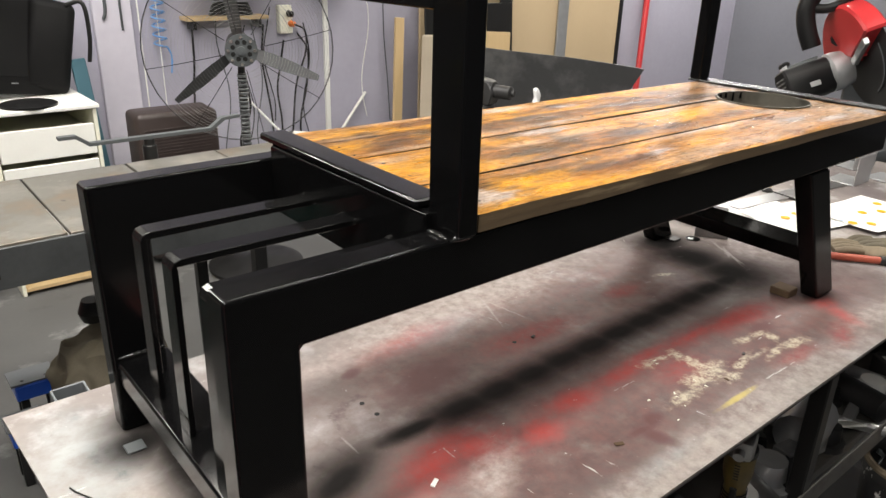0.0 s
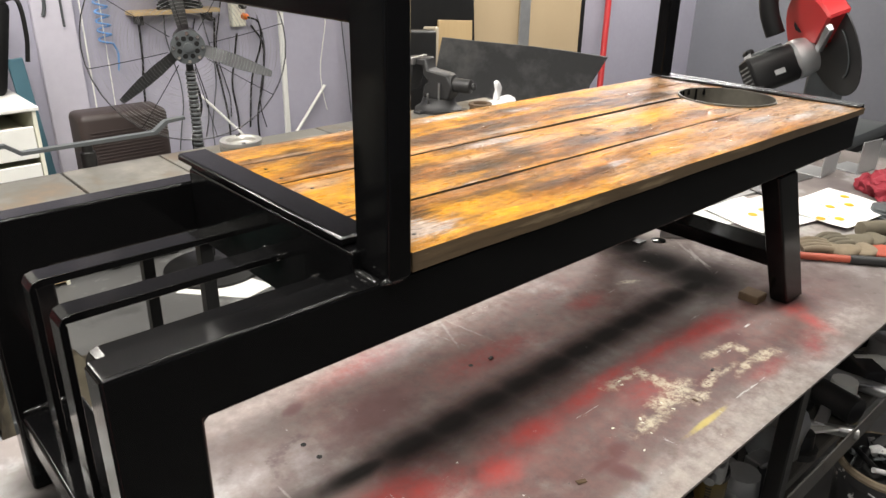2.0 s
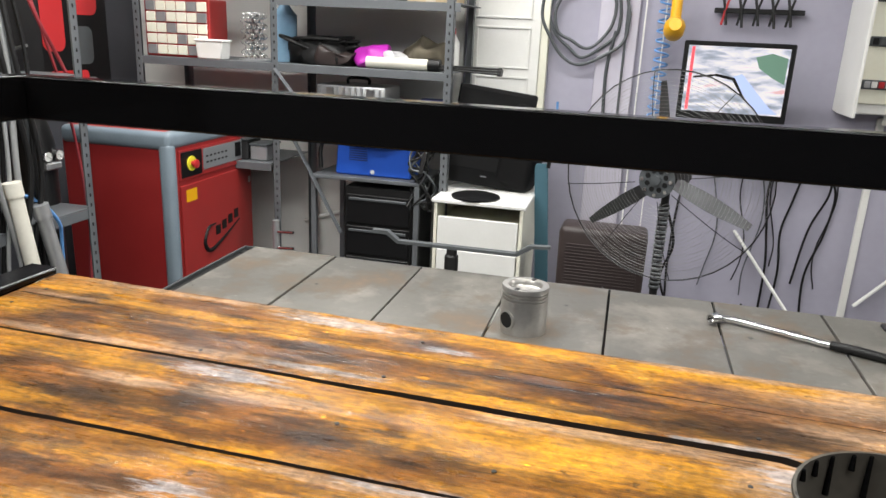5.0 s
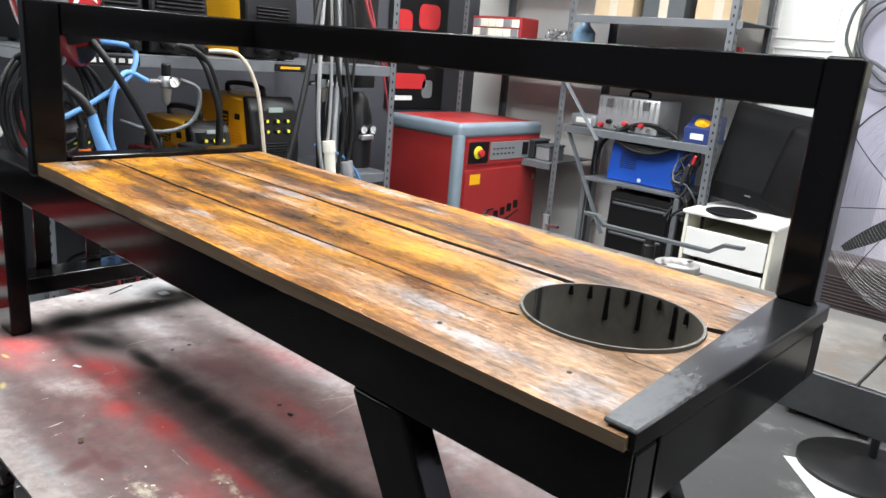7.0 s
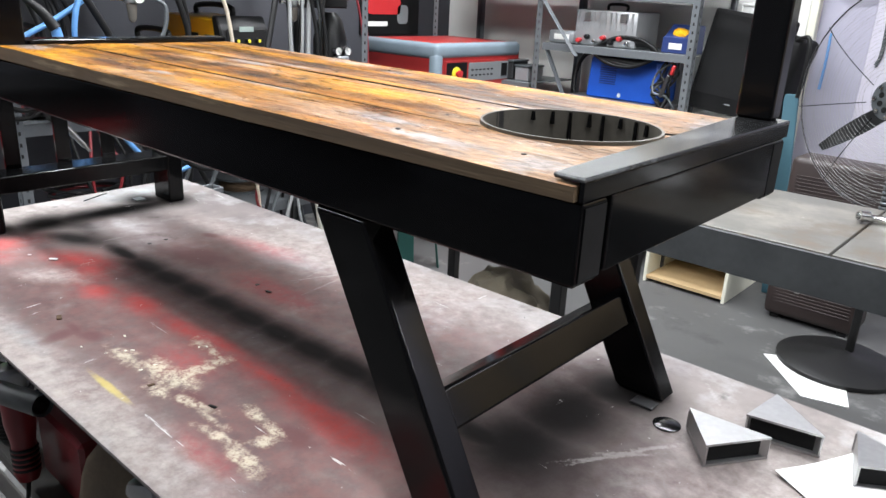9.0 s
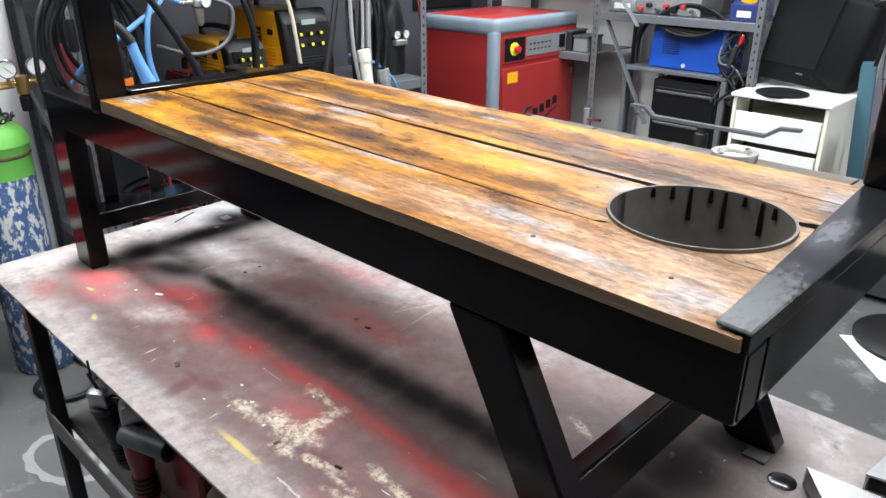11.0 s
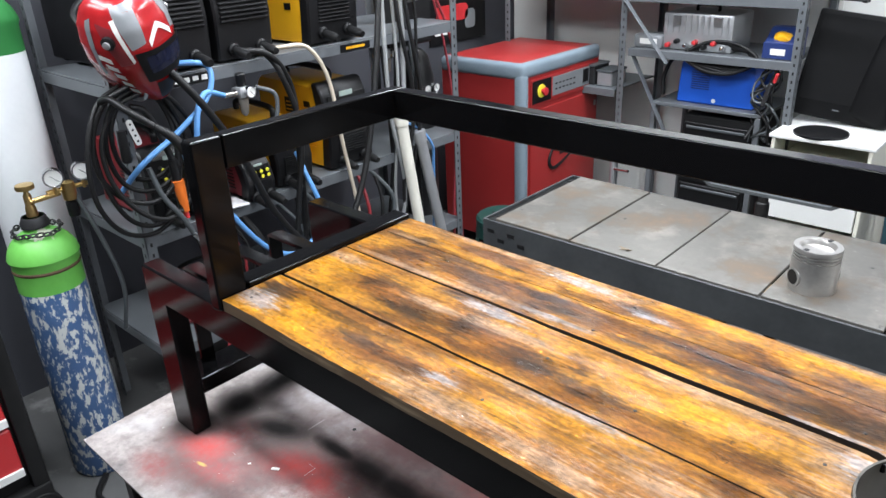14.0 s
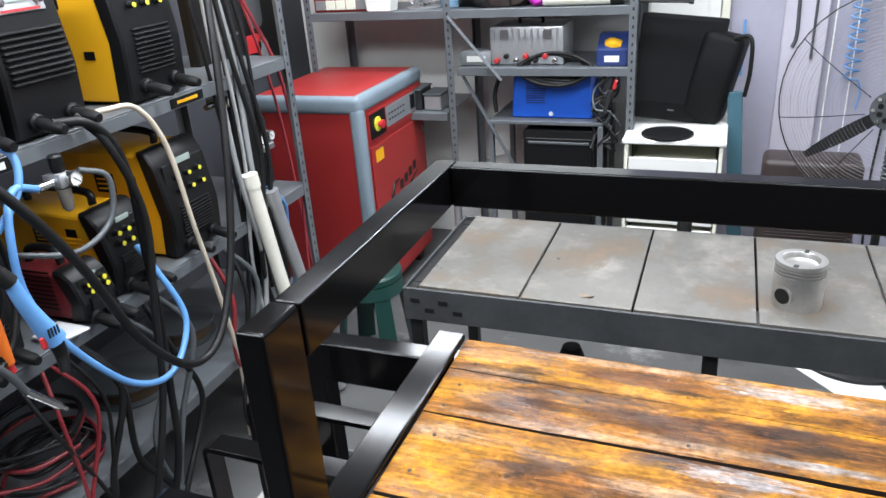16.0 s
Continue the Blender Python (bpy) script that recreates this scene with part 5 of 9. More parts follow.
part("base", span((-0.2, -0.16, 0), (0.3, 0.22, 0.05), 0.012, seg=2), M["darkgrey"], saw)
part("fence", span((0.0, -0.1, 0.05), (0.05, 0.1, 0.12), 0.006), M["steel"], saw)
part("hinge_post", span((0.16, 0.0, 0.05), (0.24, 0.12, 0.25), 0.012), M["darkgrey"], saw)
part("arm", sweep([(0.2, 0.06, 0.24), (0.12, 0.08, 0.36), (0.0, 0.1, 0.4)], 0.035, 10), M["plastic"], saw)
part("cutting_disc", lathe([(0.19, -0.006), (0.19, -0.002), (0.16, 0.0), (0.03, 0.0)], seg=48, m=SF), M["castiron"], saw, "dark worn abrasive disc and rear guard")
gd = part("blade_guard", prism(fan_shape(0.02, 0.2, 40, 205), 0.075, SF @ Matrix.Translation((0, 0, -0.02)), bevel=0.008), M["redplastic"], saw, "red moulded blade guard")
part("guard_lip", prism([(0.045, 0.02), (0.15, 0.11), (0.165, 0.09), (0.06, 0.0)], 0.02, SF @ Matrix.Translation((0, 0, 0.05)), bevel=0.003), M["steel"], gd, "bare steel edge plate")
part("rim_arc", prism(fan_shape(0.125, 0.132, -60, 30), 0.004, SF @ Matrix.Translation((0, 0, 0.001)), bevel=0.001), M["darkgrey"], gd)
gb = part("gear_housing", lathe([(0.03, 0.0), (0.062, 0.01), (0.07, 0.05), (0.07, 0.075), (0.058, 0.085)], seg=24, m=SF @ Matrix.Translation((-0.05, -0.03, 0.03))), M["galv"], saw, "grey metal gear housing")
MF = SF @ Matrix.Translation((-0.055, -0.035, 0.11)) @ Matrix.Rotation(radians(22), 4, "Z")
mo = part("motor", prism([(-0.062, -0.05), (-0.04, -0.066), (0.04, -0.066), (0.062, -0.05), (0.064, 0.04), (0.045, 0.064), (-0.045, 0.064), (-0.064, 0.04)], 0.16, MF, bevel=0.008), M["plastic"], saw, "black motor housing with vents")
part("top_cover", prism([(-0.04, 0.0), (0.04, 0.0), (0.036, 0.1), (-0.036, 0.1)], 0.014, MF @ Matrix.Translation((0, 0.06, 0.025)) @ Matrix.Rotation(radians(90), 4, "X") @ Matrix.Scale(-1, 4, (0, 0, 1)), bevel=0.003), M["darkgrey"], mo, "dark grey cover plate")
for k in range(6):
    for q in range(2):
        part("vent_slot", box((0.034, 0.005, 0.006), (-0.022 + q * 0.046, -0.042 + k * 0.015, 0.16), 0.001, MF), M["galv"], mo)
for k in range(5):
    part("vent_rib", box((0.004, 0.03, 0.006), (-0.03 + k * 0.015, 0.062, 0.135), 0.001, MF @ Matrix.Rotation(0, 4, "Z")), M["galv"], mo)
part("rating_label", box((0.002, 0.018, 0.035), (0.064, -0.02, 0.07), 0, MF), M["galv"], mo, "pale unreadable rating label")
part("warning_dot", lathe([(0.013, 0), (0.013, 0.002)], seg=14, m=MF @ Matrix.Translation((-0.066, 0.01, 0.13)) @ Matrix.Rotation(radians(-90), 4, "Y")), M["cream"], mo, "pale yellow round sticker")
part("lock_knob", box((0.05, 0.022, 0.03), (-0.085, 0.09, 0.1), 0.006, MF), M["plastic"], saw)
hd = part("handle", sweep([(-0.09, 0.15, 0.36), (-0.1, 0.18, 0.43), (-0.1, 0.19, 0.5), (-0.08, 0.16, 0.57), (-0.04, 0.09, 0.61), (0.0, 0.02, 0.61)], 0.032, 10), M["plastic"], saw, "black D-shaped handle")
part("handle_stay", sweep([(-0.1, 0.185, 0.49), (-0.06, 0.12, 0.5), (-0.02, 0.05, 0.56), (0.0, 0.02, 0.6)], 0.017, 8), M["plastic"], hd)
part("trigger", box((0.03, 0.07, 0.02), (-0.07, 0.12, 0.535), 0.006), M["galv"], hd, "grey trigger")

# ---- clutter on the lower shelf and hung below the table edge ----


def hand_grinder(at, turn, tilt, body, label):
    g = thing("angle_grinder", label, "grinder", Matrix.Translation(at) @ Matrix.Rotation(radians(turn), 4, "Z") @ Matrix.Rotation(radians(tilt), 4, "Y") @ Matrix.Scale(0.86, 4), "angle grinders")
    part("body", lathe([(0.022, -0.14), (0.028, -0.12), (0.025, -0.05), (0.033, 0.0), (0.034, 0.06), (0.03, 0.07)], seg=18, m=Matrix()), M[body], g)
    part("gear_head", box((0.06, 0.055, 0.06), (0.008, 0, 0.1), 0.012, seg=2), M["steel"], g, "bare alloy gear head")
    part("spindle", rod((0.03, 0, 0.1), (0.055, 0, 0.1), 0.012), M["steel"], g)
    part("head_collar", lathe([(0.033, 0.066), (0.036, 0.07), (0.034, 0.082)], seg=18), M["castiron"], g)
    for k in range(6):
        part("cooling_slot", box((0.003, 0.012, 0.004), (0.033, 0, 0.005 + 0.009 * k), 0.001), M["rubber"], g)
    part("side_stub", rod((0, -0.02, 0.1), (0, -0.07, 0.1), 0.01), M["rubber"], g)
    for k in range(5):
        part("rear_rib", lathe([(0.0275, -0.115 + k * 0.012), (0.029, -0.111 + k * 0.012), (0.0275, -0.107 + k * 0.012)], seg=16, caps=False), M["rubber"], g)
    part("switch", box((0.008, 0.016, 0.04), (0.03, 0, -0.05), 0.003), M["rubber"], g)
    part("cord", sweep([(0, 0, -0.14), (0.01, 0.01, -0.2), (0.05, 0.03, -0.26)], 0.005, 6), M["rubber"], g)
    part("strap", sweep([(0, 0, 0.125), (0.0, 0.006, 0.15), (0.0, 0.01, 0.175)], 0.004, 6), M["rubber"], g)


hand_grinder((0.67, -0.085, 0.63), 200, 14, "olive", "yellow and black angle grinder hung below the table edge")
hand_grinder((0.14, -0.1, 0.6), 160, 6, "maroon", "dark red and black angle grinder hung below the table edge")
hand_grinder((0.02, -0.1, 0.6), 120, -12, "plastic", "black angle grinder hung below the table edge")
duct = thing("pipe_offcut", "grey plastic pipe end poking out under the table", "pipe", along((0.256, -0.158, 0.735), (0.44, -0.11, 0.75)))
bm = lathe([(0.015, 0.11), (0.019, 0.115), (0.019, 0.0), (0.015, 0.0)], seg=24, caps=False)
bmesh.ops.recalc_face_normals(bm, faces=bm.faces)
part("pipe", bm, M["apron"], duct)
part("hanger", sweep([(0.019, 0, 0.06), (0.06, 0, 0.06), (0.095, 0, 0.06)], 0.003, 6), M["flatblack"], duct)
canv = thing("canvas_bag", "dirty tan canvas tool bag under the table", "bag", pose(0.42, -0.02, 0.45))
part("bag", lump((0.2, 0.16, 0.3), (0, 0, 0), 4.4, 0.03, 3, 10), M["leather"], canv)
redbox = thing("red_toolbox", "red sheet metal tool box on the lower shelf", "toolbox", pose(0.2, 0.02, 0.45))
part("box", span((-0.1, -0.08, 0), (0.1, 0.1, 0.15), 0.008), M["maroon"], redbox)
part("handle", sweep([(-0.05, 0.01, 0.15), (-0.04, 0.01, 0.18), (0.04, 0.01, 0.18), (0.05, 0.01, 0.15)], 0.005, 8), M["flatblack"], redbox)
rnd = random.Random(7)
for i in range(46):
    # the first ones lie in a row along the shelf rail
    x, y = (rnd.uniform(0.62, 2.3), rnd.uniform(-0.02, 0.3)) if i > 17 else (0.78 + 0.055 * i, rnd.uniform(-0.085, -0.03))
    k = i % 5
    a = rnd.uniform(0, 180)
    lab = ("short oily steel bar scrap on the lower shelf", "greasy steel tube offcut on the lower shelf", "dark machine fitting on the lower shelf", "small steel plate scrap on the lower shelf", "bare steel rod scrap on the lower shelf")[k]
    s = thing("metal_scrap", lab, "scrap", pose(x, y, 0.451 + 0.001 * (i % 7), 0, 0, a), "scrap on the lower shelf")
    m_ = M[("castiron", "galv", "flatblack", "white", "steel")[rnd.randrange(5)]] if i > 17 else M[("white", "steel", "galv", "castiron")[i % 4]]
    h = rnd.uniform(0.025, 0.06)
    if k == 0:
        part("bar", box((rnd.uniform(0.1, 0.22), h, h), (0, 0, h / 2 + 0.002), 0.003), m_, s)
    elif k == 1:
        part("tube", lathe([(h, -0.07), (h, 0.07), (h * 0.8, 0.07), (h * 0.8, -0.06)], seg=14, m=pose(0, 0, h + 0.002, 0, 90, 0)), m_, s)
    elif k == 2:
        part("fitting", lathe([(h * 1.4, 0), (h * 1.4, h * 0.6), (h, h * 0.7), (h * 0.9, h * 2), (h * 0.4, h * 2.1)], seg=12), m_, s)
    elif k == 3:
        part("plate", box((0.12, 0.07, 0.006), (0, 0, 0.03), 0.001, pose(0, 0, 0, 25, 0, 0)), m_, s)
    else:
        part("rod", rod((-0.1, 0, h * 0.4), (0.1, 0.01, h * 0.4), h * 0.35), m_, s)

M["oily"] = worn(mat("scuffed_black_bucket", (0.02, 0.02, 0.021), (0.04, 0.04, 0.04), 0.4, 0, 9, 90, 0.5, 0.1), (0.5, 0.5, 0.48), 16, 0.6, 0.615, stretch=(1, 1, 0.6))
bucket = thing("scrap_bucket", "scuffed black plastic bucket full of workshop scraps on the floor", "bucket", pose(1.58, -0.175, 0) @ Matrix.Scale(0.88, 4))
part("pail", lathe([(0.118, 0), (0.128, 0.02), (0.142, 0.25), (0.15, 0.252), (0.15, 0.29), (0.142, 0.3), (0.136, 0.29), (0.12, 0.02)], seg=36, caps=True), M["oily"], bucket)
part("rim", lathe([(0.151, 0.284), (0.153, 0.294), (0.148, 0.304), (0.138, 0.304)], seg=36, caps=False), M["leather"], bucket, "dusty tan rim")
part("bail", sweep([(0.15, 0.0, 0.26), (0.13, -0.1, 0.23), (0, -0.165, 0.2), (-0.13, -0.1, 0.23), (-0.15, 0.0, 0.26)], 0.003, 6), M["steel"], bucket)
for i in range(30):
    a, r = rnd.uniform(0, 6.28), rnd.uniform(0.02, 0.11)
    at = (r * math.cos(a), r * math.sin(a), 0.262 + rnd.uniform(0, 0.04))
    turn = pose(*at, rnd.uniform(-40, 40), rnd.uniform(-40, 40), rnd.uniform(0, 180))
    mt = M[("plastic", "film", "rubber", "paper", "hoseblue", "plastic", "galv", "film", "darkgrey", "castiron")[i % 10]]
    if i % 3 == 0:
        part("scrap", rod((-0.045, 0, 0), (0.05, 0, 0), rnd.uniform(0.004, 0.009), 8), mt, bucket).matrix_basis = turn
    else:
        part("scrap", crumple(box((rnd.uniform(0.03, 0.08), rnd.uniform(0.02, 0.04), rnd.uniform(0.004, 0.02)), (0, 0, 0), 0.002), 0.008, 40, i), mt, bucket).matrix_basis = turn
part("scrap", crumple(prism([(-0.07, -0.05), (0.03, -0.06), (0.075, 0.0), (0.02, 0.05), (-0.06, 0.04)], 0.02, pose(-0.03, -0.06, 0.275, 10, -14, 25), bevel=0.004), 0.004, 40, 3), M["pine"], bucket, "pale wooden offcut")
part("fill", lathe([(0.12, 0.1), (0.132, 0.255), (0.001, 0.262)], seg=24), M["rubber"], bucket)

# ---- floor things between the tables ----
for x, y, w in ((-0.31, 1.61, 0.1), (-0.235, 1.87, 0.13)):
    lay = thing("blue_trestle", "blue painted steel trestle end on the floor between the tables", "trestle", pose(x, y, 0), "blue trestles")
    part("rail", span((-w / 2, -0.05, 0.145), (w / 2, 0.05, 0.199), 0.004), M["blue"], lay)
    part("top_plate", span((-w / 2 - 0.01, -0.045, 0.2), (w / 2 - 0.005, 0.06, 0.206), 0.001), M["rackgrey"], lay)
    for q in (-0.3, 0.25):
        part("bolt_hole", lathe([(0.006, 0.2062), (0.006, 0.2068)], (q * w, -0.025, 0), 10), M["rubber"], lay)
    for q in (-0.035, 0.035):
        part("leg", span((-w / 2 + 0.01, q - 0.012, 0), (-w / 2 + 0.035, q + 0.012, 0.144), 0.002), M["flatblack"], lay)
        part("leg", span((w / 2 - 0.035, q - 0.012, 0), (w / 2 - 0.01, q + 0.012, 0.144), 0.002), M["flatblack"], lay)
tarp = thing("canvas_cover", "olive canvas cover heaped over a machine on the floor", "cover", pose(-0.04, 1.66, 0))
part("cloth", crumple(lump((0.34, 0.44, 0.52), (0, 0, 0), 6.6, 0.06, 5, 7), 0.018, 22, 5), M["cloth"], tarp)
part("knob", lathe([(0.035, 0.44), (0.045, 0.47), (0.03, 0.51)], (-0.02, 0.02, 0), 14), M["plastic"], tarp)
tmpl = thing("white_board_offcut", "white board offcut with a round cutout on the floor", "board", pose(0.83, 2.47, 0.001, 0, 0, 0))
part("board", prism([(-0.12, 0.1), (0.11, -0.165), (0.27, -0.12), (0.2, 0.1), (-0.04, 0.15)], 0.004), M["paper"], tmpl)
tagged(link("floor_cable", sweep([(-1.35, 0.12, 0.012), (-1.25, 0.05, 0.012), (-1.12, 0.1, 0.012), (-1.12, 0.2, 0.012), (-1.25, 0.26, 0.012), (-1.4, 0.24, 0.012), (-1.55, 0.3, 0.012)], 0.011), M["rubber"]), "black cable loop lying on the floor by the cylinder", "cable")

# pale dust left round something that stood on the floor
M["dust"] = mat("pale_floor_dust", (0.26, 0.26, 0.255), (0.15, 0.15, 0.147), 0.9, 0, 14, 90, 0.8, 0.1)
bm = bmesh.new()
inner, outer = [], []
for k in range(44):
    a = k / 44 * 2 * math.pi
    w = 1 + 0.12 * math.sin(2 * a + 0.6) + 0.05 * noise.noise(Vector((math.cos(a) * 2, math.sin(a) * 2, 3)))
    t_ = 0.03 + 0.02 * noise.noise(Vector((math.cos(a) * 3, math.sin(a) * 3, 8)))
    inner.append(bm.verts.new((-0.8 + 0.125 * w * math.cos(a), -0.01 + 0.085 * w * math.sin(a), 0.0012)))
    outer.append(bm.verts.new((-0.8 + (0.125 + t_) * w * math.cos(a), -0.01 + (0.085 + t_) * w * math.sin(a), 0.0012)))
for k in range(44):
    q = (k + 1) % 44
    bm.faces.new((inner[k], outer[k], outer[q], inner[q]))
tagged(link("dust_mark", bm, M["dust"]), "pale ring of dust on the grey concrete floor", "dust mark", kind="structure")


# ---- gas cylinders ----
def gas_cylinder(x, y, r, h, body, shoulder, hs, label):
    """hs: height at which the shoulder colour starts."""
    c = thing("gas_cylinder", label, "gas cylinder", pose(x, y, 0), "gas cylinders")
    part("body", lathe([(r * 0.9, 0), (r, 0.02), (r, hs)], seg=40), M[body], c)
    top = [(r + 0.0005, hs), (r + 0.0005, h - r * 1.15)] + [(r * math.cos(radians(a)) * 0.985 + 0.01, h - r * 1.15 + r * 1.0 * math.sin(radians(a))) for a in range(8, 76, 8)] + [(0.034, h), (0.034, h + 0.03)]
    part("shoulder", lathe(top, seg=40), M[shoulder], c, "painted shoulder")
    v = part("valve", lathe([(0.018, h + 0.03), (0.016, h + 0.06), (0.013, h + 0.07), (0.013, h + 0.1), (0.008, h + 0.11), (0.008, h + 0.13)], seg=14), M["brass"], c, "brass valve")
    part("hand_wheel", lathe([(0.008, h + 0.12), (0.028, h + 0.122), (0.03, h + 0.13), (0.028, h + 0.138), (0.008, h + 0.14)], seg=18), M["brass"], v)
    part("collar", lathe([(0.045, h - 0.005), (0.045, h + 0.01), (0.036, h + 0.03)], seg=20), M["castiron"], c)
    return c


cyl = gas_cylinder(-1.455, 0.16, 0.105, 0.99, "cylblue", "cylgreen", 0.77, "chipped blue gas cylinder with a green shoulder")
part("weld_ring", lathe([(0.106, 0.84), (0.108, 0.846), (0.106, 0.852)], seg=36), M["rust"], cyl)
reg = thing("gas_regulator", "brass gas regulator with two white dials on the cylinder valve", "regulator", pose(-1.455, 0.16, 1.07))
part("inlet", rod((0.012, 0.0, 0), (0.0, 0.1, 0.0), 0.009), M["brass"], reg)
part("block", lathe([(0.022, -0.03), (0.024, 0), (0.022, 0.03), (0.012, 0.035)], (0, 0.13, 0), 14), M["brass"], reg)
part("adjuster", lathe([(0.018, -0.09), (0.02, -0.07), (0.02, -0.04), (0.008, -0.03)], (0, 0.13, 0), 14), M["plastic"], reg)
part("cross_tube", rod((0.0, 0.06, 0.01), (0.0, 0.2, 0.01), 0.008), M["brass"], reg)
gauge(reg, (0.02, 0.085, 0.06), 0.032, -15)
gauge(reg, (0.02, 0.18, 0.06), 0.032, -15)
part("stem", rod((0.01, 0.085, 0.0), (0.01, 0.085, 0.05), 0.006), M["brass"], reg)
part("stem", rod((0.01, 0.18, 0.0), (0.01, 0.18, 0.05), 0.006), M["brass"], reg)
cable("gas_hose", "clear grey gas hose hanging from the regulator", [(-1.45, 0.3, 1.07), (-1.42, 0.34, 0.9), (-1.4, 0.37, 0.7), (-1.45, 0.36, 0.5)], 0.008, M["darkgrey"], "hose")
gas_cylinder(-1.8, 0.265, 0.118, 1.72, "cylwhite", "cylgreen2", 1.5, "tall white gas cylinder with a green shoulder")
chain = thing("safety_chain", "rusty steel chain round the gas cylinders", "chain", pose(0, 0, 0))
for i in range(22):
    a = radians(200 + i * 16.4)
    cx, cy, cz = -1.455 + 0.072 * math.cos(a), 0.16 + 0.072 * math.sin(a), 0.972 + 0.004 * math.sin(i)
    mm = Matrix.Translation((cx, cy, cz)) @ Matrix.Rotation(a + math.pi / 2, 4, "Z") @ Matrix.Rotation(radians(90 * (i % 2) + 20), 4, "X")
    ring = [mm @ Vector((0.014 * math.cos(t * math.pi / 4), 0.008 * math.sin(t * math.pi / 4), 0)) for t in range(9)]
    part("chain_link", sweep(ring, 0.003, 6, None, 1, True), M["castiron"], chain)

# ---- red tool trolley ----
tr = thing("tool_trolley", "red drawer tool trolley with white stripes on black wheels", "trolley", pose(-1.28, -0.5, 0))
part("carcass", span((-0.42, -0.38, 0.16), (-0.03, 0.4, 0.98), 0.01, seg=2), M["flatblack"], tr)
part("top_tray", span((-0.44, -0.4, 0.98), (0.0, 0.42, 1.02), 0.008, seg=2), M["plastic"], tr)
part("corner_post", span((-0.06, 0.375, 0.14), (0.0, 0.43, 0.98), 0.012, seg=2), M["flatblack"], tr)
z = 0.22
for h in (0.2, 0.15, 0.12, 0.1, 0.1):
    d = part("drawer", span((-0.03, -0.36, z), (-0.008, 0.365, z + h - 0.012), 0.004), M["redplastic"], tr, "red drawer front")
    part("drawer_stripe", span((-0.008, -0.36, z + 0.004), (0.002, 0.365, z + 0.034), 0.002), M["white"], d, "white grip stripe")
    z += h
part("base_frame", span((-0.42, -0.4, 0.1), (0.01, 0.43, 0.16), 0.01, seg=2), M["flatblack"], tr)
for x in (-0.36, 0.0):
    for y in (-0.34, 0.38):
        w = part("wheel", lathe([(0.045, -0.018), (0.062, -0.016), (0.065, -0.01), (0.065, 0.01), (0.062, 0.016), (0.045, 0.018)], seg=26, m=pose(x, y, 0.065, 0, 90, 0)), M["rubber"], tr, "black castor wheel")
        part("rim", lathe([(0.012, 0.0195), (0.016, 0.022), (0.038, 0.0195), (0.044, 0.0205), (0.044, 0.019)], seg=26, m=pose(x, y, 0.065, 0, 90, 0)), M["plastic"], w)
        for k in range(5):
            part("spoke", box((0.03, 0.012, 0.004), (0.027, 0, 0.0215), 0.001, pose(x, y, 0.065, 0, 90, 0) @ Matrix.Rotation(k * 1.2566, 4, "Z")), M["galv"], w)
        part("fork", span((x - 0.03, y - 0.03, 0.09), (x + 0.02, y + 0.02, 0.1), 0.002), M["steel"], tr)

# ---- welding machine rack ----
RX, RX2, RY0, RY1 = -1.25, -1.82, 0.42, 2.06
rack = thing("welder_rack", "grey slotted-angle steel rack carrying the welding machines", "rack", pose(0, 0, 0))
for zt in (1.42, 0.9, 0.44):
    sh = part("shelf", span((RX2, RY0, zt - 0.006), (RX, RY1, zt), 0.001), M["rackgrey"], rack)
    part("shelf_lip", span((RX - 0.003, RY0, zt - 0.045), (RX, RY1, zt - 0.007), 0.001), M["rackgrey"], sh)
    part("shelf_lip", span((RX2, RY0 - 0.003, zt - 0.045), (RX, RY0, zt - 0.007), 0.001), M["rackgrey"], sh)


def slotted_post(parent, x, y, z0, z1, sx, sy, material, w=0.038):
    """A slotted angle upright; sx, sy tell which way its flanges run."""
    p = part("post", span((x, y, z0), (x + sx * w, y + sy * 0.003, z1), 0.0005), material, parent)
    f = part("post", span((x, y, z0), (x + sx * 0.003, y + sy * w, z1), 0.0005), material, parent)
    bm = bmesh.new()
    bm2 = bmesh.new()
    for k in range(int((z1 - z0) / 0.04)):
        box((0.0008, 0.008, 0.014), (x - sx * 0.0005, y + sy * 0.02, z0 + 0.03 + k * 0.04), 0, None, bm)
        box((0.008, 0.0008, 0.014), (x + sx * 0.02, y - sy * 0.0005, z0 + 0.03 + k * 0.04), 0, None, bm2)
    tagged(part("slot_strip", bm, M["rubber"], f, "row of dark punched slots"), kind="stuff")
    tagged(part("slot_strip", bm2, M["rubber"], p, "row of dark punched slots"), kind="stuff")


for y, sy in ((RY0 - 0.004, 1), (RY1 + 0.004, -1)):
    slotted_post(rack, RX + 0.004, y, 0, 1.95, -1, sy, M["rackgrey"])
    slotted_post(rack, RX2 - 0.004, y, 0, 1.95, 1, sy, M["rackgrey"])
nm = part("name_plate", span((RX + 0.0005, 0.58, 1.378), (RX + 0.003, 0.78, 1.412), 0.001), M["plastic"], rack, "black plate with white lettering bars")
for k in range(5):
    part("mark", span((RX + 0.003, 0.6 + k * 0.034, 1.386 + 0.002 * (k % 2)), (RX + 0.0036, 0.622 + k * 0.034, 1.403), 0), M["white"], nm)
nm = part("name_plate", span((RX + 0.0005, 1.36, 1.38), (RX + 0.003, 1.52, 1.41), 0.001), M["plastic"], rack, "black plate with small yellow lettering bars")
part("mark", span((RX + 0.003, 1.39, 1.39), (RX + 0.0036, 1.49, 1.4), 0), M["yellow"], nm)


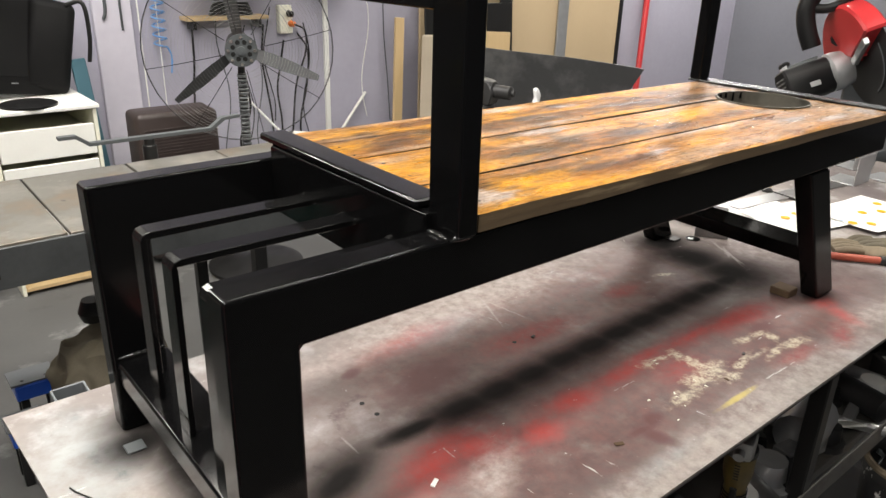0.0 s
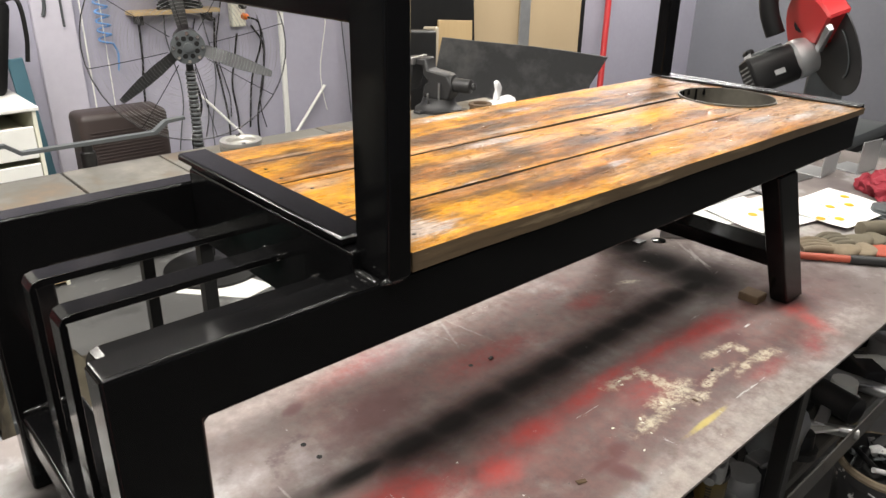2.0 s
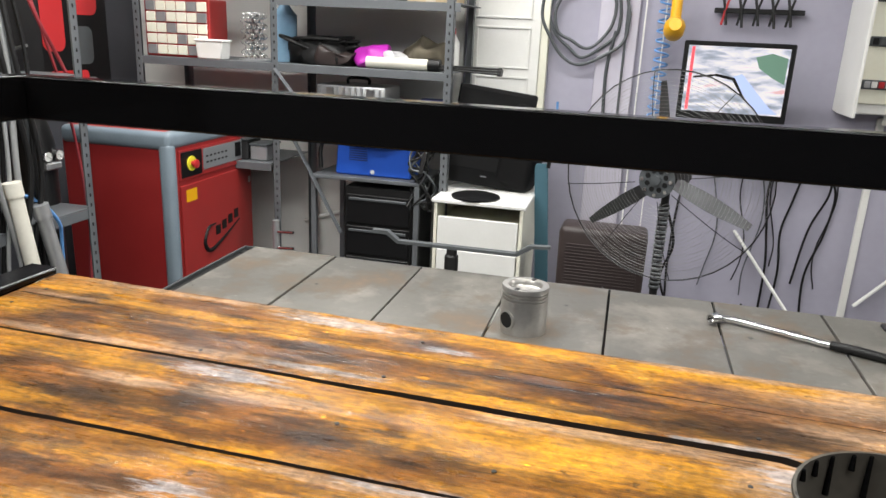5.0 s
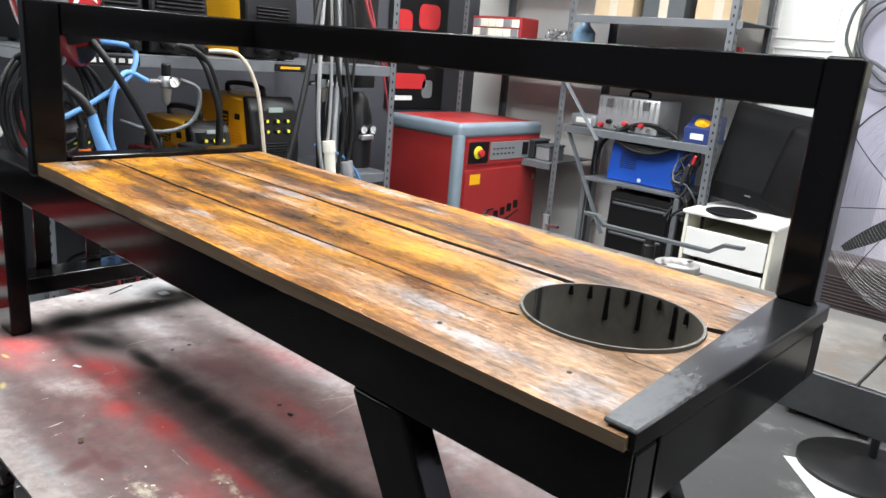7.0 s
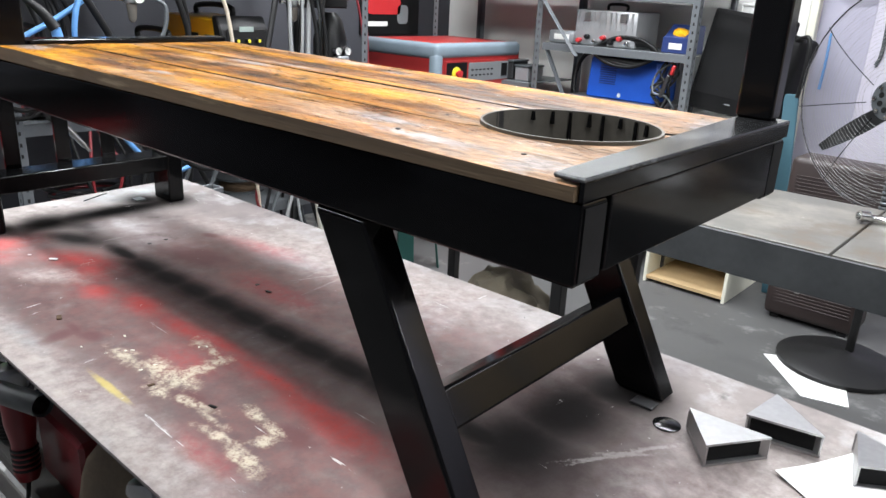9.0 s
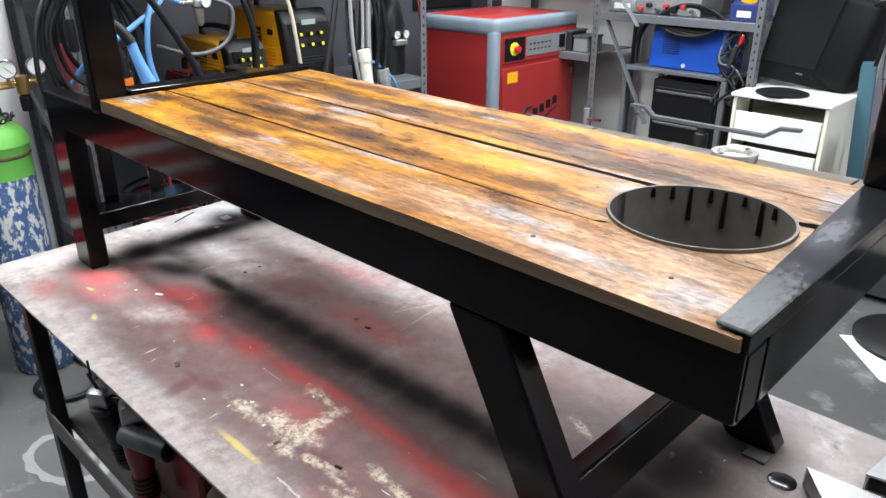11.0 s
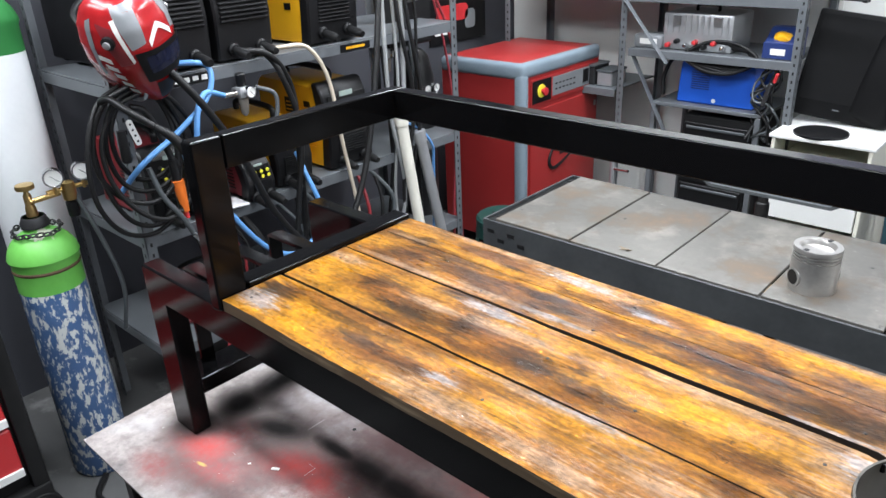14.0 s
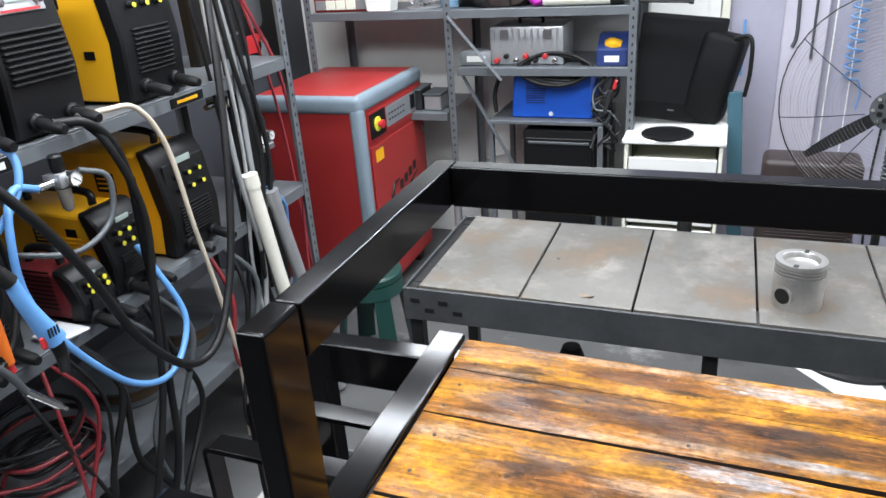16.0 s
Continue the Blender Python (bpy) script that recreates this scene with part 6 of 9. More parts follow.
def welder(y0, y1, zb, h, depth, side, label, style, xf=-1.275):
    """A welding inverter on the rack, its face to the room."""
    w = y1 - y0
    t = thing("welding_machine", label, "welding machine", pose(xf, (y0 + y1) / 2, zb), "welding machines")
    out = [(-depth, 0.012), (-0.02, 0.012), (-0.006, h * 0.4), (-0.03, h * 0.86), (-0.06, h - 0.012), (-depth + 0.03, h), (-depth, h - 0.03)]
    part("case", prism(out, w - 0.008, Matrix.Translation((0, (w - 0.008) / 2, 0)) @ Matrix.Rotation(radians(90), 4, "X"), bevel=0.005), M[side], t)
    face = [(-0.045, 0.008), (0.012, 0.008), (0.024, h * 0.4), (-0.002, h * 0.86), (-0.034, h + 0.004), (-0.07, h + 0.004), (-0.06, h * 0.86), (-0.03, h * 0.4)]
    f = part("front_frame", prism(face, w, Matrix.Translation((0, w / 2, 0)) @ Matrix.Rotation(radians(90), 4, "X"), bevel=0.007), M["plastic"], t, "black moulded front")
    for s in (-1, 1):
        part("foot", span((-0.06, s * w * 0.36 - 0.012, 0), (-0.03, s * w * 0.36 + 0.012, 0.01), 0.002), M["rubber"], t)
        part("foot", span((-depth + 0.03, s * w * 0.36 - 0.012, 0), (-depth + 0.06, s * w * 0.36 + 0.012, 0.012), 0.002), M["rubber"], t)
    part("handle", sweep([(-0.09, 0, h), (-0.1, 0, h + 0.035), (-depth * 0.5, 0, h + 0.045), (-depth + 0.08, 0, h + 0.035), (-depth + 0.07, 0, h)], 0.012, 8), M["plastic"], t)
    # side grille facing the camera's side
    for k in range(0 if side == "yellow" and h > 0.4 else 9):
        part("side_vent", span((-0.2, -w / 2 + 0.001, h * 0.25 + k * 0.014), (-0.075, -w / 2 + 0.0045, h * 0.25 + k * 0.014 + 0.006), 0.001), M["rubber" if side != "yellow" else "yellow"], t)
    tilt = math.degrees(math.atan2(0.026, h * 0.46))

    def on_face(y, z, dx=0.0):
        # point on the front frame
        k = z / h
        if k < 0.4:
            x = 0.012 + (0.012 * k / 0.4)
        elif k < 0.86:
            x = 0.024 - 0.026 * (k - 0.4) / 0.46
        else:
            x = -0.002 - 0.032 * (k - 0.86) / 0.14
        return x + dx, y, z

    if style in ("lcd", "tall"):
        for k in range(9):
            x, y, z = on_face(0, h * 0.34 + k * h * 0.035)
            part("grille_slat", box((0.02, w * 0.84, h * 0.024), (x + 0.004, 0, z), 0.004), M["matblack"], f)
        x, y, z = on_face(0, h * 0.84)
        p = part("control_panel", box((0.004, w * 0.66, h * 0.2), (0, 0, 0), 0.004, pose(x + 0.002, 0, h * 0.82, 0, -tilt - 4, 0)), M["galv" if style == "lcd" else "darkgrey"], f, "silver control panel")
        part("display", box((0.003, w * 0.34, h * 0.11), (0.004, 0.0, h * 0.015), 0.001, pose(x + 0.002, 0, h * 0.82, 0, -tilt - 4, 0)), M["screen_glass"], p)
        for s in (-1, 1):
            knob(p, x + 0.004, s * w * 0.25, h * 0.79, 0.012, M["chrome"])
        part("stripe", box((0.001, w * 0.5, 0.006), (0.0035, 0, -h * 0.085), 0, pose(x + 0.002, 0, h * 0.82, 0, -tilt - 4, 0)), M["redplastic"], p)
    else:
        for k in range(10):
            x, y, z = on_face(0, h * 0.2 + k * h * 0.03)
            part("grille_slat", box((0.012, w * 0.62, h * 0.017), (x + 0.003, 0, z), 0.003), M["matblack"], f)
        x, y, z = on_face(0, h * 0.75)
        p = part("control_panel", box((0.004, w * 0.8, h * 0.3), (x + 0.0015, 0, h * 0.72), 0.004, pose(0, 0, 0)), M["flatblack"], f)
        for r_ in range(2):
            for c in range(3):
                kx = on_face(0, h * (0.62 + 0.12 * r_))[0]
                kb = knob(p, kx + 0.003, (c - 1) * w * 0.22, h * (0.62 + 0.12 * r_), 0.009, M["plastic"])
                part("knob_cap", lathe([(0.0075, 0.018), (0.007, 0.021), (0.0005, 0.0215)], seg=10, m=pose(kx + 0.003, (c - 1) * w * 0.22, h * (0.62 + 0.12 * r_), 0, 90, 0)), M["yellow_cap"], kb)
        part("display", box((0.003, w * 0.3, h * 0.06), (x + 0.004, 0, h * 0.87), 0.001), M["screen_glass"], p)
    for i in range(2):
        yy = (i - 0.5) * w * 0.5
        sk = part("socket", lathe([(0.022, 0), (0.022, 0.012), (0.015, 0.016), (0.015, 0.02)], seg=14, m=pose(0.016, yy, h * 0.11, 0, 90, 0)), M["plastic"], f)
        part("plug", lathe([(0.014, 0.016), (0.017, 0.03), (0.017, 0.075), (0.012, 0.095)], seg=12, m=pose(0.016, yy, h * 0.11, 0, 100, 0)), M["rubber"], sk)
    if side == "yellow":
        for z0 in (0.3, 0.72):
            part("side_recess", span((-0.13, -w / 2 + 0.0015, h * z0), (-0.09, -w / 2 + 0.0045, h * z0 + 0.025), 0.001), M["plastic"], t)
        lb = part("side_label", span((-0.26, -w / 2 + 0.0015, h * 0.62), (-0.18, -w / 2 + 0.0045, h * 0.8), 0.001), M["plastic"], t, "dark rating label")
        for k in range(3):
            part("print_bar", span((-0.25, -w / 2 + 0.0005, h * (0.65 + k * 0.045)), (-0.19, -w / 2 + 0.0014, h * (0.65 + k * 0.045) + 0.005), 0), M["yellow"], lb)
    return t


M["screen_glass"] = mat("grey_lcd_glass", (0.3, 0.36, 0.33), (0.24, 0.3, 0.27), 0.15, 0, 5, 50, 0.4, 0)
M["yellow_cap"] = mat("yellow_knob_cap", (0.75, 0.7, 0.05), (0.6, 0.55, 0.03), 0.4, 0, 5, 50, 0.4, 0)
welder(0.53, 0.8, 1.42, 0.42, 0.68, "plastic", "tall black welding inverter with chrome knobs", "tall")
welder(0.825, 1.055, 1.42, 0.42, 0.6, "plastic", "black welding inverter with a grey display", "lcd")
welder(1.225, 1.475, 1.42, 0.45, 0.48, "yellow", "yellow welding inverter with a black front on the upper shelf", "knobs")
welder(1.27, 1.51, 0.9, 0.36, 0.45, "yellow", "yellow plasma welder with yellow knobs on the middle shelf", "knobs", -1.285)
welder(1.0, 1.175, 0.9, 0.26, 0.42, "yellow", "small yellow inverter on the middle shelf", "knobs", -1.285)
welder(0.84, 0.965, 0.9, 0.155, 0.28, "maroon", "small red inverter on the middle shelf", "knobs", -1.255)
welder(0.5, 0.7, 0.9, 0.27, 0.4, "maroon", "dark red inverter behind the coiled torch cable", "knobs", -1.32)
pl = thing("plastic_sleeve", "crumpled clear sleeve with rods beside the small inverter", "packet", pose(-1.3, 0.78, 0.9))
part("sleeve", crumple(box((0.12, 0.1, 0.012), (0.02, 0, 0.012), 0.004), 0.012, 25), M["film"], pl)

# reels, drums and hoses on the bottom shelf
for x, y, r in ((-1.5, 1.15, 0.14), (-1.55, 1.5, 0.12)):
    d = thing("wire_spool", "dusty wire spool lying on the bottom shelf", "spool", pose(x, y, 0.44), "wire spools")
    part("lower_flange", lathe([(r, 0), (r, 0.008)], seg=28), M["darkgrey"], d)
    part("winding", lathe([(r * 0.8, 0.009), (r * 0.84, 0.03), (r * 0.8, 0.06)], seg=28), M["rust"], d)
    part("upper_flange", lathe([(r, 0.061), (r, 0.07)], seg=28), M["darkgrey"], d)
hs = thing("hose_coil", "tangled heap of thin red and black hoses", "hose", pose(-1.42, 0.72, 0.44))
for i in range(9):
    rr, zz = rnd.uniform(0.09, 0.15), 0.02 + 0.018 * i
    pts = [(rr * math.cos(a) + rnd.uniform(-0.02, 0.02), rr * math.sin(a) * 1.2 + rnd.uniform(-0.02, 0.02), zz + rnd.uniform(-0.008, 0.012)) for a in [k * 0.785 for k in range(9)]]
    part("loop", sweep(pts, 0.007, 6), M["maroon" if i % 3 == 0 else "rubber"], hs)

# welding helmet hanging at the rack's corner
hel = thing("welding_helmet", "red and grey welding helmet with dark visor on the rack", "helmet", pose(-1.16, 0.465, 1.6, 18, 12, 22) @ Matrix.Scale(1.0, 4))
M["helmet"] = mat("red_helmet_shell", (0.4, 0.014, 0.016), (0.16, 0.006, 0.008), 0.22, 0, 9, 60, 0.7, 0.02, coat=0.4)
M["silver"] = mat("silver_grey_print", (0.25, 0.26, 0.27), (0.15, 0.16, 0.17), 0.32, 0.2, 8, 80, 0.6, 0.02)
# height, half width and depth of the shell from crown to chin
HELM = [(0.135, 0.03, 0.02), (0.125, 0.07, 0.06), (0.1, 0.1, 0.095), (0.05, 0.118, 0.122), (-0.01, 0.12, 0.134), (-0.07, 0.112, 0.134), (-0.13, 0.094, 0.126), (-0.18, 0.07, 0.112), (-0.215, 0.045, 0.095)]


def on_helmet(a, z, out=0.0):
    """A point on the shell at a degrees from straight ahead."""
    zs = [h[0] for h in HELM][::-1]
    w = float(np.interp(z, zs, [h[1] for h in HELM][::-1])) + out
    d = float(np.interp(z, zs, [h[2] for h in HELM][::-1])) + out
    c, k = math.cos(radians(a)), math.sin(radians(a))
    return Vector((d * math.copysign(abs(c) ** 0.8, c), w * math.copysign(abs(k) ** 0.8, k), z))


def helmet_patch(corners, out, n=10):
    """A bent patch on the shell between four (angle, height) corners."""
    bm = bmesh.new()
    (a0, z0), (a1, z1), (a2, z2), (a3, z3) = corners
    g = []
    for i in range(n + 1):
        u = i / n
        row = []
        for j in range(n + 1):
            v = j / n
            a = (a0 * (1 - u) + a1 * u) * (1 - v) + (a3 * (1 - u) + a2 * u) * v
            z = (z0 * (1 - u) + z1 * u) * (1 - v) + (z3 * (1 - u) + z2 * u) * v
            row.append(bm.verts.new(on_helmet(a, z, out)))
        g.append(row)
    for i in range(n):
        for j in range(n):
            bm.faces.new((g[i][j], g[i + 1][j], g[i + 1][j + 1], g[i][j + 1]))
    bmesh.ops.recalc_face_normals(bm, faces=bm.faces)
    return bm


bm = bmesh.new()
rows = [[bm.verts.new(on_helmet(-118 + 236 * k / 32, z)) for k in range(33)] for z in np.linspace(0.134, -0.214, 30)]
for p, q in zip(rows, rows[1:]):
    for k in range(32):
        bm.faces.new((p[k], p[k + 1], q[k + 1], q[k]))
bm.faces.new(rows[0])
bmesh.ops.recalc_face_normals(bm, faces=bm.faces)
bmesh.ops.solidify(bm, geom=bm.faces[:], thickness=0.004)
part("shell", bm, M["helmet"], hel, "glossy red shell")
for s in (-1, 1):
    part("crown_panel", helmet_patch([(s * 18, 0.118), (s * 62, 0.112), (s * 46, -0.005), (s * 22, 0.008)], 0.0015), M["silver"], hel, "grey printed panel")
    part("cheek_stripe", helmet_patch([(s * 58, 0.085), (s * 66, 0.08), (s * 50, -0.05), (s * 46, -0.04)], 0.0022), M["white"], hel, "thin white printed line")
    part("cheek_stripe", helmet_patch([(s * 66, 0.06), (s * 88, 0.07), (s * 70, -0.06), (s * 52, -0.05)], 0.0015), M["maroon"], hel, "dark red printed shape")
    part("cheek_stripe", helmet_patch([(s * 92, 0.08), (s * 99, 0.07), (s * 96, -0.11), (s * 92, -0.1)], 0.002), M["silver"], hel, "grey printed line")
    ear = part("side_knob", lathe([(0.02, 0), (0.02, 0.012), (0.014, 0.016), (0.001, 0.017)], seg=16, m=Matrix.Translation(on_helmet(s * 74, 0.02)) @ Matrix.Rotation(radians(s * 74), 4, "Z") @ Matrix.Rotation(radians(90), 4, "Y")), M["plastic"], hel)
    part("knob_cap", lathe([(0.011, 0.012), (0.011, 0.022), (0.001, 0.024)], seg=14, m=Matrix.Translation(on_helmet(s * 74, 0.02)) @ Matrix.Rotation(radians(s * 74), 4, "Z") @ Matrix.Rotation(radians(90), 4, "Y")), M["galv"], ear)
    for k in range(5):
        a, z = 86 - 4 * k, -0.03 - 0.03 * k
        part("side_print", helmet_patch([(s * (a + 7), z), (s * (a - 6), z - 0.008), (s * (a - 7), z - 0.026), (s * (a + 6), z - 0.018)], 0.002, 3), M["white"], hel, "white lettering drawn as a plain bar")
for s in (-1, 1):
    part("chevron", helmet_patch([(0, 0.052), (s * 17, 0.012), (s * 17, -0.008), (0, 0.032)], 0.003, 5), M["white"], hel, "white chevron")
fr = part("visor_frame", helmet_patch([(-44, -0.012), (44, -0.012), (38, -0.118), (-38, -0.118)], 0.008, 14), M["plastic"], hel, "black visor surround")
part("visor_glass", helmet_patch([(-30, -0.03), (30, -0.03), (28, -0.088), (-28, -0.088)], 0.0095, 10), M["visor"], fr)
part("chin", helmet_patch([(-26, -0.13), (26, -0.13), (22, -0.2), (-22, -0.2)], 0.004, 8), M["plastic"], hel)
part("headband", sweep([(-0.02, -0.11, 0.02), (-0.1, -0.08, 0.05), (-0.13, 0, 0.06), (-0.1, 0.08, 0.05), (-0.02, 0.11, 0.02)], 0.009, 8), M["plastic"], hel)
part("hanger_hook", sweep([(-0.07, 0.0, 0.11), (-0.09, 0.02, 0.16), (-0.12, 0.03, 0.14)], 0.004, 6), M["galv"], hel)

# coiled torch lead hung on the corner post
coil = thing("torch_cable_coil", "thick black torch cable coiled over the rack post", "cable coil", pose(-1.17, 0.475, 1.405))
for i in range(6):
    w_, h_ = 0.11 + 0.013 * i, 0.15 + 0.02 * i
    ox = -0.03 + 0.014 * (i % 4)
    pts = []
    for k in range(11):
        a = math.pi / 2 + k * math.pi / 5
        pts.append((ox + 0.02 * math.sin(k + i), w_ * math.cos(a) * (1 + 0.08 * math.sin(i * 2 + k)) - 0.02 * (i % 3), h_ * (math.sin(a) - 1) + 0.012 * (i % 3)))
    part("loop", sweep(pts, 0.0082, 8), M["rubber"], coil)
part("hook", sweep([(-0.06, 0.0, -0.03), (0.0, 0.0, -0.025), (0.035, 0.0, -0.01), (0.04, 0.0, 0.03)], 0.006, 8), M["galv"], coil)
part("strain_relief", lathe([(0.013, 0), (0.017, 0.01), (0.013, 0.1)], seg=12, m=pose(0.03, -0.1, -0.2)), M["rubber"], coil)
tch = thing("welding_torch", "blue-handled welding torch hanging from the rack", "torch", pose(-1.0, 0.5, 1.235, 0, 0, 0))
hb = part("handle", sweep([(0, 0.0, 0.0), (0, 0.012, -0.05), (0, 0.032, -0.11), (0, 0.055, -0.17)], lambda t: 0.016 + 0.011 * t * t, 12), M["hoseblue"], tch, "light blue handle")
part("guard", prism([(0.0, 0.0), (0.02, 0.008), (0.04, -0.05), (0.03, -0.075), (0.018, -0.05)], 0.02, Matrix.Translation((-0.01, 0.03, -0.11)) @ face_px(0, 0, 0), bevel=0.003), M["hoseblue"], hb)
for k in range(4):
    part("vent_slot", box((0.003, 0.004, 0.022), (0.024, 0.03 + 0.008 * k, -0.138), 0.0005), M["rubber"], hb)
part("boot", sweep([(-0.03, -0.07, 0.09), (-0.01, -0.03, 0.05), (0, 0.0, 0.0)], lambda t: 0.011 + 0.008 * t, 10), M["rubber"], tch)
part("neck", sweep([(0, 0.055, -0.17), (0, 0.06, -0.21), (0.01, 0.05, -0.25)], lambda t: 0.018 - 0.007 * t, 8), M["rubber"], tch)
part("trigger", box((0.01, 0.014, 0.03), (0.006, 0.024, -0.16), 0.003), M["redplastic"], tch)
part("lead", sweep([(-0.03, -0.07, 0.09), (-0.07, -0.12, 0.14), (-0.13, -0.14, 0.17), (-0.18, -0.15, 0.16)], 0.011, 8), M["rubber"], tch)
eh = thing("electrode_holder", "orange and black electrode holder hanging on its cable", "electrode holder", pose(-1.16, 0.53, 1.04))
part("grip", sweep([(0, 0, 0.13), (0.005, 0.0, 0.06), (0.01, 0.0, -0.04)], 0.016, 10), M["rubber"], eh)
part("jaw_body", sweep([(0.01, 0.0, 0.06), (0.012, 0.002, 0.0), (0.012, 0.004, -0.05)], lambda t: 0.02 - 0.005 * t, 10), M["orange"], eh, "orange jaw body")
part("jaw_tip", sweep([(0.012, 0.004, -0.05), (0.014, 0.006, -0.075)], 0.01, 8), M["redplastic"], eh)
part("lead", sweep([(0, 0, 0.13), (-0.01, -0.02, 0.22), (-0.02, -0.05, 0.3), (-0.03, -0.09, 0.32)], 0.011, 8), M["rubber"], eh)
ct = thing("hose_coupler", "chrome air coupler on the end of a black hose", "coupler", pose(-1.13, 0.57, 0.86))
part("coupler", rod((0, -0.03, 0.05), (0.01, 0.03, -0.03), 0.011), M["chrome"], ct)
part("tip", rod((0.01, 0.03, -0.03), (0.012, 0.045, -0.05), 0.006), M["chrome"], ct)
part("hose", sweep([(0, -0.03, 0.05), (0, -0.06, 0.12), (-0.02, -0.1, 0.2), (-0.04, -0.12, 0.3)], 0.009, 8), M["darkgrey"], ct)
tg = thing("punched_tag", "white punched plastic strip tied to the rack post", "strip", pose(-1.222, 0.45, 1.27))
part("strip", prism(rounded(0.022, 0.09, 0.01), 0.003, lie(0, 0, 0) @ Matrix.Rotation(0.25, 4, "Z")), M["white"], tg)
for k in range(4):
    part("hole", lathe([(0.004, 0.003), (0.004, 0.0034)], seg=8, m=lie(0, 0, 0) @ Matrix.Rotation(0.25, 4, "Z") @ Matrix.Translation((0, -0.03 + k * 0.02, 0))), M["rubber"], tg)

# air regulators
def air_regulator(at, label):
    r = thing("air_regulator", label, "regulator", pose(*at), "air regulators")
    part("knob", lathe([(0.016, 0.02), (0.018, 0.03), (0.018, 0.06), (0.014, 0.065)], seg=14), M["plastic"], r)
    part("body", box((0.045, 0.045, 0.04), (0, 0, 0), 0.008, seg=2), M["galv"], r)
    part("bowl", lathe([(0.006, -0.085), (0.014, -0.075), (0.018, -0.03), (0.02, -0.021)], seg=14), M["bowl"], r, "smoky filter bowl")
    part("inlet", rod((0, -0.022, 0), (0, -0.075, 0), 0.011), M["chrome"], r)
    part("outlet", rod((0, 0.022, 0), (0, 0.05, 0), 0.01), M["chrome"], r)
    gauge(r, (0.035, 0.012, 0.0), 0.02, 0)
    part("bracket", span((-0.05, -0.01, -0.01), (-0.022, 0.01, 0.01), 0.001), M["galv"], r)


M["bowl"] = mat("smoky_bowl", (0.22, 0.2, 0.17), (0.12, 0.11, 0.1), 0.2, 0, 8, 60, 0.5, 0)
air_regulator((-1.19, 0.85, 1.33), "air pressure regulator with a dial below the upper shelf")
air_regulator((-1.3, 1.66, 1.33), "air pressure regulator with a dial on the rack's end")

cable("blue_air_hose", "bright blue air hose looping down from the regulator", [(-1.19, 0.78, 1.33), (-1.15, 0.68, 1.36), (-1.12, 0.62, 1.28), (-1.12, 0.61, 1.13), (-1.11, 0.67, 0.96), (-1.1, 0.81, 0.76), (-1.1, 0.96, 0.7), (-1.12, 1.08, 0.81), (-1.17, 1.06, 0.98), (-1.24, 1.08, 1.04)], 0.0095, M["hoseblue"], "hose", "hoses on the rack")
cable("blue_air_hose", "bright blue air hose coming over the upper shelf", [(-1.4, 0.6, 1.436), (-1.26, 0.64, 1.455), (-1.19, 0.73, 1.44), (-1.16, 0.7, 1.35), (-1.15, 0.57, 1.26), (-1.16, 0.43, 1.18), (-1.25, 0.38, 1.08)], 0.0095, M["hoseblue"], "hose", "hoses on the rack")
cable("torch_cable", "long black torch cable looping in front of the rack", [(-1.1, 0.52, 1.5), (-1.05, 0.6, 1.37), (-1.05, 0.72, 1.16), (-1.05, 0.83, 0.9), (-1.05, 0.98, 0.72), (-1.05, 1.13, 0.73), (-1.07, 1.28, 0.94), (-1.1, 1.4, 1.28), (-1.15, 1.5, 1.6), (-1.22, 1.6, 1.82), (-1.3, 1.75, 1.87), (-1.34, 1.84, 1.7)], 0.0125, M["rubber"], "cable", "cables on the rack")
cable("torch_cable", "black ribbed lead from the display inverter", [(-1.2, 0.88, 1.465), (-1.17, 0.95, 1.45), (-1.17, 1.02, 1.38), (-1.18, 1.06, 1.25), (-1.19, 1.06, 1.06), (-1.2, 1.06, 0.84), (-1.2, 1.03, 0.58), (-1.18, 0.97, 0.35), (-1.2, 0.85, 0.1)], 0.012, M["rubber"], "cable", "cables on the rack")
cable("torch_cable", "black lead hanging past the middle shelf", [(-1.21, 0.96, 1.465), (-1.16, 1.0, 1.37), (-1.15, 1.05, 1.15), (-1.15, 1.0, 0.88), (-1.14, 0.94, 0.63), (-1.12, 0.82, 0.4), (-1.15, 0.7, 0.12), (-1.2, 0.6, 0.02)], 0.011, M["rubber"], "cable", "cables on the rack")
cable("tan_cable", "tan mains cable hanging from the upper shelf", [(-1.3, 1.0, 1.43), (-1.22, 1.08, 1.45), (-1.2, 1.17, 1.43), (-1.19, 1.24, 1.3), (-1.19, 1.28, 1.03), (-1.19, 1.32, 0.79), (-1.2, 1.37, 0.46), (-1.25, 1.4, 0.1)], 0.008, M["tan"], "cable", "cables on the rack")
cable("regulator_hose", "short grey hose curling from the regulator", [(-1.18, 0.9, 1.34), (-1.15, 0.96, 1.3), (-1.15, 0.93, 1.19), (-1.16, 0.81, 1.15), (-1.25, 0.7, 1.18)], 0.008, M["darkgrey"], "hose", "hoses on the rack")
cable("red_gas_hose", "thin red gas hose hanging beside the rack", [(-1.4, 1.93, 1.85), (-1.36, 1.98, 1.64), (-1.34, 2.12, 1.33), (-1.33, 2.14, 0.94), (-1.33, 2.1, 0.54), (-1.33, 2.08, 0.02)], 0.007, M["hosered"], "hose", "hoses on the rack")
cable("red_gas_hose", "second thin red hose dropping to the floor", [(-1.45, 1.98, 1.9), (-1.42, 2.1, 1.5), (-1.42, 2.2, 1.1), (-1.38, 2.2, 0.5), (-1.36, 2.2, 0.015)], 0.006, M["hosered"], "hose", "hoses on the rack")
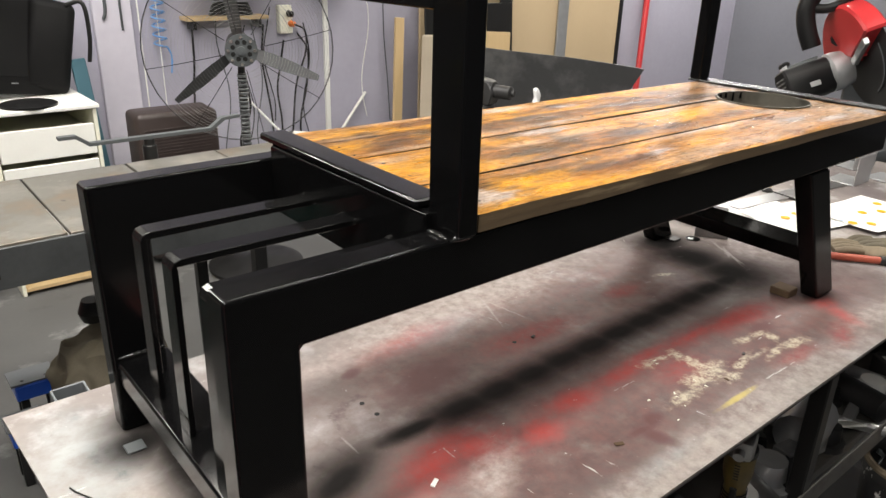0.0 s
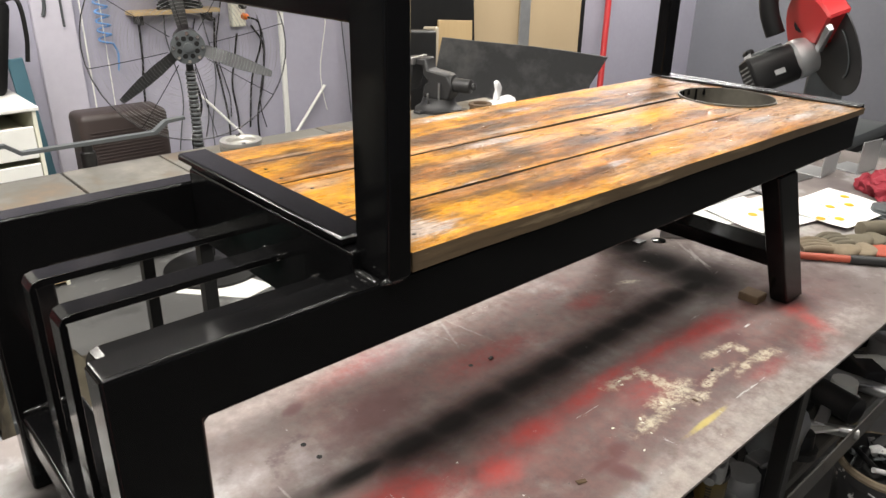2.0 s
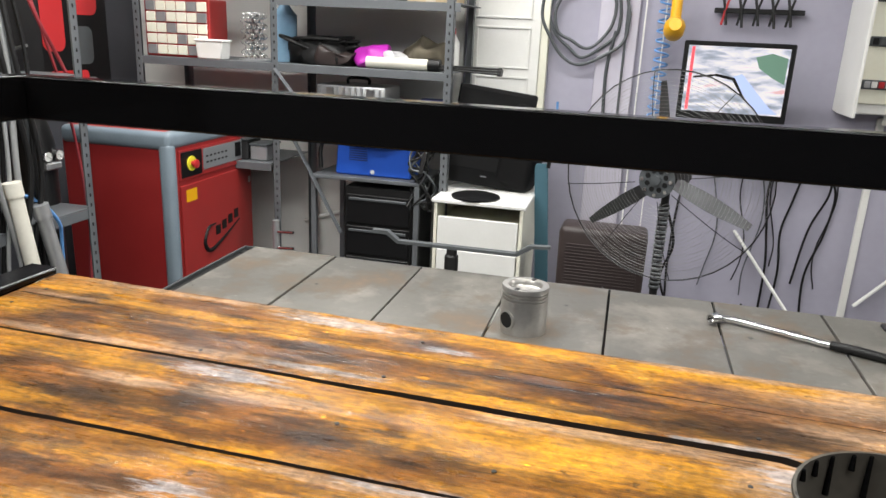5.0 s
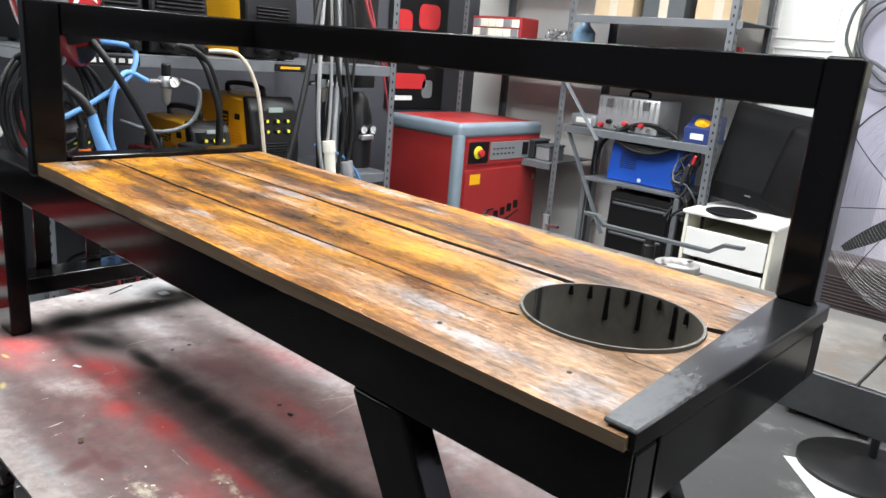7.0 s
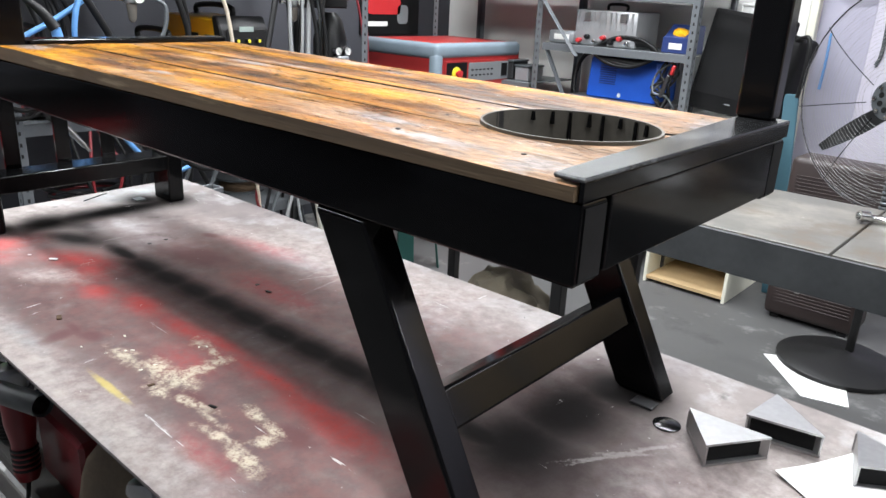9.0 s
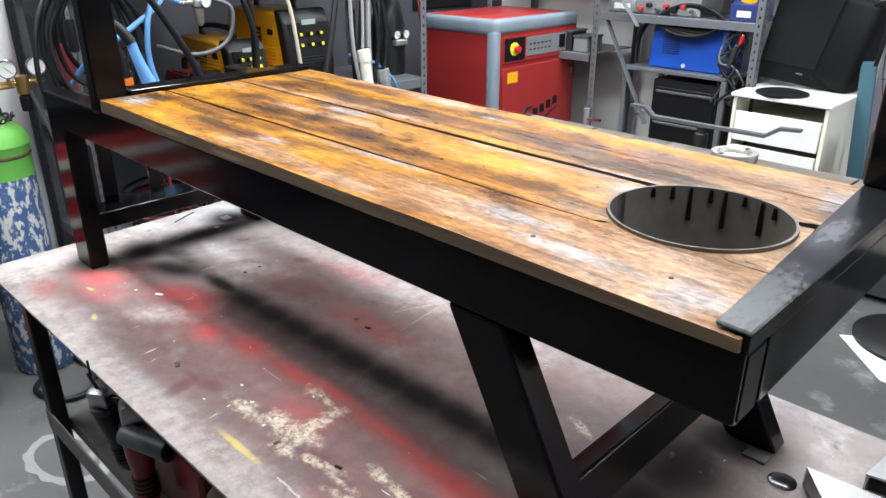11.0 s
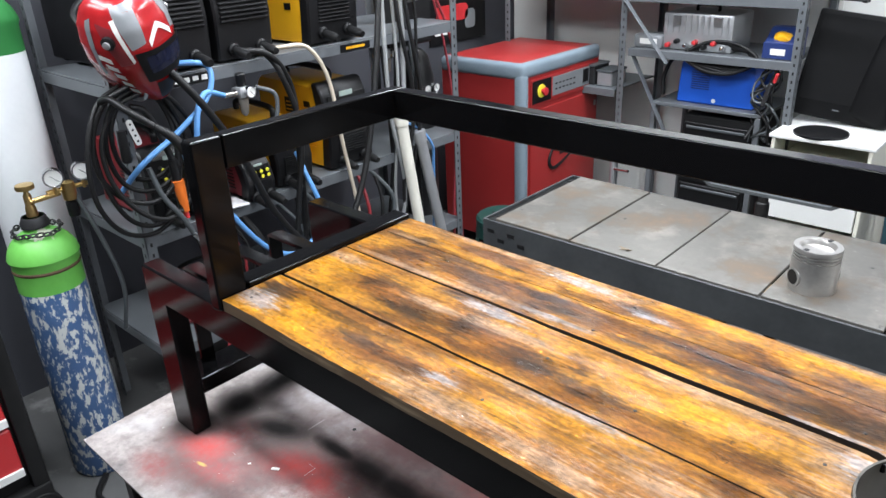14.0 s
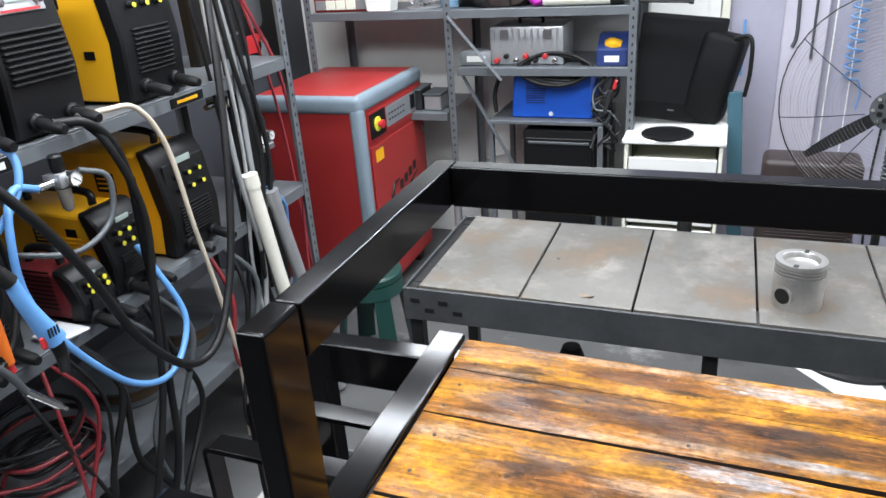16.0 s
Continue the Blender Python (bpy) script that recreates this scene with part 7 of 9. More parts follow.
for i in range(9):
    y0 = 1.6 + 0.045 * (i % 5)
    x0 = -1.27 + 0.02 * (i % 3)
    pts = [(x0 - 0.05, y0 + rnd.uniform(-0.05, 0.05), 1.9), (x0, y0 + rnd.uniform(-0.04, 0.04), 1.5), (x0 + 0.02, y0 + rnd.uniform(-0.04, 0.04), 1.1), (x0, y0 + rnd.uniform(-0.06, 0.06), 0.7), (x0 + rnd.uniform(-0.04, 0.06), y0 + rnd.uniform(-0.1, 0.1), 0.3), (x0 + 0.05, y0 + rnd.uniform(-0.2, 0.2), 0.015)]
    cable("hanging_cable", "dark cable hanging in the bundle at the rack end", pts, rnd.choice((0.007, 0.009, 0.011)), M[("rubber", "hosegrey", "flatblack", "darkgrey", "rubber", "hosegrey")[i % 6]], "cable", "cables in the bundle")
cable("blue_air_line", "thin blue line curving out of the cable bundle", [(-1.3, 1.62, 1.05), (-1.24, 1.74, 1.0), (-1.22, 1.83, 0.9), (-1.24, 1.86, 0.78), (-1.25, 1.85, 0.4), (-1.26, 1.84, 0.02)], 0.007, M["hoseblue"], "hose", "hoses on the rack")
for i, (y0, y1) in enumerate(((1.63, 1.71), (1.74, 1.88))):
    p = thing("plastic_pipe", "long ivory plastic pipe leaning at the rack end", "pipe", pose(0, 0, 0), "leaning pipes")
    part("pipe", rod((-1.21, y0, 1.08 - 0.1 * i), (-1.12, y1, 0.02), 0.026, 16, None, 0.024), M["pvc" if i == 0 else "galv"], p)
    part("collar", rod((-1.21, y0, 1.08 - 0.1 * i), (-1.2055, y0 + (y1 - y0) * 0.05, 1.03 - 0.1 * i), 0.031, 16), M["pvc" if i == 0 else "galv"], p)
for i in range(12):
    y0 = rnd.uniform(0.5, 1.5)
    pts = [(-1.27, y0, 0.88), (-1.2, y0 + rnd.uniform(-0.05, 0.1), 0.7), (-1.2, y0 + rnd.uniform(-0.1, 0.15), 0.45), (-1.17, y0 + rnd.uniform(-0.2, 0.2), 0.2), (-1.1 + rnd.uniform(-0.1, 0.15), y0 + rnd.uniform(-0.3, 0.3), 0.014), (-1.0 + rnd.uniform(-0.1, 0.2), y0 + rnd.uniform(-0.4, 0.4), 0.012)]
    cable("loose_lead", "loose dark lead hanging from the middle shelf to the floor", pts, rnd.choice((0.006, 0.008, 0.01)), M[("rubber", "maroon", "rubber", "darkgrey")[i % 4]], "cable", "loose leads")

# black oxygen bottles with gauges behind the bundle
bt = thing("welding_set", "black gas torch set with gauges behind the hanging hoses", "torch set", pose(-1.48, 2.02, 0))
part("bottle", lathe([(0.08, 0), (0.085, 0.02), (0.085, 1.15), (0.06, 1.25), (0.03, 1.28)], seg=26), M["flatblack"], bt)
gauge(bt, (0.1, -0.03, 1.1), 0.022)
gauge(bt, (0.1, 0.03, 1.1), 0.022)
part("gauge_block", box((0.04, 0.08, 0.03), (0.085, 0, 1.06), 0.006), M["galv"], bt)
part("panel", span((-0.05, -0.2, 1.3), (0.0, 0.12, 1.75), 0.006), M["flatblack"], bt)
part("hook", rod((0, -0.05, 1.5), (0.08, -0.05, 1.52), 0.006), M["steel"], bt)

# poster board with red tools beyond the rack
pb = thing("tool_poster", "black poster board showing red power tools on the wall", "poster", pose(XL + 0.005, 3.08, 1.5))
part("board", span((0, -0.26, -0.38), (0.012, 0.28, 0.4), 0.002), M["plastic"], pb)
for y, z, w_, h_, m_ in ((-0.14, 0.1, 0.16, 0.3, "redplastic"), (0.1, 0.22, 0.2, 0.16, "redplastic"), (0.08, -0.02, 0.14, 0.2, "darkgrey"), (-0.05, -0.2, 0.3, 0.1, "redplastic"), (0.12, -0.25, 0.1, 0.12, "silver"), (-0.12, -0.31, 0.2, 0.03, "white")):
    part("printed_shape", prism(rounded(w_, h_, min(w_, h_) * 0.3), 0.002, lie(0.0125, y, z)), M[m_], pb)

# ---- compressor ----
comp = thing("screw_compressor", "red cabinet screw compressor with rounded grey edge mouldings", "compressor", pose(-0.033, 0.05, 0))
CX0, CX1, CY0, CY1, CZ = -1.78, -1.19, 2.5, 3.27, 1.13
part("cabinet", span((CX0, CY0 + 0.012, 0.09), (CX1 - 0.008, CY1, CZ - 0.02), 0.006), M["red"], comp)
part("lid", span((CX0, CY0 + 0.03, CZ - 0.02), (CX1 - 0.04, CY1 - 0.01, CZ + 0.006), 0.01, seg=2), M["red"], comp, "flat red lid")
part("top_moulding", span((CX1 - 0.06, CY0, CZ - 0.075), (CX1 + 0.002, CY1 + 0.002, CZ + 0.01), 0.028, seg=4), M["bluegrey"], comp, "blue-grey rounded moulding")
part("top_moulding", span((CX0, CY0 - 0.002, CZ - 0.078), (CX1 - 0.001, CY0 + 0.06, CZ + 0.009), 0.028, seg=4), M["bluegrey"], comp, "blue-grey rounded moulding")
part("corner_moulding", span((CX1 - 0.066, CY0 - 0.003, 0.09), (CX1 + 0.003, CY0 + 0.062, CZ - 0.04), 0.026, seg=4), M["bluegrey"], comp, "blue-grey rounded moulding")
dr = part("door_panel", span((CX1 - 0.006, CY0 + 0.075, 0.12), (CX1 + 0.001, CY1 - 0.02, 0.875), 0.003), M["red"], comp, "red door panel")
st = part("control_strip", span((CX1 - 0.006, CY0 + 0.075, 0.9), (CX1 - 0.001, CY1 - 0.02, 1.045), 0.002), M["red"], comp)
part("switch_plate", span((CX1 - 0.001, CY0 + 0.085, 0.912), (CX1 + 0.003, CY0 + 0.26, 1.035), 0.002), M["plastic"], st)
part("display_plate", span((CX1 - 0.001, CY0 + 0.275, 0.925), (CX1 + 0.002, CY1 - 0.06, 1.03), 0.002), M["silver"], st, "grey control plate")
es = part("emergency_ring", lathe([(0.036, 0), (0.036, 0.006), (0.02, 0.007)], seg=24, m=pose(CX1 + 0.003, CY0 + 0.165, 0.975, 0, 90, 0)), M["yellow_cap"], st, "yellow emergency stop ring")
part("emergency_button", lathe([(0.012, 0.006), (0.012, 0.02), (0.021, 0.022), (0.021, 0.034), (0.001, 0.038)], seg=20, m=pose(CX1 + 0.003, CY0 + 0.165, 0.975, 0, 90, 0)), M["redplastic"], es, "red mushroom button")
gauge(comp, (CX1 + 0.012, CY1 - 0.09, 0.985), 0.03)
part("meter", span((CX1 + 0.001, CY1 - 0.19, 0.945), (CX1 + 0.006, CY1 - 0.135, 1.02), 0.002), M["plastic"], st)
for k in range(12):
    part("print_bar", span((CX1 + 0.002, CY0 + 0.3 + 0.036 * (k % 6), 0.955 + 0.03 * (k // 6)), (CX1 + 0.0026, CY0 + 0.32 + 0.036 * (k % 6), 0.964 + 0.03 * (k // 6)), 0), M["plastic"], st)
part("warning_label", span((CX1 + 0.001, CY0 + 0.115, 0.79), (CX1 + 0.002, CY0 + 0.205, 0.85), 0), M["yellow"], dr, "yellow warning label")
part("latch", box((0.008, 0.02, 0.035), (CX1 + 0.004, CY1 - 0.05, 0.8), 0.003), M["steel"], dr)
# the maker's mark as a plain sweep and bars
mk = part("badge_swoosh", sweep([(CX1 + 0.003, CY0 + 0.36, 0.63), (CX1 + 0.003, CY0 + 0.29, 0.62), (CX1 + 0.003, CY0 + 0.25, 0.55), (CX1 + 0.003, CY0 + 0.3, 0.5), (CX1 + 0.003, CY0 + 0.42, 0.53), (CX1 + 0.003, CY0 + 0.6, 0.6)], lambda t: 0.003 + 0.008 * math.sin(math.pi * t), 6), M["plastic"], dr, "black swoosh mark")
for k in range(4):
    part("badge_bar", span((CX1 + 0.001, CY0 + 0.36 + k * 0.062, 0.565 + k * 0.016), (CX1 + 0.003, CY0 + 0.405 + k * 0.062, 0.615 + k * 0.016), 0.001), M["plastic"], dr)
for x in (CX0 + 0.06, CX1 - 0.08):
    for y in (CY0 + 0.08, CY1 - 0.08):
        part("foot", span((x - 0.03, y - 0.03, 0), (x + 0.03, y + 0.03, 0.09), 0.004), M["flatblack"], comp)

# ---- green stool ----
stl = thing("plastic_stool", "dark green plastic stool with a round seat", "stool", pose(-1.08, 2.2, 0))
part("seat", lathe([(0.13, 0.4), (0.145, 0.415), (0.145, 0.44), (0.135, 0.45), (0.12, 0.447), (0.0005, 0.444)], seg=30), M["green"], stl)
part("apron", lathe([(0.148, 0.35), (0.143, 0.41), (0.135, 0.41), (0.14, 0.35)], seg=30), M["green"], stl)
for k in range(4):
    a = math.pi / 4 + k * math.pi / 2
    part("leg", prism([(-0.045, 0), (0.045, 0), (0.036, 0.38), (-0.036, 0.38)], 0.012, Matrix.Translation((0.185 * math.cos(a), 0.185 * math.sin(a), 0)) @ Matrix.Rotation(a - math.pi / 2, 4, "Z") @ Matrix.Rotation(radians(90 + 7), 4, "X"), bevel=0.003), M["green"], stl)
for k in range(8):
    part("seat_hole", lathe([(0.007, 0.4445), (0.007, 0.4475)], (0.07 * math.cos(k * 0.785), 0.07 * math.sin(k * 0.785), 0), 8), M["rubber"], stl)

# tub by the gas cylinder
tb = thing("paint_tub", "white plastic paint tub with a red band on the floor", "tub", pose(-1.08, 0.33, 0))
part("tub", lathe([(0.085, 0.0), (0.095, 0.15), (0.1, 0.15), (0.1, 0.17), (0.09, 0.17), (0.088, 0.02)], seg=28), M["white"], tb)
part("band", lathe([(0.0895, 0.04), (0.0945, 0.11), (0.0955, 0.11), (0.0905, 0.04)], seg=28, caps=False), M["red"], tb, "red printed band")
part("lid", lathe([(0.103, 0.165), (0.103, 0.18), (0.09, 0.183)], seg=28), M["white"], tb)


# ---- back wall: white part, door, column, conduits ----
setting("wall_white", span((XL, YB - 0.02, 0), (-0.12, YB - 0.001, CEIL + 0.1), 0), M["white"], "white painted stretch of wall behind the shelves", "wall")
setting("trim", span((0.6, YB - 0.035, 0), (0.8, YB - 0.001, CEIL + 0.1), 0.004), M["wallpale"], "pale plaster strip on the wall", "trim")
door = tagged(link("door_1", span((-0.1, YB - 0.045, 0.01), (0.3, YB - 0.004, 2.05), 0.004), M["white"]), "closed white panelled steel door", "door", kind="structure")
for z0, z1 in ((1.72, 1.98), (1.46, 1.68), (0.9, 1.42), (0.1, 0.86)):
    for a, b in (((-0.05, z0), (0.25, z0 + 0.012)), ((-0.05, z1 - 0.012), (0.25, z1)), ((-0.05, z0 + 0.012), (-0.038, z1 - 0.012)), ((0.238, z0 + 0.012), (0.25, z1 - 0.012))):
        part("moulding", span((a[0], YB - 0.053, a[1]), (b[0], YB - 0.045, b[1]), 0.002), M["white"], door)
part("door_frame", span((0.305, YB - 0.06, 0), (0.345, YB - 0.003, 2.1), 0.004), M["cream"], door, "ivory door frame")


def wall_run(name, label, a, b, w, material, cat="conduit"):
    a, b = Vector(a), Vector(b)
    tagged(link(name, box((w, w * 0.6, (b - a).length), (0, 0, (b - a).length / 2), 0.003, along(a, b)), material), label, cat, "wall conduits")


wall_run("cable_duct", "white plastic cable duct running down the wall", (2.02, YB - 0.012, 0.0), (2.02, YB - 0.012, 1.32), 0.035, M["white"])
wall_run("cable_duct", "white duct leaning loose beside the wall duct", (2.06, YB - 0.05, 0.34), (2.32, YB - 0.02, 0.62), 0.022, M["white"])
wall_run("cable_duct", "loose white duct leaning against the wall", (1.42, YB - 0.02, 0.68), (1.95, YB - 0.3, 0.01), 0.02, M["white"])
for x, zt, w_, m_ in ((0.83, 2.6, 0.008, "white"), (0.93, 2.6, 0.006, "white"), (0.74, 2.4, 0.012, "darkgrey")):
    wall_run("wall_pipe", "thin pipe fixed down the wall", (x, YB - 0.045, 0.6 if m_ == "white" else 1.1), (x, YB - 0.045, zt), w_, M[m_], "pipe")
for i, (x, z0, z1, m_) in enumerate(((2.32, 1.3, 0.45, "white"), (2.5, 2.2, 0.4, "darkgrey"), (1.6, 1.2, 0.5, "rubber"), (1.45, 1.1, 0.4, "rubber"), (1.3, 1.15, 0.35, "darkgrey"), (1.52, 1.15, 0.32, "darkgrey"), (1.86, 1.1, 0.4, "rubber"))):
    pts = [(x + 0.03 * math.sin(k * 1.1 + i), YB - 0.02, z0 + (z1 - z0) * k / 6) for k in range(7)]
    cable("wall_cable", "thin cable hanging down the wall", pts, 0.0035, M[m_], "cable", "wall cables")
sk = thing("wall_socket", "white wall socket box with an orange plug", "socket", pose(1.72, YB, 1.12))
part("box", span((-0.045, -0.05, -0.08), (0.045, -0.001, 0.09), 0.006), M["cream"], sk)
part("plug", lathe([(0.02, 0), (0.018, 0.035), (0.008, 0.045)], seg=14, m=pose(0.03, -0.05, -0.02, 90, 0, 0)), M["orange"], sk, "orange plug")
part("plug", lathe([(0.02, 0), (0.018, 0.035), (0.008, 0.045)], seg=14, m=pose(0.02, -0.05, 0.04, 90, 0, 0)), M["rubber"], sk)
part("cord", sweep([(0.03, -0.09, -0.02), (0.1, -0.1, -0.06), (0.12, -0.06, -0.2), (0.06, -0.03, -0.4), (0.02, -0.03, -0.7)], 0.006, 6), M["rubber"], sk)

# ---- shelving unit ----
SY0, SY1 = 3.15, 3.62
shelf = thing("shelving_unit", "grey slotted-angle shelving unit against the back wall", "shelf", pose(0, 0, 0))
for z, x0, x1 in ((1.445, -1.78, -0.06), (1.77, -1.0, -0.02), (2.1, -1.78, -0.06), (1.16, -0.95, -0.08), (0.92, -1.75, -1.02)):
    s = part("shelf", span((x0, SY0, z - 0.006), (x1, SY1, z), 0.001), M["rackgrey"], shelf)
    part("shelf_lip", span((x0, SY0 - 0.003, z - 0.04), (x1, SY0, z), 0.001), M["rackgrey"], s)
for x, sx in ((-1.8, 1), (-1.005, 1), (-0.05, -1)):
    slotted_post(shelf, x, SY0 - 0.006, 0, 2.15, sx, 1, M["rackgrey"])
    slotted_post(shelf, x, SY1 + 0.006, 0, 2.15, sx, -1, M["rackgrey"])
part("tube_leg", rod((-0.985, SY0 - 0.03, 0), (-0.985, SY0 - 0.03, 0.62), 0.019, 14), M["galv"], shelf, "bright steel tube")
part("brace", box((0.035, 0.004, 0.42), (0, 0, 0.21), 0.001, along((-0.98, SY0 - 0.02, 1.42), (-0.72, SY0 - 0.03, 1.12))), M["rackgrey"], shelf)
part("brace", box((0.04, 0.004, 0.62), (0, 0, 0.31), 0.001, along((-0.93, SY0 + 0.02, 1.12), (-0.62, SY0 + 0.02, 0.56))), M["rackgrey"], shelf)
for z in (0.56, 0.47):
    part("tap", rod((-0.97, SY0 - 0.04, z), (-0.87, SY0 - 0.06, z + 0.01), 0.008), M["chrome"], shelf)

org = thing("parts_organiser", "red frame parts organiser with clear drawers", "organiser", pose(-1.6, 3.2, 1.446))
part("case", span((-0.17, 0, 0), (0.22, 0.18, 0.3), 0.006), M["red"], org)
for r_ in range(5):
    for c in range(6):
        part("drawer", span((-0.155 + c * 0.061, -0.008, 0.012 + r_ * 0.056), (-0.1 + c * 0.061, 0.006, 0.06 + r_ * 0.056), 0.002), M["cream" if (r_ * 7 + c * 3) % 4 else "galv"], org)
tub = thing("white_tub", "small white plastic tub on the shelf", "tub", pose(-1.36, 3.19, 1.446))
part("tub", prism([(-0.07, 0), (0.07, 0), (0.08, 0.09), (-0.08, 0.09)], 0.09, Matrix.Translation((0, 0.045, 0)) @ Matrix.Rotation(radians(90), 4, "X"), bevel=0.006), M["white"], tub)
part("rim", span((-0.084, -0.05, 0.088), (0.084, 0.05, 0.1), 0.004), M["white"], tub)
jar = thing("spring_jar", "clear jar full of bright steel springs", "jar", pose(-1.17, 3.3, 1.446))
for k in range(22):
    a, r_ = rnd.uniform(0, 6.28), rnd.uniform(0.0, 0.07)
    pts = [(r_ * math.cos(a) + 0.014 * math.cos(q * 1.3), r_ * math.sin(a) + 0.014 * math.sin(q * 1.3), 0.01 + q * 0.011 + rnd.uniform(0, 0.004)) for q in range(22)]
    part("spring", sweep(pts, 0.0025, 5, None, 2), M["chrome"], jar)
part("base", lathe([(0.09, 0), (0.09, 0.006)], seg=24), M["galv"], jar)
bb = thing("blue_bottle", "tall translucent blue bottle on the shelf", "bottle", pose(-1.02, 3.34, 1.446))
part("bottle", lathe([(0.06, 0), (0.065, 0.02), (0.065, 0.24), (0.03, 0.28), (0.025, 0.31)], seg=20), M["bluefilm"], bb)
part("cap", lathe([(0.03, 0.31), (0.03, 0.34)], seg=16), M["white"], bb)
for i, (x, y, s, sd, m_, lab) in enumerate(((-0.78, 3.34, (0.42, 0.3, 0.16), 1.0, "rubber", "heap of black cables and leather straps on the shelf"), (-0.7, 3.25, (0.24, 0.16, 0.12), 2.0, "brown", "brown leather straps heaped on the shelf"),
                                   (-0.5, 3.27, (0.2, 0.18, 0.15), 3.0, "magenta", "crumpled magenta plastic bag on the shelf"), (-0.37, 3.27, (0.16, 0.15, 0.12), 4.0, "film", "crumpled white plastic bag on the shelf"),
                                   (-0.25, 3.36, (0.26, 0.2, 0.2), 5.0, "cloth", "dusty tan cloth bundle on the shelf"))):
    h = thing("shelf_bundle", lab, "bundle", pose(x, y, 1.446), "bundles on the shelf")
    part("body", lump(s, (0, 0, 0), sd, 0.045, 4, 11), M[m_], h)
    if m_ == "rubber":
        for q in range(8):
            part("strand", sweep([(rnd.uniform(-0.2, 0.2), rnd.uniform(-0.15, 0.1), rnd.uniform(0.02, 0.14)) for _ in range(6)], 0.009, 6), M["rubber"], h)
tubeb = thing("capped_tube", "ivory tube with black rods sticking past the shelf end", "tube", pose(-0.28, 3.19, 1.446))
part("tube", rod((-0.22, 0, 0.03), (0.1, 0, 0.03), 0.028, 18), M["pvc"], tubeb)
part("cap", rod((0.1, 0, 0.03), (0.16, 0, 0.03), 0.03, 18), M["rubber"], tubeb)
for k in range(5):
    part("rod", rod((0.1, -0.015 + 0.008 * k, 0.018 + 0.006 * (k % 3)), (0.46, -0.03 + 0.012 * k, 0.005 + 0.012 * (k % 3)), 0.005, 8), M["flatblack"], tubeb)
    part("rod_tip", rod((0.45, -0.03 + 0.012 * k, 0.005 + 0.012 * (k % 3)), (0.47, -0.03 + 0.012 * k, 0.004 + 0.012 * (k % 3)), 0.009, 8), M["plastic"], tubeb)
sp = thing("spray_bottle", "white bottle with a red cap on the shelf", "bottle", pose(-0.12, 3.42, 1.446))
part("bottle", lathe([(0.035, 0), (0.038, 0.01), (0.038, 0.14), (0.015, 0.18)], seg=18), M["white"], sp)
part("cap", lathe([(0.018, 0.18), (0.018, 0.21)], seg=14), M["redplastic"], sp)
cs = thing("metal_case", "silver aluminium equipment case on the lower shelf", "case", pose(-0.6, 3.32, 1.161))
part("case", span((-0.19, -0.1, 0), (0.19, 0.16, 0.19), 0.012, seg=2), M["galv"], cs)
for k in range(11):
    part("case_rib", span((-0.175 + k * 0.033, -0.104, 0.085), (-0.163 + k * 0.033, -0.1, 0.18), 0.001), M["galv"], cs)
for k in range(7):
    part("socket_bit", lathe([(0.012, 0), (0.014, 0.004), (0.012, 0.03), (0.006, 0.032)], seg=12, m=pose(-0.15 + 0.05 * k, -0.1, 0.025 + 0.022 * (k % 2), 90, 0, 0)), M[("redplastic", "plastic", "chrome", "redplastic", "plastic", "redplastic", "chrome")[k]], cs)
for s in (-1, 1):
    part("latch", span((s * 0.11 - 0.02, -0.112, 0.13), (s * 0.11 + 0.02, -0.1, 0.175), 0.003), M["steel"], cs)
part("carry_handle", sweep([(-0.06, 0.02, 0.19), (-0.05, 0.02, 0.22), (0.05, 0.02, 0.22), (0.06, 0.02, 0.19)], 0.008, 8), M["plastic"], cs)
gy = thing("grey_charger", "small grey charger box on the lower shelf", "charger", pose(-0.86, 3.25, 1.161))
part("body", span((-0.09, -0.05, 0), (0.08, 0.08, 0.07), 0.014, seg=2), M["silver"], gy)
part("label", span((-0.05, -0.053, 0.02), (0.05, -0.05, 0.05), 0.001), M["white"], gy)
bn = thing("blue_bin", "navy blue stacking bin holding yellow parts", "bin", pose(-0.17, 3.27, 1.161))
part("bin", prism([(-0.08, 0), (0.09, 0), (0.09, 0.14), (0.02, 0.14), (-0.06, 0.08), (-0.08, 0.08)], 0.15, Matrix.Translation((-0.075, 0, 0)) @ Matrix(((0, 0, 1, 0), (1, 0, 0, 0), (0, 1, 0, 0), (0, 0, 0, 1))), bevel=0.004), M["navy"], bn)
part("label", span((-0.035, -0.084, 0.02), (0.035, -0.08, 0.05), 0.001), M["white"], bn)
part("contents", lump((0.1, 0.08, 0.06), (0, -0.02, 0.075), 8.0, 0.012, 2, 25), M["yellow"], bn)
for i, (x, z, s, m_) in enumerate(((-1.25, 0.921, 0.13, "castiron"), (-1.12, 0.921, 0.1, "galv"), (-1.5, 0.921, 0.16, "flatblack"))):
    c = thing("parts_box", "small dusty parts box on the low shelf", "box", pose(x, 3.26, z), "parts boxes")
    part("box", span((-s / 2, -0.06, 0), (s / 2, 0.1, s * 0.8), 0.006), M[m_], c)
    part("lid", span((-s / 2 - 0.004, -0.064, s * 0.8), (s / 2 + 0.004, 0.104, s * 0.8 + 0.012), 0.003), M["darkgrey"], c)
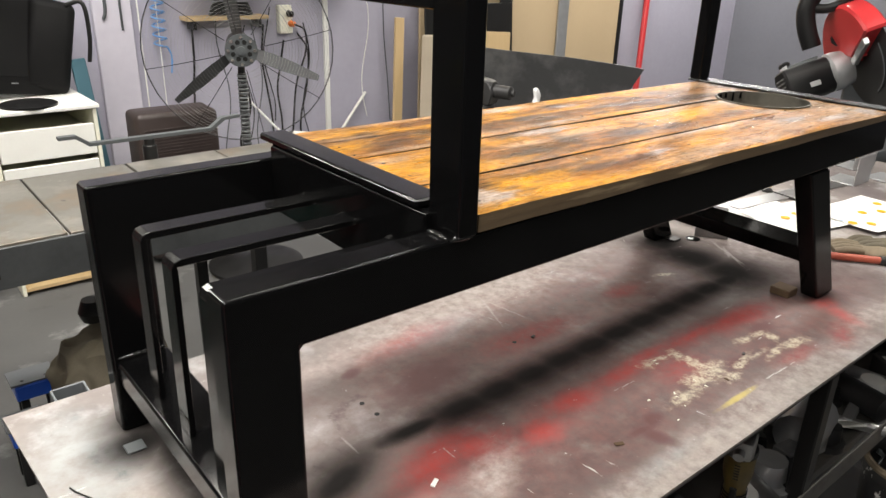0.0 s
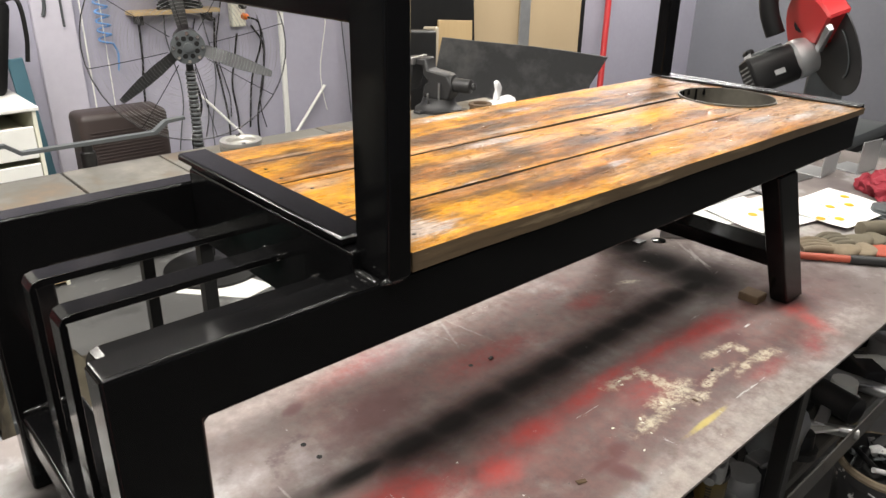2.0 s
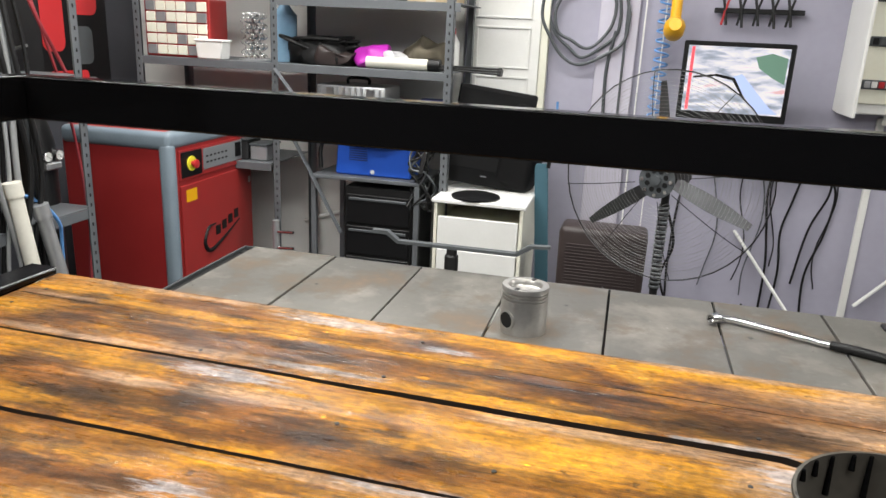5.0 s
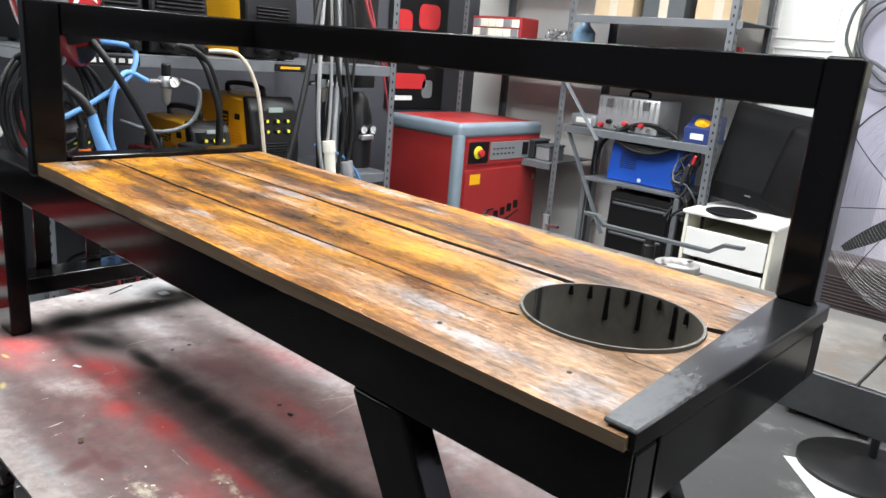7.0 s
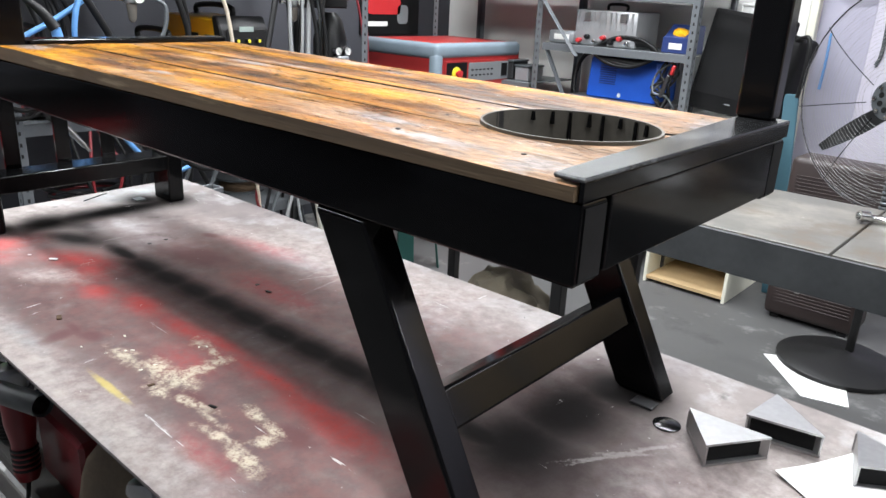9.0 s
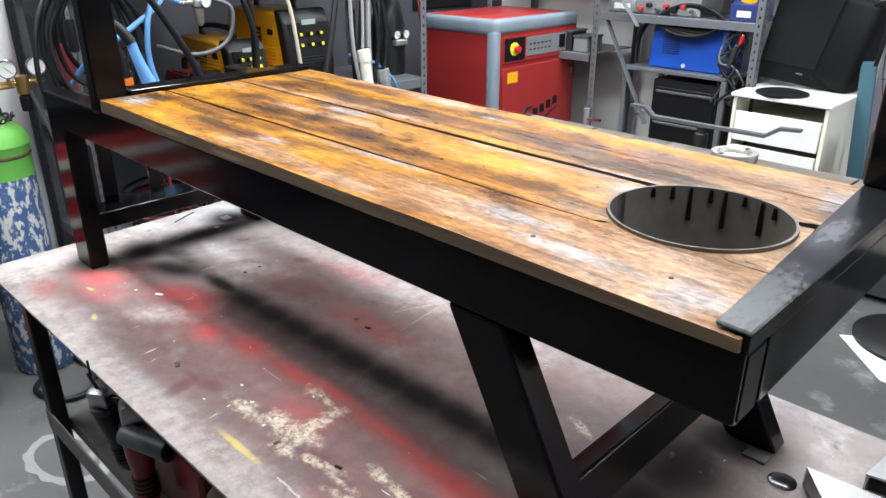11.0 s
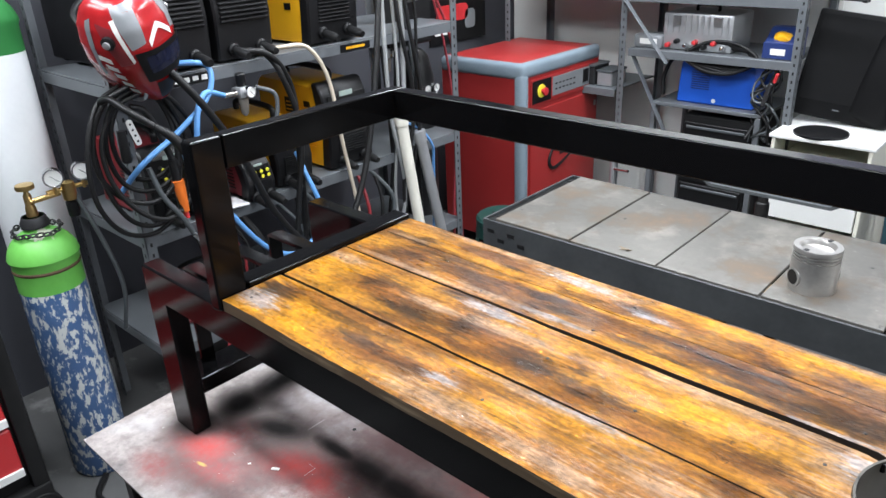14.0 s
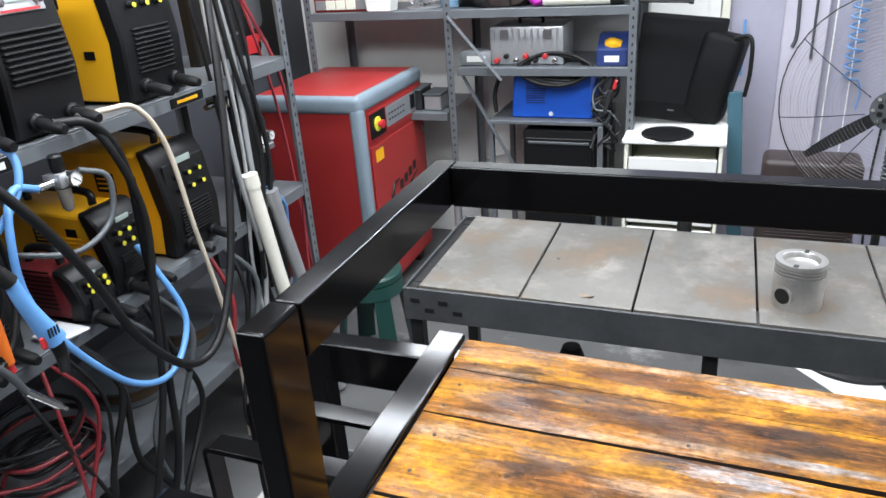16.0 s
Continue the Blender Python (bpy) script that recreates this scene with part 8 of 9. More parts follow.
for i in range(3):
    b = thing("carton", "brown cardboard carton on the upper shelf", "box", pose(-0.8 + i * 0.3, 3.36, 1.771), "cartons")
    part("carton", span((-0.12, -0.1, 0), (0.12, 0.12, 0.16 + 0.04 * i), 0.004), M["card" if i != 1 else "darkgrey"], b)
    part("tape", span((-0.025, -0.1015, 0), (0.025, 0.1, 0.1615 + 0.04 * i), 0.001), M["tan"], b)

# ---- black drawer trolley with the blue welder ----
tl = thing("welder_cart", "grey steel cart with a black drawer cabinet below", "cart", pose(0, 0, 0))
part("top", span((-0.8, 3.18, 0.862), (-0.2, 3.62, 0.882), 0.003), M["rackgrey"], tl)
for x in (-0.79, -0.215):
    for y in (3.19, 3.6):
        part("post", span((x - 0.014, y - 0.014, 0), (x + 0.014, y + 0.014, 0.862), 0.002), M["rackgrey"], tl)
dc = part("drawer_cabinet", span((-0.62, 3.2, 0.08), (-0.24, 3.6, 0.83), 0.006), M["flatblack"], tl, "black drawer cabinet")
for k in range(4):
    z = 0.12 + k * 0.172
    part("drawer_front", span((-0.605, 3.186, z), (-0.255, 3.2, z + 0.155), 0.004), M["plastic"], dc)
    part("drawer_grip", span((-0.59, 3.178, z + 0.125), (-0.27, 3.187, z + 0.14), 0.003), M["darkgrey"], dc)
bw = thing("blue_welder", "bright blue welding transformer with a cable coiled on top", "welding machine", pose(-0.48, 3.4, 0.883))
part("case", prism([(-0.21, 0), (0.21, 0), (0.21, 0.215), (0.18, 0.24), (-0.17, 0.24), (-0.195, 0.215)], 0.26, Matrix.Translation((0, 0.1, 0)) @ Matrix.Rotation(radians(90), 4, "X"), bevel=0.008), M["blue"], bw)
for k in range(9):
    part("louvre", span((-0.13, -0.165, 0.08 + k * 0.012), (-0.03, -0.158, 0.085 + k * 0.012), 0.001), M["navy"], bw)
part("badge", lathe([(0.012, 0), (0.011, 0.002)], seg=14, m=pose(0.0, -0.161, 0.025, 90, 0, 0)), M["white"], bw)
for k in range(4):
    pts = [((0.15 + 0.014 * k) * math.cos(a) + 0.03, -0.185 + 0.03 * math.sin(a) - 0.008 * k, 0.262 + (0.045 + 0.008 * k) * math.sin(a) + 0.008 * math.sin(3 * a + k)) for a in [q * 0.628 for q in range(11)]]
    part("cable_loop", sweep(pts, 0.01, 8), M["rubber"], bw)
part("side_lead", sweep([(-0.2, -0.05, 0.24), (-0.27, -0.1, 0.22), (-0.31, -0.12, 0.12), (-0.3, -0.14, 0.02)], 0.011, 8), M["rubber"], bw)
mess = thing("hanging_clamps", "tangle of leads and ground clamps hanging beside the welder", "clamps", pose(-0.2, 3.2, 0.95))
for q in range(9):
    pts = [(0.0 + rnd.uniform(-0.06, 0.08), -0.02 + rnd.uniform(-0.03, 0.03), 0.2 - 0.08 * k + rnd.uniform(-0.03, 0.03)) for k in range(6)]
    part("lead", sweep(pts, 0.006, 6), M["rubber" if q % 3 else "darkgrey"], mess)
part("clamp", box((0.02, 0.02, 0.12), (0.01, -0.05, 0.05), 0.004, pose(0, 0, 0, 0, 15, 0)), M["castiron"], mess)
part("clamp_grip", box((0.015, 0.02, 0.05), (0.02, -0.05, 0.14), 0.004, pose(0, 0, 0, 0, 15, 0)), M["redplastic"], mess)
part("hook", rod((0, 0.05, 0.19), (0, -0.02, 0.2), 0.006), M["steel"], mess)
soc = thing("wall_socket", "white double socket on the white wall behind the cart", "socket", pose(-0.72, YB - 0.02, 0.6))
part("plate", span((-0.05, -0.02, -0.04), (0.05, -0.001, 0.04), 0.005), M["white"], soc)
part("pipe", rod((-0.05, -0.02, -0.02), (-0.35, -0.02, -0.12), 0.012, 10), M["white"], soc)

# ---- ivory drawer unit with old monitor on it ----
du = thing("drawer_unit", "ivory laminate drawer unit with yellowed edges on the floor", "drawer unit", pose(0.15, 2.985, 0) @ Matrix.Diagonal((1, 1, 0.975, 1)))
part("side", span((-0.22, 0, 0), (-0.203, 0.55, 0.862), 0.002), M["cream"], du)
part("side", span((0.203, 0, 0), (0.22, 0.55, 0.862), 0.002), M["cream"], du)
part("top", span((-0.232, -0.012, 0.862), (0.232, 0.56, 0.882), 0.004), M["white"], du)
part("back", span((-0.203, 0.54, 0.02), (0.203, 0.55, 0.862), 0), M["cream"], du)
part("bottom", span((-0.203, 0.0, 0.02), (0.203, 0.54, 0.038), 0.001), M["pine"], du, "raw wood bottom board")
z = 0.26
for h in (0.195, 0.195, 0.17):
    d = part("drawer", span((-0.198, -0.006, z), (0.198, 0.012, z + h - 0.026), 0.003), M["white"], du, "white drawer front with a dark slot above")
    part("drawer_box", span((-0.19, 0.012, z + 0.01), (0.19, 0.5, z + h - 0.06), 0.002), M["cream"], d)
    z += h
part("divider", span((-0.203, 0.0, 0.235), (0.203, 0.54, 0.25), 0.001), M["cream"], du)
disc = tagged(link("turntable_base", lathe([(0.12, 0), (0.12, 0.008), (0.1, 0.014), (0.001, 0.016)], (0.115, 3.085, 0.861), 30), M["plastic"]), "round black monitor foot lying on the drawer unit", "monitor foot")
mon = thing("old_monitor", "dusty black flat monitor leaning back on the drawer unit", "monitor", pose(0.105, 3.255, 0.863, -9, 7, 8))
part("screen_shell", box((0.4, 0.045, 0.5), (0, 0.03, 0.27), 0.012, seg=2), M["matblack"], mon)
part("screen", box((0.36, 0.003, 0.4), (0, 0.0065, 0.3), 0.001), M["matblack"], mon)
part("badge", box((0.03, 0.002, 0.006), (0, 0.0065, 0.07), 0), M["silver"], mon)
mon2 = thing("monitor_bag", "black speaker case leaning beside the monitor", "case", pose(0.245, 3.32, 0.863, -6, 12, -10))
part("case", crumple(box((0.2, 0.18, 0.42), (0, 0.03, 0.225), 0.04, seg=3), 0.012, 9), M["matblack"], mon2)
part("strap", sweep([(0.05, -0.05, 0.42), (0.12, -0.08, 0.44), (0.16, -0.07, 0.3), (0.17, -0.05, 0.18)], 0.01, 6), M["rubber"], mon2)
tb = thing("teal_board", "teal board leaning against the wall beside the drawer unit", "board", pose(0.48, 3.3, 0, 0, -4.5, 0))
part("board", span((-0.034, 0, 0.005), (0.034, 0.02, 1.02), 0.003), M["teal"], tb)
cs2 = thing("brown_suitcase", "old brown ribbed case standing on the floor", "case", pose(0.75, 3.0, 0))
part("shell", crumple(span((-0.205, 0, 0.02), (0.205, 0.2, 0.78), 0.03, seg=3), 0.008, 7), M["brown"], cs2)
for k in range(40):
    part("rib", span((-0.17, -0.004, 0.09 + k * 0.0155), (0.17, 0.002, 0.097 + k * 0.0155), 0.001), M["brown"], cs2)
for s in (-1, 1):
    part("foot", span((s * 0.15 - 0.02, 0.02, 0), (s * 0.15 + 0.02, 0.18, 0.02), 0.003), M["rubber"], cs2)
pg = thing("hanging_plug", "white plug hanging below the plate table on a wire", "plug", pose(0.78, 2.6, 0.3))
part("plug", lathe([(0.012, 0), (0.022, 0.01), (0.022, 0.05), (0.014, 0.07)], seg=14), M["white"], pg)
part("wire", sweep([(0, 0, 0.07), (0.005, -0.2, 0.3), (0.0, -0.5, 0.5), (0, -0.66, 0.52)], 0.003, 6), M["rubber"], pg)

# ---- pedestal fan ----
FX, FY, FZ, FR = 0.967, 2.705, 1.095, 0.43
fan = thing("pedestal_fan", "large black pedestal fan with a round wire cage", "fan", pose(FX, FY, 0.006, 0, 0, -22))
part("base", lathe([(0.24, 0), (0.24, 0.015), (0.2, 0.035), (0.05, 0.05), (0.03, 0.06)], seg=36), M["flatblack"], fan)
part("pole", rod((0, 0.06, 0.05), (0, 0.06, FZ - 0.06), 0.017, 16), M["flatblack"], fan)
sleeve = part("pole_sleeve", rod((0, 0.06, 0.6), (0, 0.06, FZ - 0.12), 0.021, 16), M["rubber"], fan, "ribbed black sleeve")
for k in range(18):
    part("sleeve_rib", lathe([(0.021, 0), (0.025, 0.004), (0.025, 0.009), (0.021, 0.013)], (0, 0.06, 0.605 + k * 0.0205), 16, caps=False), M["darkgrey"], sleeve)
part("motor", lathe([(0.02, -0.02), (0.045, 0.0), (0.06, 0.03), (0.06, 0.12), (0.06, 0.16), (0.02, 0.17)], seg=26, m=pose(0, 0.03, FZ, -90, 0, 0)), M["flatblack"], fan)
M["blade"] = mat("dusty_aluminium_blade", (0.16, 0.163, 0.168), (0.06, 0.061, 0.063), 0.34, 0.85, 6, 90, 0.8, 0.05)
for k in range(3):
    a = radians(98 + 120 * k)
    bm = bmesh.new()
    rows = []
    for i in range(9):
        r_ = 0.05 + (FR - 0.09) * i / 8
        wd = 0.035 + 0.04 * math.sin(math.pi * min(1, i / 8 * 0.8 + 0.15)) - 0.012 * i / 8
        tw = radians(38 - 12 * i / 8)
        rows.append([bm.verts.new(Vector((r_ * math.cos(a) - s * wd * math.sin(a) * math.cos(tw), s * wd * math.sin(tw) + 0.02, r_ * math.sin(a) + s * wd * math.cos(a) * math.cos(tw)))) for s in (-0.5, 0, 0.5)])
    for p, q in zip(rows, rows[1:]):
        for j in range(2):
            bm.faces.new((p[j], p[j + 1], q[j + 1], q[j]))
    bmesh.ops.solidify(bm, geom=bm.faces[:], thickness=0.003)
    bmesh.ops.translate(bm, vec=(0, 0, FZ), verts=bm.verts)
    part("blade", bm, M["blade"], fan, "dusty grey metal blade")
part("hub", lathe([(0.05, -0.025), (0.05, 0.0), (0.02, 0.03), (0.001, 0.035)], seg=20, m=pose(0, 0.02, FZ, 90, 0, 0)), M["plastic"], fan)
hp = part("hub_plate", lathe([(0.074, 0.068), (0.074, 0.074), (0.02, 0.076), (0.02, 0.088), (0.001, 0.09)], seg=28, m=pose(0, 0, FZ, 90, 0, 0)), M["darkgrey"], fan, "round pierced dark hub plate")
for k in range(8):
    part("bolt", lathe([(0.008, 0.075), (0.008, 0.084)], seg=8, m=pose(0, 0, FZ, 90, 0, 0) @ Matrix.Translation((0.06 * math.cos(k * 0.785), 0.06 * math.sin(k * 0.785), 0))), M["chrome"], hp)
    part("hub_hole", lathe([(0.011, 0.0755), (0.011, 0.0768)], seg=10, m=pose(0, 0, FZ, 90, 0, 0) @ Matrix.Translation((0.04 * math.cos(k * 0.785 + 0.39), 0.04 * math.sin(k * 0.785 + 0.39), 0))), M["rubber"], hp)


def circle(r_, y, n=40):
    return [(r_ * math.cos(2 * math.pi * k / n), y, FZ + r_ * math.sin(2 * math.pi * k / n)) for k in range(n + 1)]


for k in range(24):
    r_ = FR * (0.24 + 0.76 * k / 23)
    part("cage_wire", sweep(circle(r_, -0.085 + 0.075 * (r_ / FR) ** 3), 0.0006, 4, None, 1, True), M["steel"], fan)
for k in range(11):
    r_ = FR * (0.3 + 0.7 * k / 10)
    part("cage_wire", sweep(circle(r_, 0.1 - 0.08 * (r_ / FR) ** 3), 0.0006, 4, None, 1, True), M["steel"], fan)
part("cage_rim", sweep(circle(FR + 0.003, 0.005), 0.0028, 6, None, 1, True), M["flatblack"], fan)
for k in range(8):
    a = k * math.pi / 4 + 0.2
    part("cage_spoke", sweep([(r_ * FR * math.cos(a), -0.086 + 0.075 * r_ ** 3, FZ + r_ * FR * math.sin(a)) for r_ in (0.2, 0.5, 0.75, 0.9, 1.0)], 0.0017, 5, None, 3), M["flatblack"], fan)
cable("fan_cord", "black mains cord drooping from the fan", [(0.99, 2.765, 1.0), (1.05, 2.82, 0.8), (1.02, 2.9, 0.6), (1.15, 3.0, 0.35), (1.35, 3.3, 0.2), (1.5, 3.6, 0.3)], 0.006, M["rubber"])

# ---- screen, lamp, tool rail and hoses on the wall ----
M["picture"] = glow("lit_screen_picture", (0.5, 0.52, 0.55), 1.15)
nt = M["picture"].node_tree
tcn, no, rp = nt.nodes.new("ShaderNodeTexCoord"), nt.nodes.new("ShaderNodeTexNoise"), nt.nodes.new("ShaderNodeValToRGB")
no.inputs["Scale"].default_value, no.inputs["Detail"].default_value, no.inputs["Distortion"].default_value = 1.0, 5, 0.3
mpn = nt.nodes.new("ShaderNodeMapping")
mpn.inputs["Rotation"].default_value, mpn.inputs["Scale"].default_value = (0, radians(-38), 0), (7, 7, 24)
for i, (p, c) in enumerate(((0.3, (0.2, 0.24, 0.3)), (0.42, (0.42, 0.48, 0.62)), (0.5, (0.72, 0.74, 0.86)), (0.6, (0.9, 0.9, 0.98)), (0.72, (0.8, 0.5, 0.55)))):
    e = rp.color_ramp.elements[i] if i < 2 else rp.color_ramp.elements.new(p)
    e.position, e.color = p, (*c, 1)
nt.links.new(tcn.outputs["Object"], mpn.inputs["Vector"])
nt.links.new(mpn.outputs[0], no.inputs["Vector"])
nt.links.new(no.outputs[0], rp.inputs[0])
nt.links.new(rp.outputs[0], nt.nodes["Principled BSDF"].inputs["Emission Color"])
nt.nodes["Principled BSDF"].inputs["Base Color"].default_value = (0.02, 0.02, 0.02, 1)
nt.nodes["Principled BSDF"].inputs["Roughness"].default_value = 0.2
sc = thing("wall_screen", "flat black monitor on the wall showing a bright street picture", "monitor", pose(1.275, 3.44, 1.465, 0, 0, -6))
part("bezel", box((0.5, 0.035, 0.37), (0, 0.02, 0), 0.006), M["plastic"], sc)
part("picture", box((0.455, 0.002, 0.31), (0.0, 0.0015, 0.008), 0), M["picture"], sc, "lit screen showing a blurred street view")
part("red_edge", box((0.014, 0.001, 0.3), (-0.205, 0.0, 0.008), 0), glow("lit_red_stripe", (0.75, 0.06, 0.08), 0.9), sc)
UP = Matrix.Rotation(radians(90), 4, "X")
part("road_patch", prism([(-0.02, 0.02), (0.03, 0.04), (0.16, -0.1), (0.21, -0.14), (0.12, -0.14)], 0.0008, UP), glow("lit_blue_patch", (0.3, 0.38, 0.6), 0.9), sc, "bluish road on the screen")
part("tree_patch", prism([(0.08, 0.12), (0.15, 0.14), (0.22, 0.12), (0.22, 0.0), (0.16, 0.03), (0.1, 0.07)], 0.0008, UP), glow("lit_green_patch", (0.08, 0.16, 0.12), 0.9), sc, "dark green trees on the screen")
part("dark_line", prism([(-0.19, 0.02), (-0.08, 0.035), (0.0, 0.02), (0.06, -0.08), (0.05, -0.08), (-0.01, 0.008), (-0.09, 0.024), (-0.19, 0.01)], 0.0012, UP), M["plastic"], sc, "dark curved line on the screen")
part("wall_arm", rod((0, 0.04, 0), (0.03, 0.28, 0), 0.02, 12), M["flatblack"], sc)
part("stand_foot", span((-0.1, 0.01, -0.205), (0.02, 0.03, -0.185), 0.003), M["plastic"], sc)
lp = thing("work_lamp", "yellow handheld work lamp hanging on the wall", "lamp", pose(0.97, 3.5, 1.7))
part("head", lathe([(0.045, -0.05), (0.05, -0.03), (0.05, 0.03), (0.03, 0.06)], seg=20, m=pose(0, 0, 0, 70, 0, 0)), M["yellow"], lp)
part("grip", rod((0, 0.0, 0.03), (0.0, 0.02, 0.22), 0.026, 14), M["yellow"], lp)
part("cord", sweep([(0, 0.02, 0.22), (0, 0.1, 0.3), (0.02, 0.2, 0.5)], 0.008, 6), M["rubber"], lp)
tr_ = thing("tool_rail", "black wall rail with hanging pliers and hooks", "tool rail", pose(1.36, YB, 1.8))
part("rail", span((-0.2, -0.05, -0.012), (0.22, -0.02, 0.012), 0.003), M["flatblack"], tr_)
for k in range(2):
    part("bracket", span((-0.14 + 0.28 * k, -0.02, -0.01), (-0.12 + 0.28 * k, 0, 0.01), 0.001), M["flatblack"], tr_)
for k in range(5):
    x = -0.15 + 0.075 * k
    part("pliers", sweep([(x - 0.015, -0.055, 0.06), (x, -0.055, 0.0), (x + 0.012, -0.055, -0.07 - 0.01 * (k % 2))], 0.007, 6), M["castiron"], tr_)
    part("pliers_grip", sweep([(x + 0.015, -0.055, 0.06), (x, -0.056, 0.0), (x - 0.012, -0.055, -0.07)], 0.006, 6), M["redplastic" if k == 0 else "rubber"], tr_)
hz = thing("wall_hose_coil", "dark grey hose coiled on a wall hook", "hose", pose(0.53, YB - 0.05, 1.78))
for k in range(3):
    w_, h_ = 0.15 + 0.028 * k * (1 + 0.3 * (k == 2)), 0.17 + 0.04 * k
    pts = [(w_ * math.cos(a), 0.014 * (k % 2) - 0.01, h_ * math.sin(a) - 0.02) for a in [q * math.pi / 6 for q in range(13)]]
    part("loop", sweep([(x + 0.012 * math.sin(i * 1.7 + k), y, z + 0.012 * math.cos(i * 2.3 + k)) if 0 < i < 12 else (x, y, z) for i, (x, y, z) in enumerate(pts)], 0.0085, 8), M["darkgrey"], hz)
part("tail", sweep([(0.16, 0.0, -0.1), (0.13, 0.01, -0.3), (0.135, 0.01, -0.55), (0.12, 0.01, -0.62)], 0.009, 8), M["darkgrey"], hz)
part("hook", rod((0, 0.05, 0.17), (0, -0.03, 0.19), 0.012), M["steel"], hz)
pts = [(0.93 + 0.035 * math.cos(k * 0.9), YB - 0.06 + 0.03 * math.sin(k * 0.9), 1.95 - k * 0.0068) for k in range(140)]
cable("blue_coil_hose", "blue spiral air hose hanging down the wall", pts, 0.005, M["hoseblue"], "hose", "", 2, 6)
cable("blue_coil_tail", "blue air hose end with a metal fitting", [pts[-1], (0.98, YB - 0.07, 0.95), (0.97, YB - 0.07, 0.86)], 0.005, M["hoseblue"], "hose")
cable("blue_air_drop", "short grey-blue hose end hanging on the wall", [(0.42, YB - 0.04, 1.3), (0.425, YB - 0.05, 1.15), (0.42, YB - 0.05, 1.02)], 0.007, M["hoseblue"], "hose")

shb = thing("wall_shelf_board", "raw pine shelf board on the wall behind the fan", "shelf", pose(1.32, YB, 1.14))
part("board", span((-0.25, -0.12, 0), (0.25, -0.001, 0.022), 0.002), M["pine"], shb)
for x in (-0.2, 0.2):
    part("bracket", span((x - 0.01, -0.1, -0.05), (x + 0.01, -0.001, -0.001), 0.001), M["flatblack"], shb)
wc = thing("wire_coil", "black wire coiled on the pine shelf board", "wire", pose(1.36, YB - 0.06, 1.163), "")
for k in range(5):
    pts = [((0.13 - 0.006 * k) * math.cos(a), 0.045 * math.sin(a), 0.008 + 0.014 * k + 0.004 * math.sin(2 * a + k)) for a in [q * math.pi / 6 for q in range(13)]]
    part("turn", sweep(pts, 0.007, 6), M["rubber"], wc)
for pts in ([(1.131, 1.1), (1.125, 0.9), (1.11, 0.75), (1.1, 0.45), (1.12, 0.1)], [(1.577, 1.1), (1.557, 0.888), (1.58, 0.7), (1.604, 0.48), (1.6, 0.1)], [(1.711, 1.0), (1.68, 0.85), (1.65, 0.69), (1.67, 0.45), (1.64, 0.1)], [(1.81, 1.04), (1.88, 0.92), (1.86, 0.7), (1.803, 0.455), (1.83, 0.1)]):
    cable("wall_cable", "black cable hanging down the lavender wall", [(x, YB - 0.02, z) for x, z in pts], 0.006, M["rubber"], "cable", "cables on the wall")

# ---- electrical panel ----
ep_ = thing("electrical_panel", "white breaker panel with its door open", "electrical panel", pose(2.03, YB, 1.34))
part("cabinet", span((-0.24, -0.11, 0), (0.22, -0.001, 0.75), 0.006), M["white"], ep_)
fp = part("face_plate", span((-0.2, -0.118, 0.05), (0.18, -0.11, 0.71), 0.003), M["cream"], ep_)
for k in range(3):
    z = 0.12 + k * 0.2
    row = part("breaker_rail", span((-0.16, -0.126, z), (0.14, -0.118, z + 0.045), 0.002), M["darkgrey"], fp)
    for q in range(9):
        part("breaker", span((-0.15 + q * 0.031, -0.134, z + 0.008), (-0.125 + q * 0.031, -0.126, z + 0.038), 0.002), M["redplastic" if (q, k) in ((2, 0), (5, 1)) else (("galv", "white") if k == 0 else ("plastic", "darkgrey"))[q % 2]], row)
part("door", span((-0.25, -0.4, 0), (-0.235, -0.112, 0.75), 0.004), M["white"], ep_, "open sheet steel door")
part("cable_gland", rod((0, -0.06, -0.05), (0, -0.06, 0.0), 0.018), M["white"], ep_)

# ---- cardboard, boards and sheets at the far end ----
cb = thing("cardboard_sheet", "large brown cardboard sheets standing against the wall", "cardboard", pose(0, YB - 0.04, 0))
part("sheet", span((2.76, -0.02, 0.005), (3.55, 0.0, 2.5), 0.003), M["card"], cb)
part("sheet", span((3.53, -0.045, 0.005), (4.95, -0.022, 2.6), 0.003), M["card"], cb)
part("sheet_edge", span((4.95, -0.05, 0.005), (5.0, -0.02, 2.55), 0.003), M["flatblack"], cb)
part("metal_rail", span((4.15, -0.065, 0.005), (4.27, -0.048, 2.6), 0.003), M["galv"], cb, "galvanised punched rail")
for k, (x, a, z1, w_) in enumerate(((2.41, 5, 1.13, 0.07), (3.3, 4, 1.0, 0.34))):
    b = thing("pine_board", "rough pine board leaning among the sheets", "board", pose(x, 3.45, 0, -5, a, 0), "leaning boards")
    part("board", span((-w_ / 2, 0, 0.005), (w_ / 2, 0.025, z1), 0.003), M["pine"], b)
sb = thing("black_frame_board", "black board with a slot cut out leaning on the wall", "board", pose(3.15, 3.48, 0, -4, 0, 0))
part("board", span((-0.42, 0, 0.005), (0.42, 0.02, 1.2), 0.004), M["flatblack"], sb)
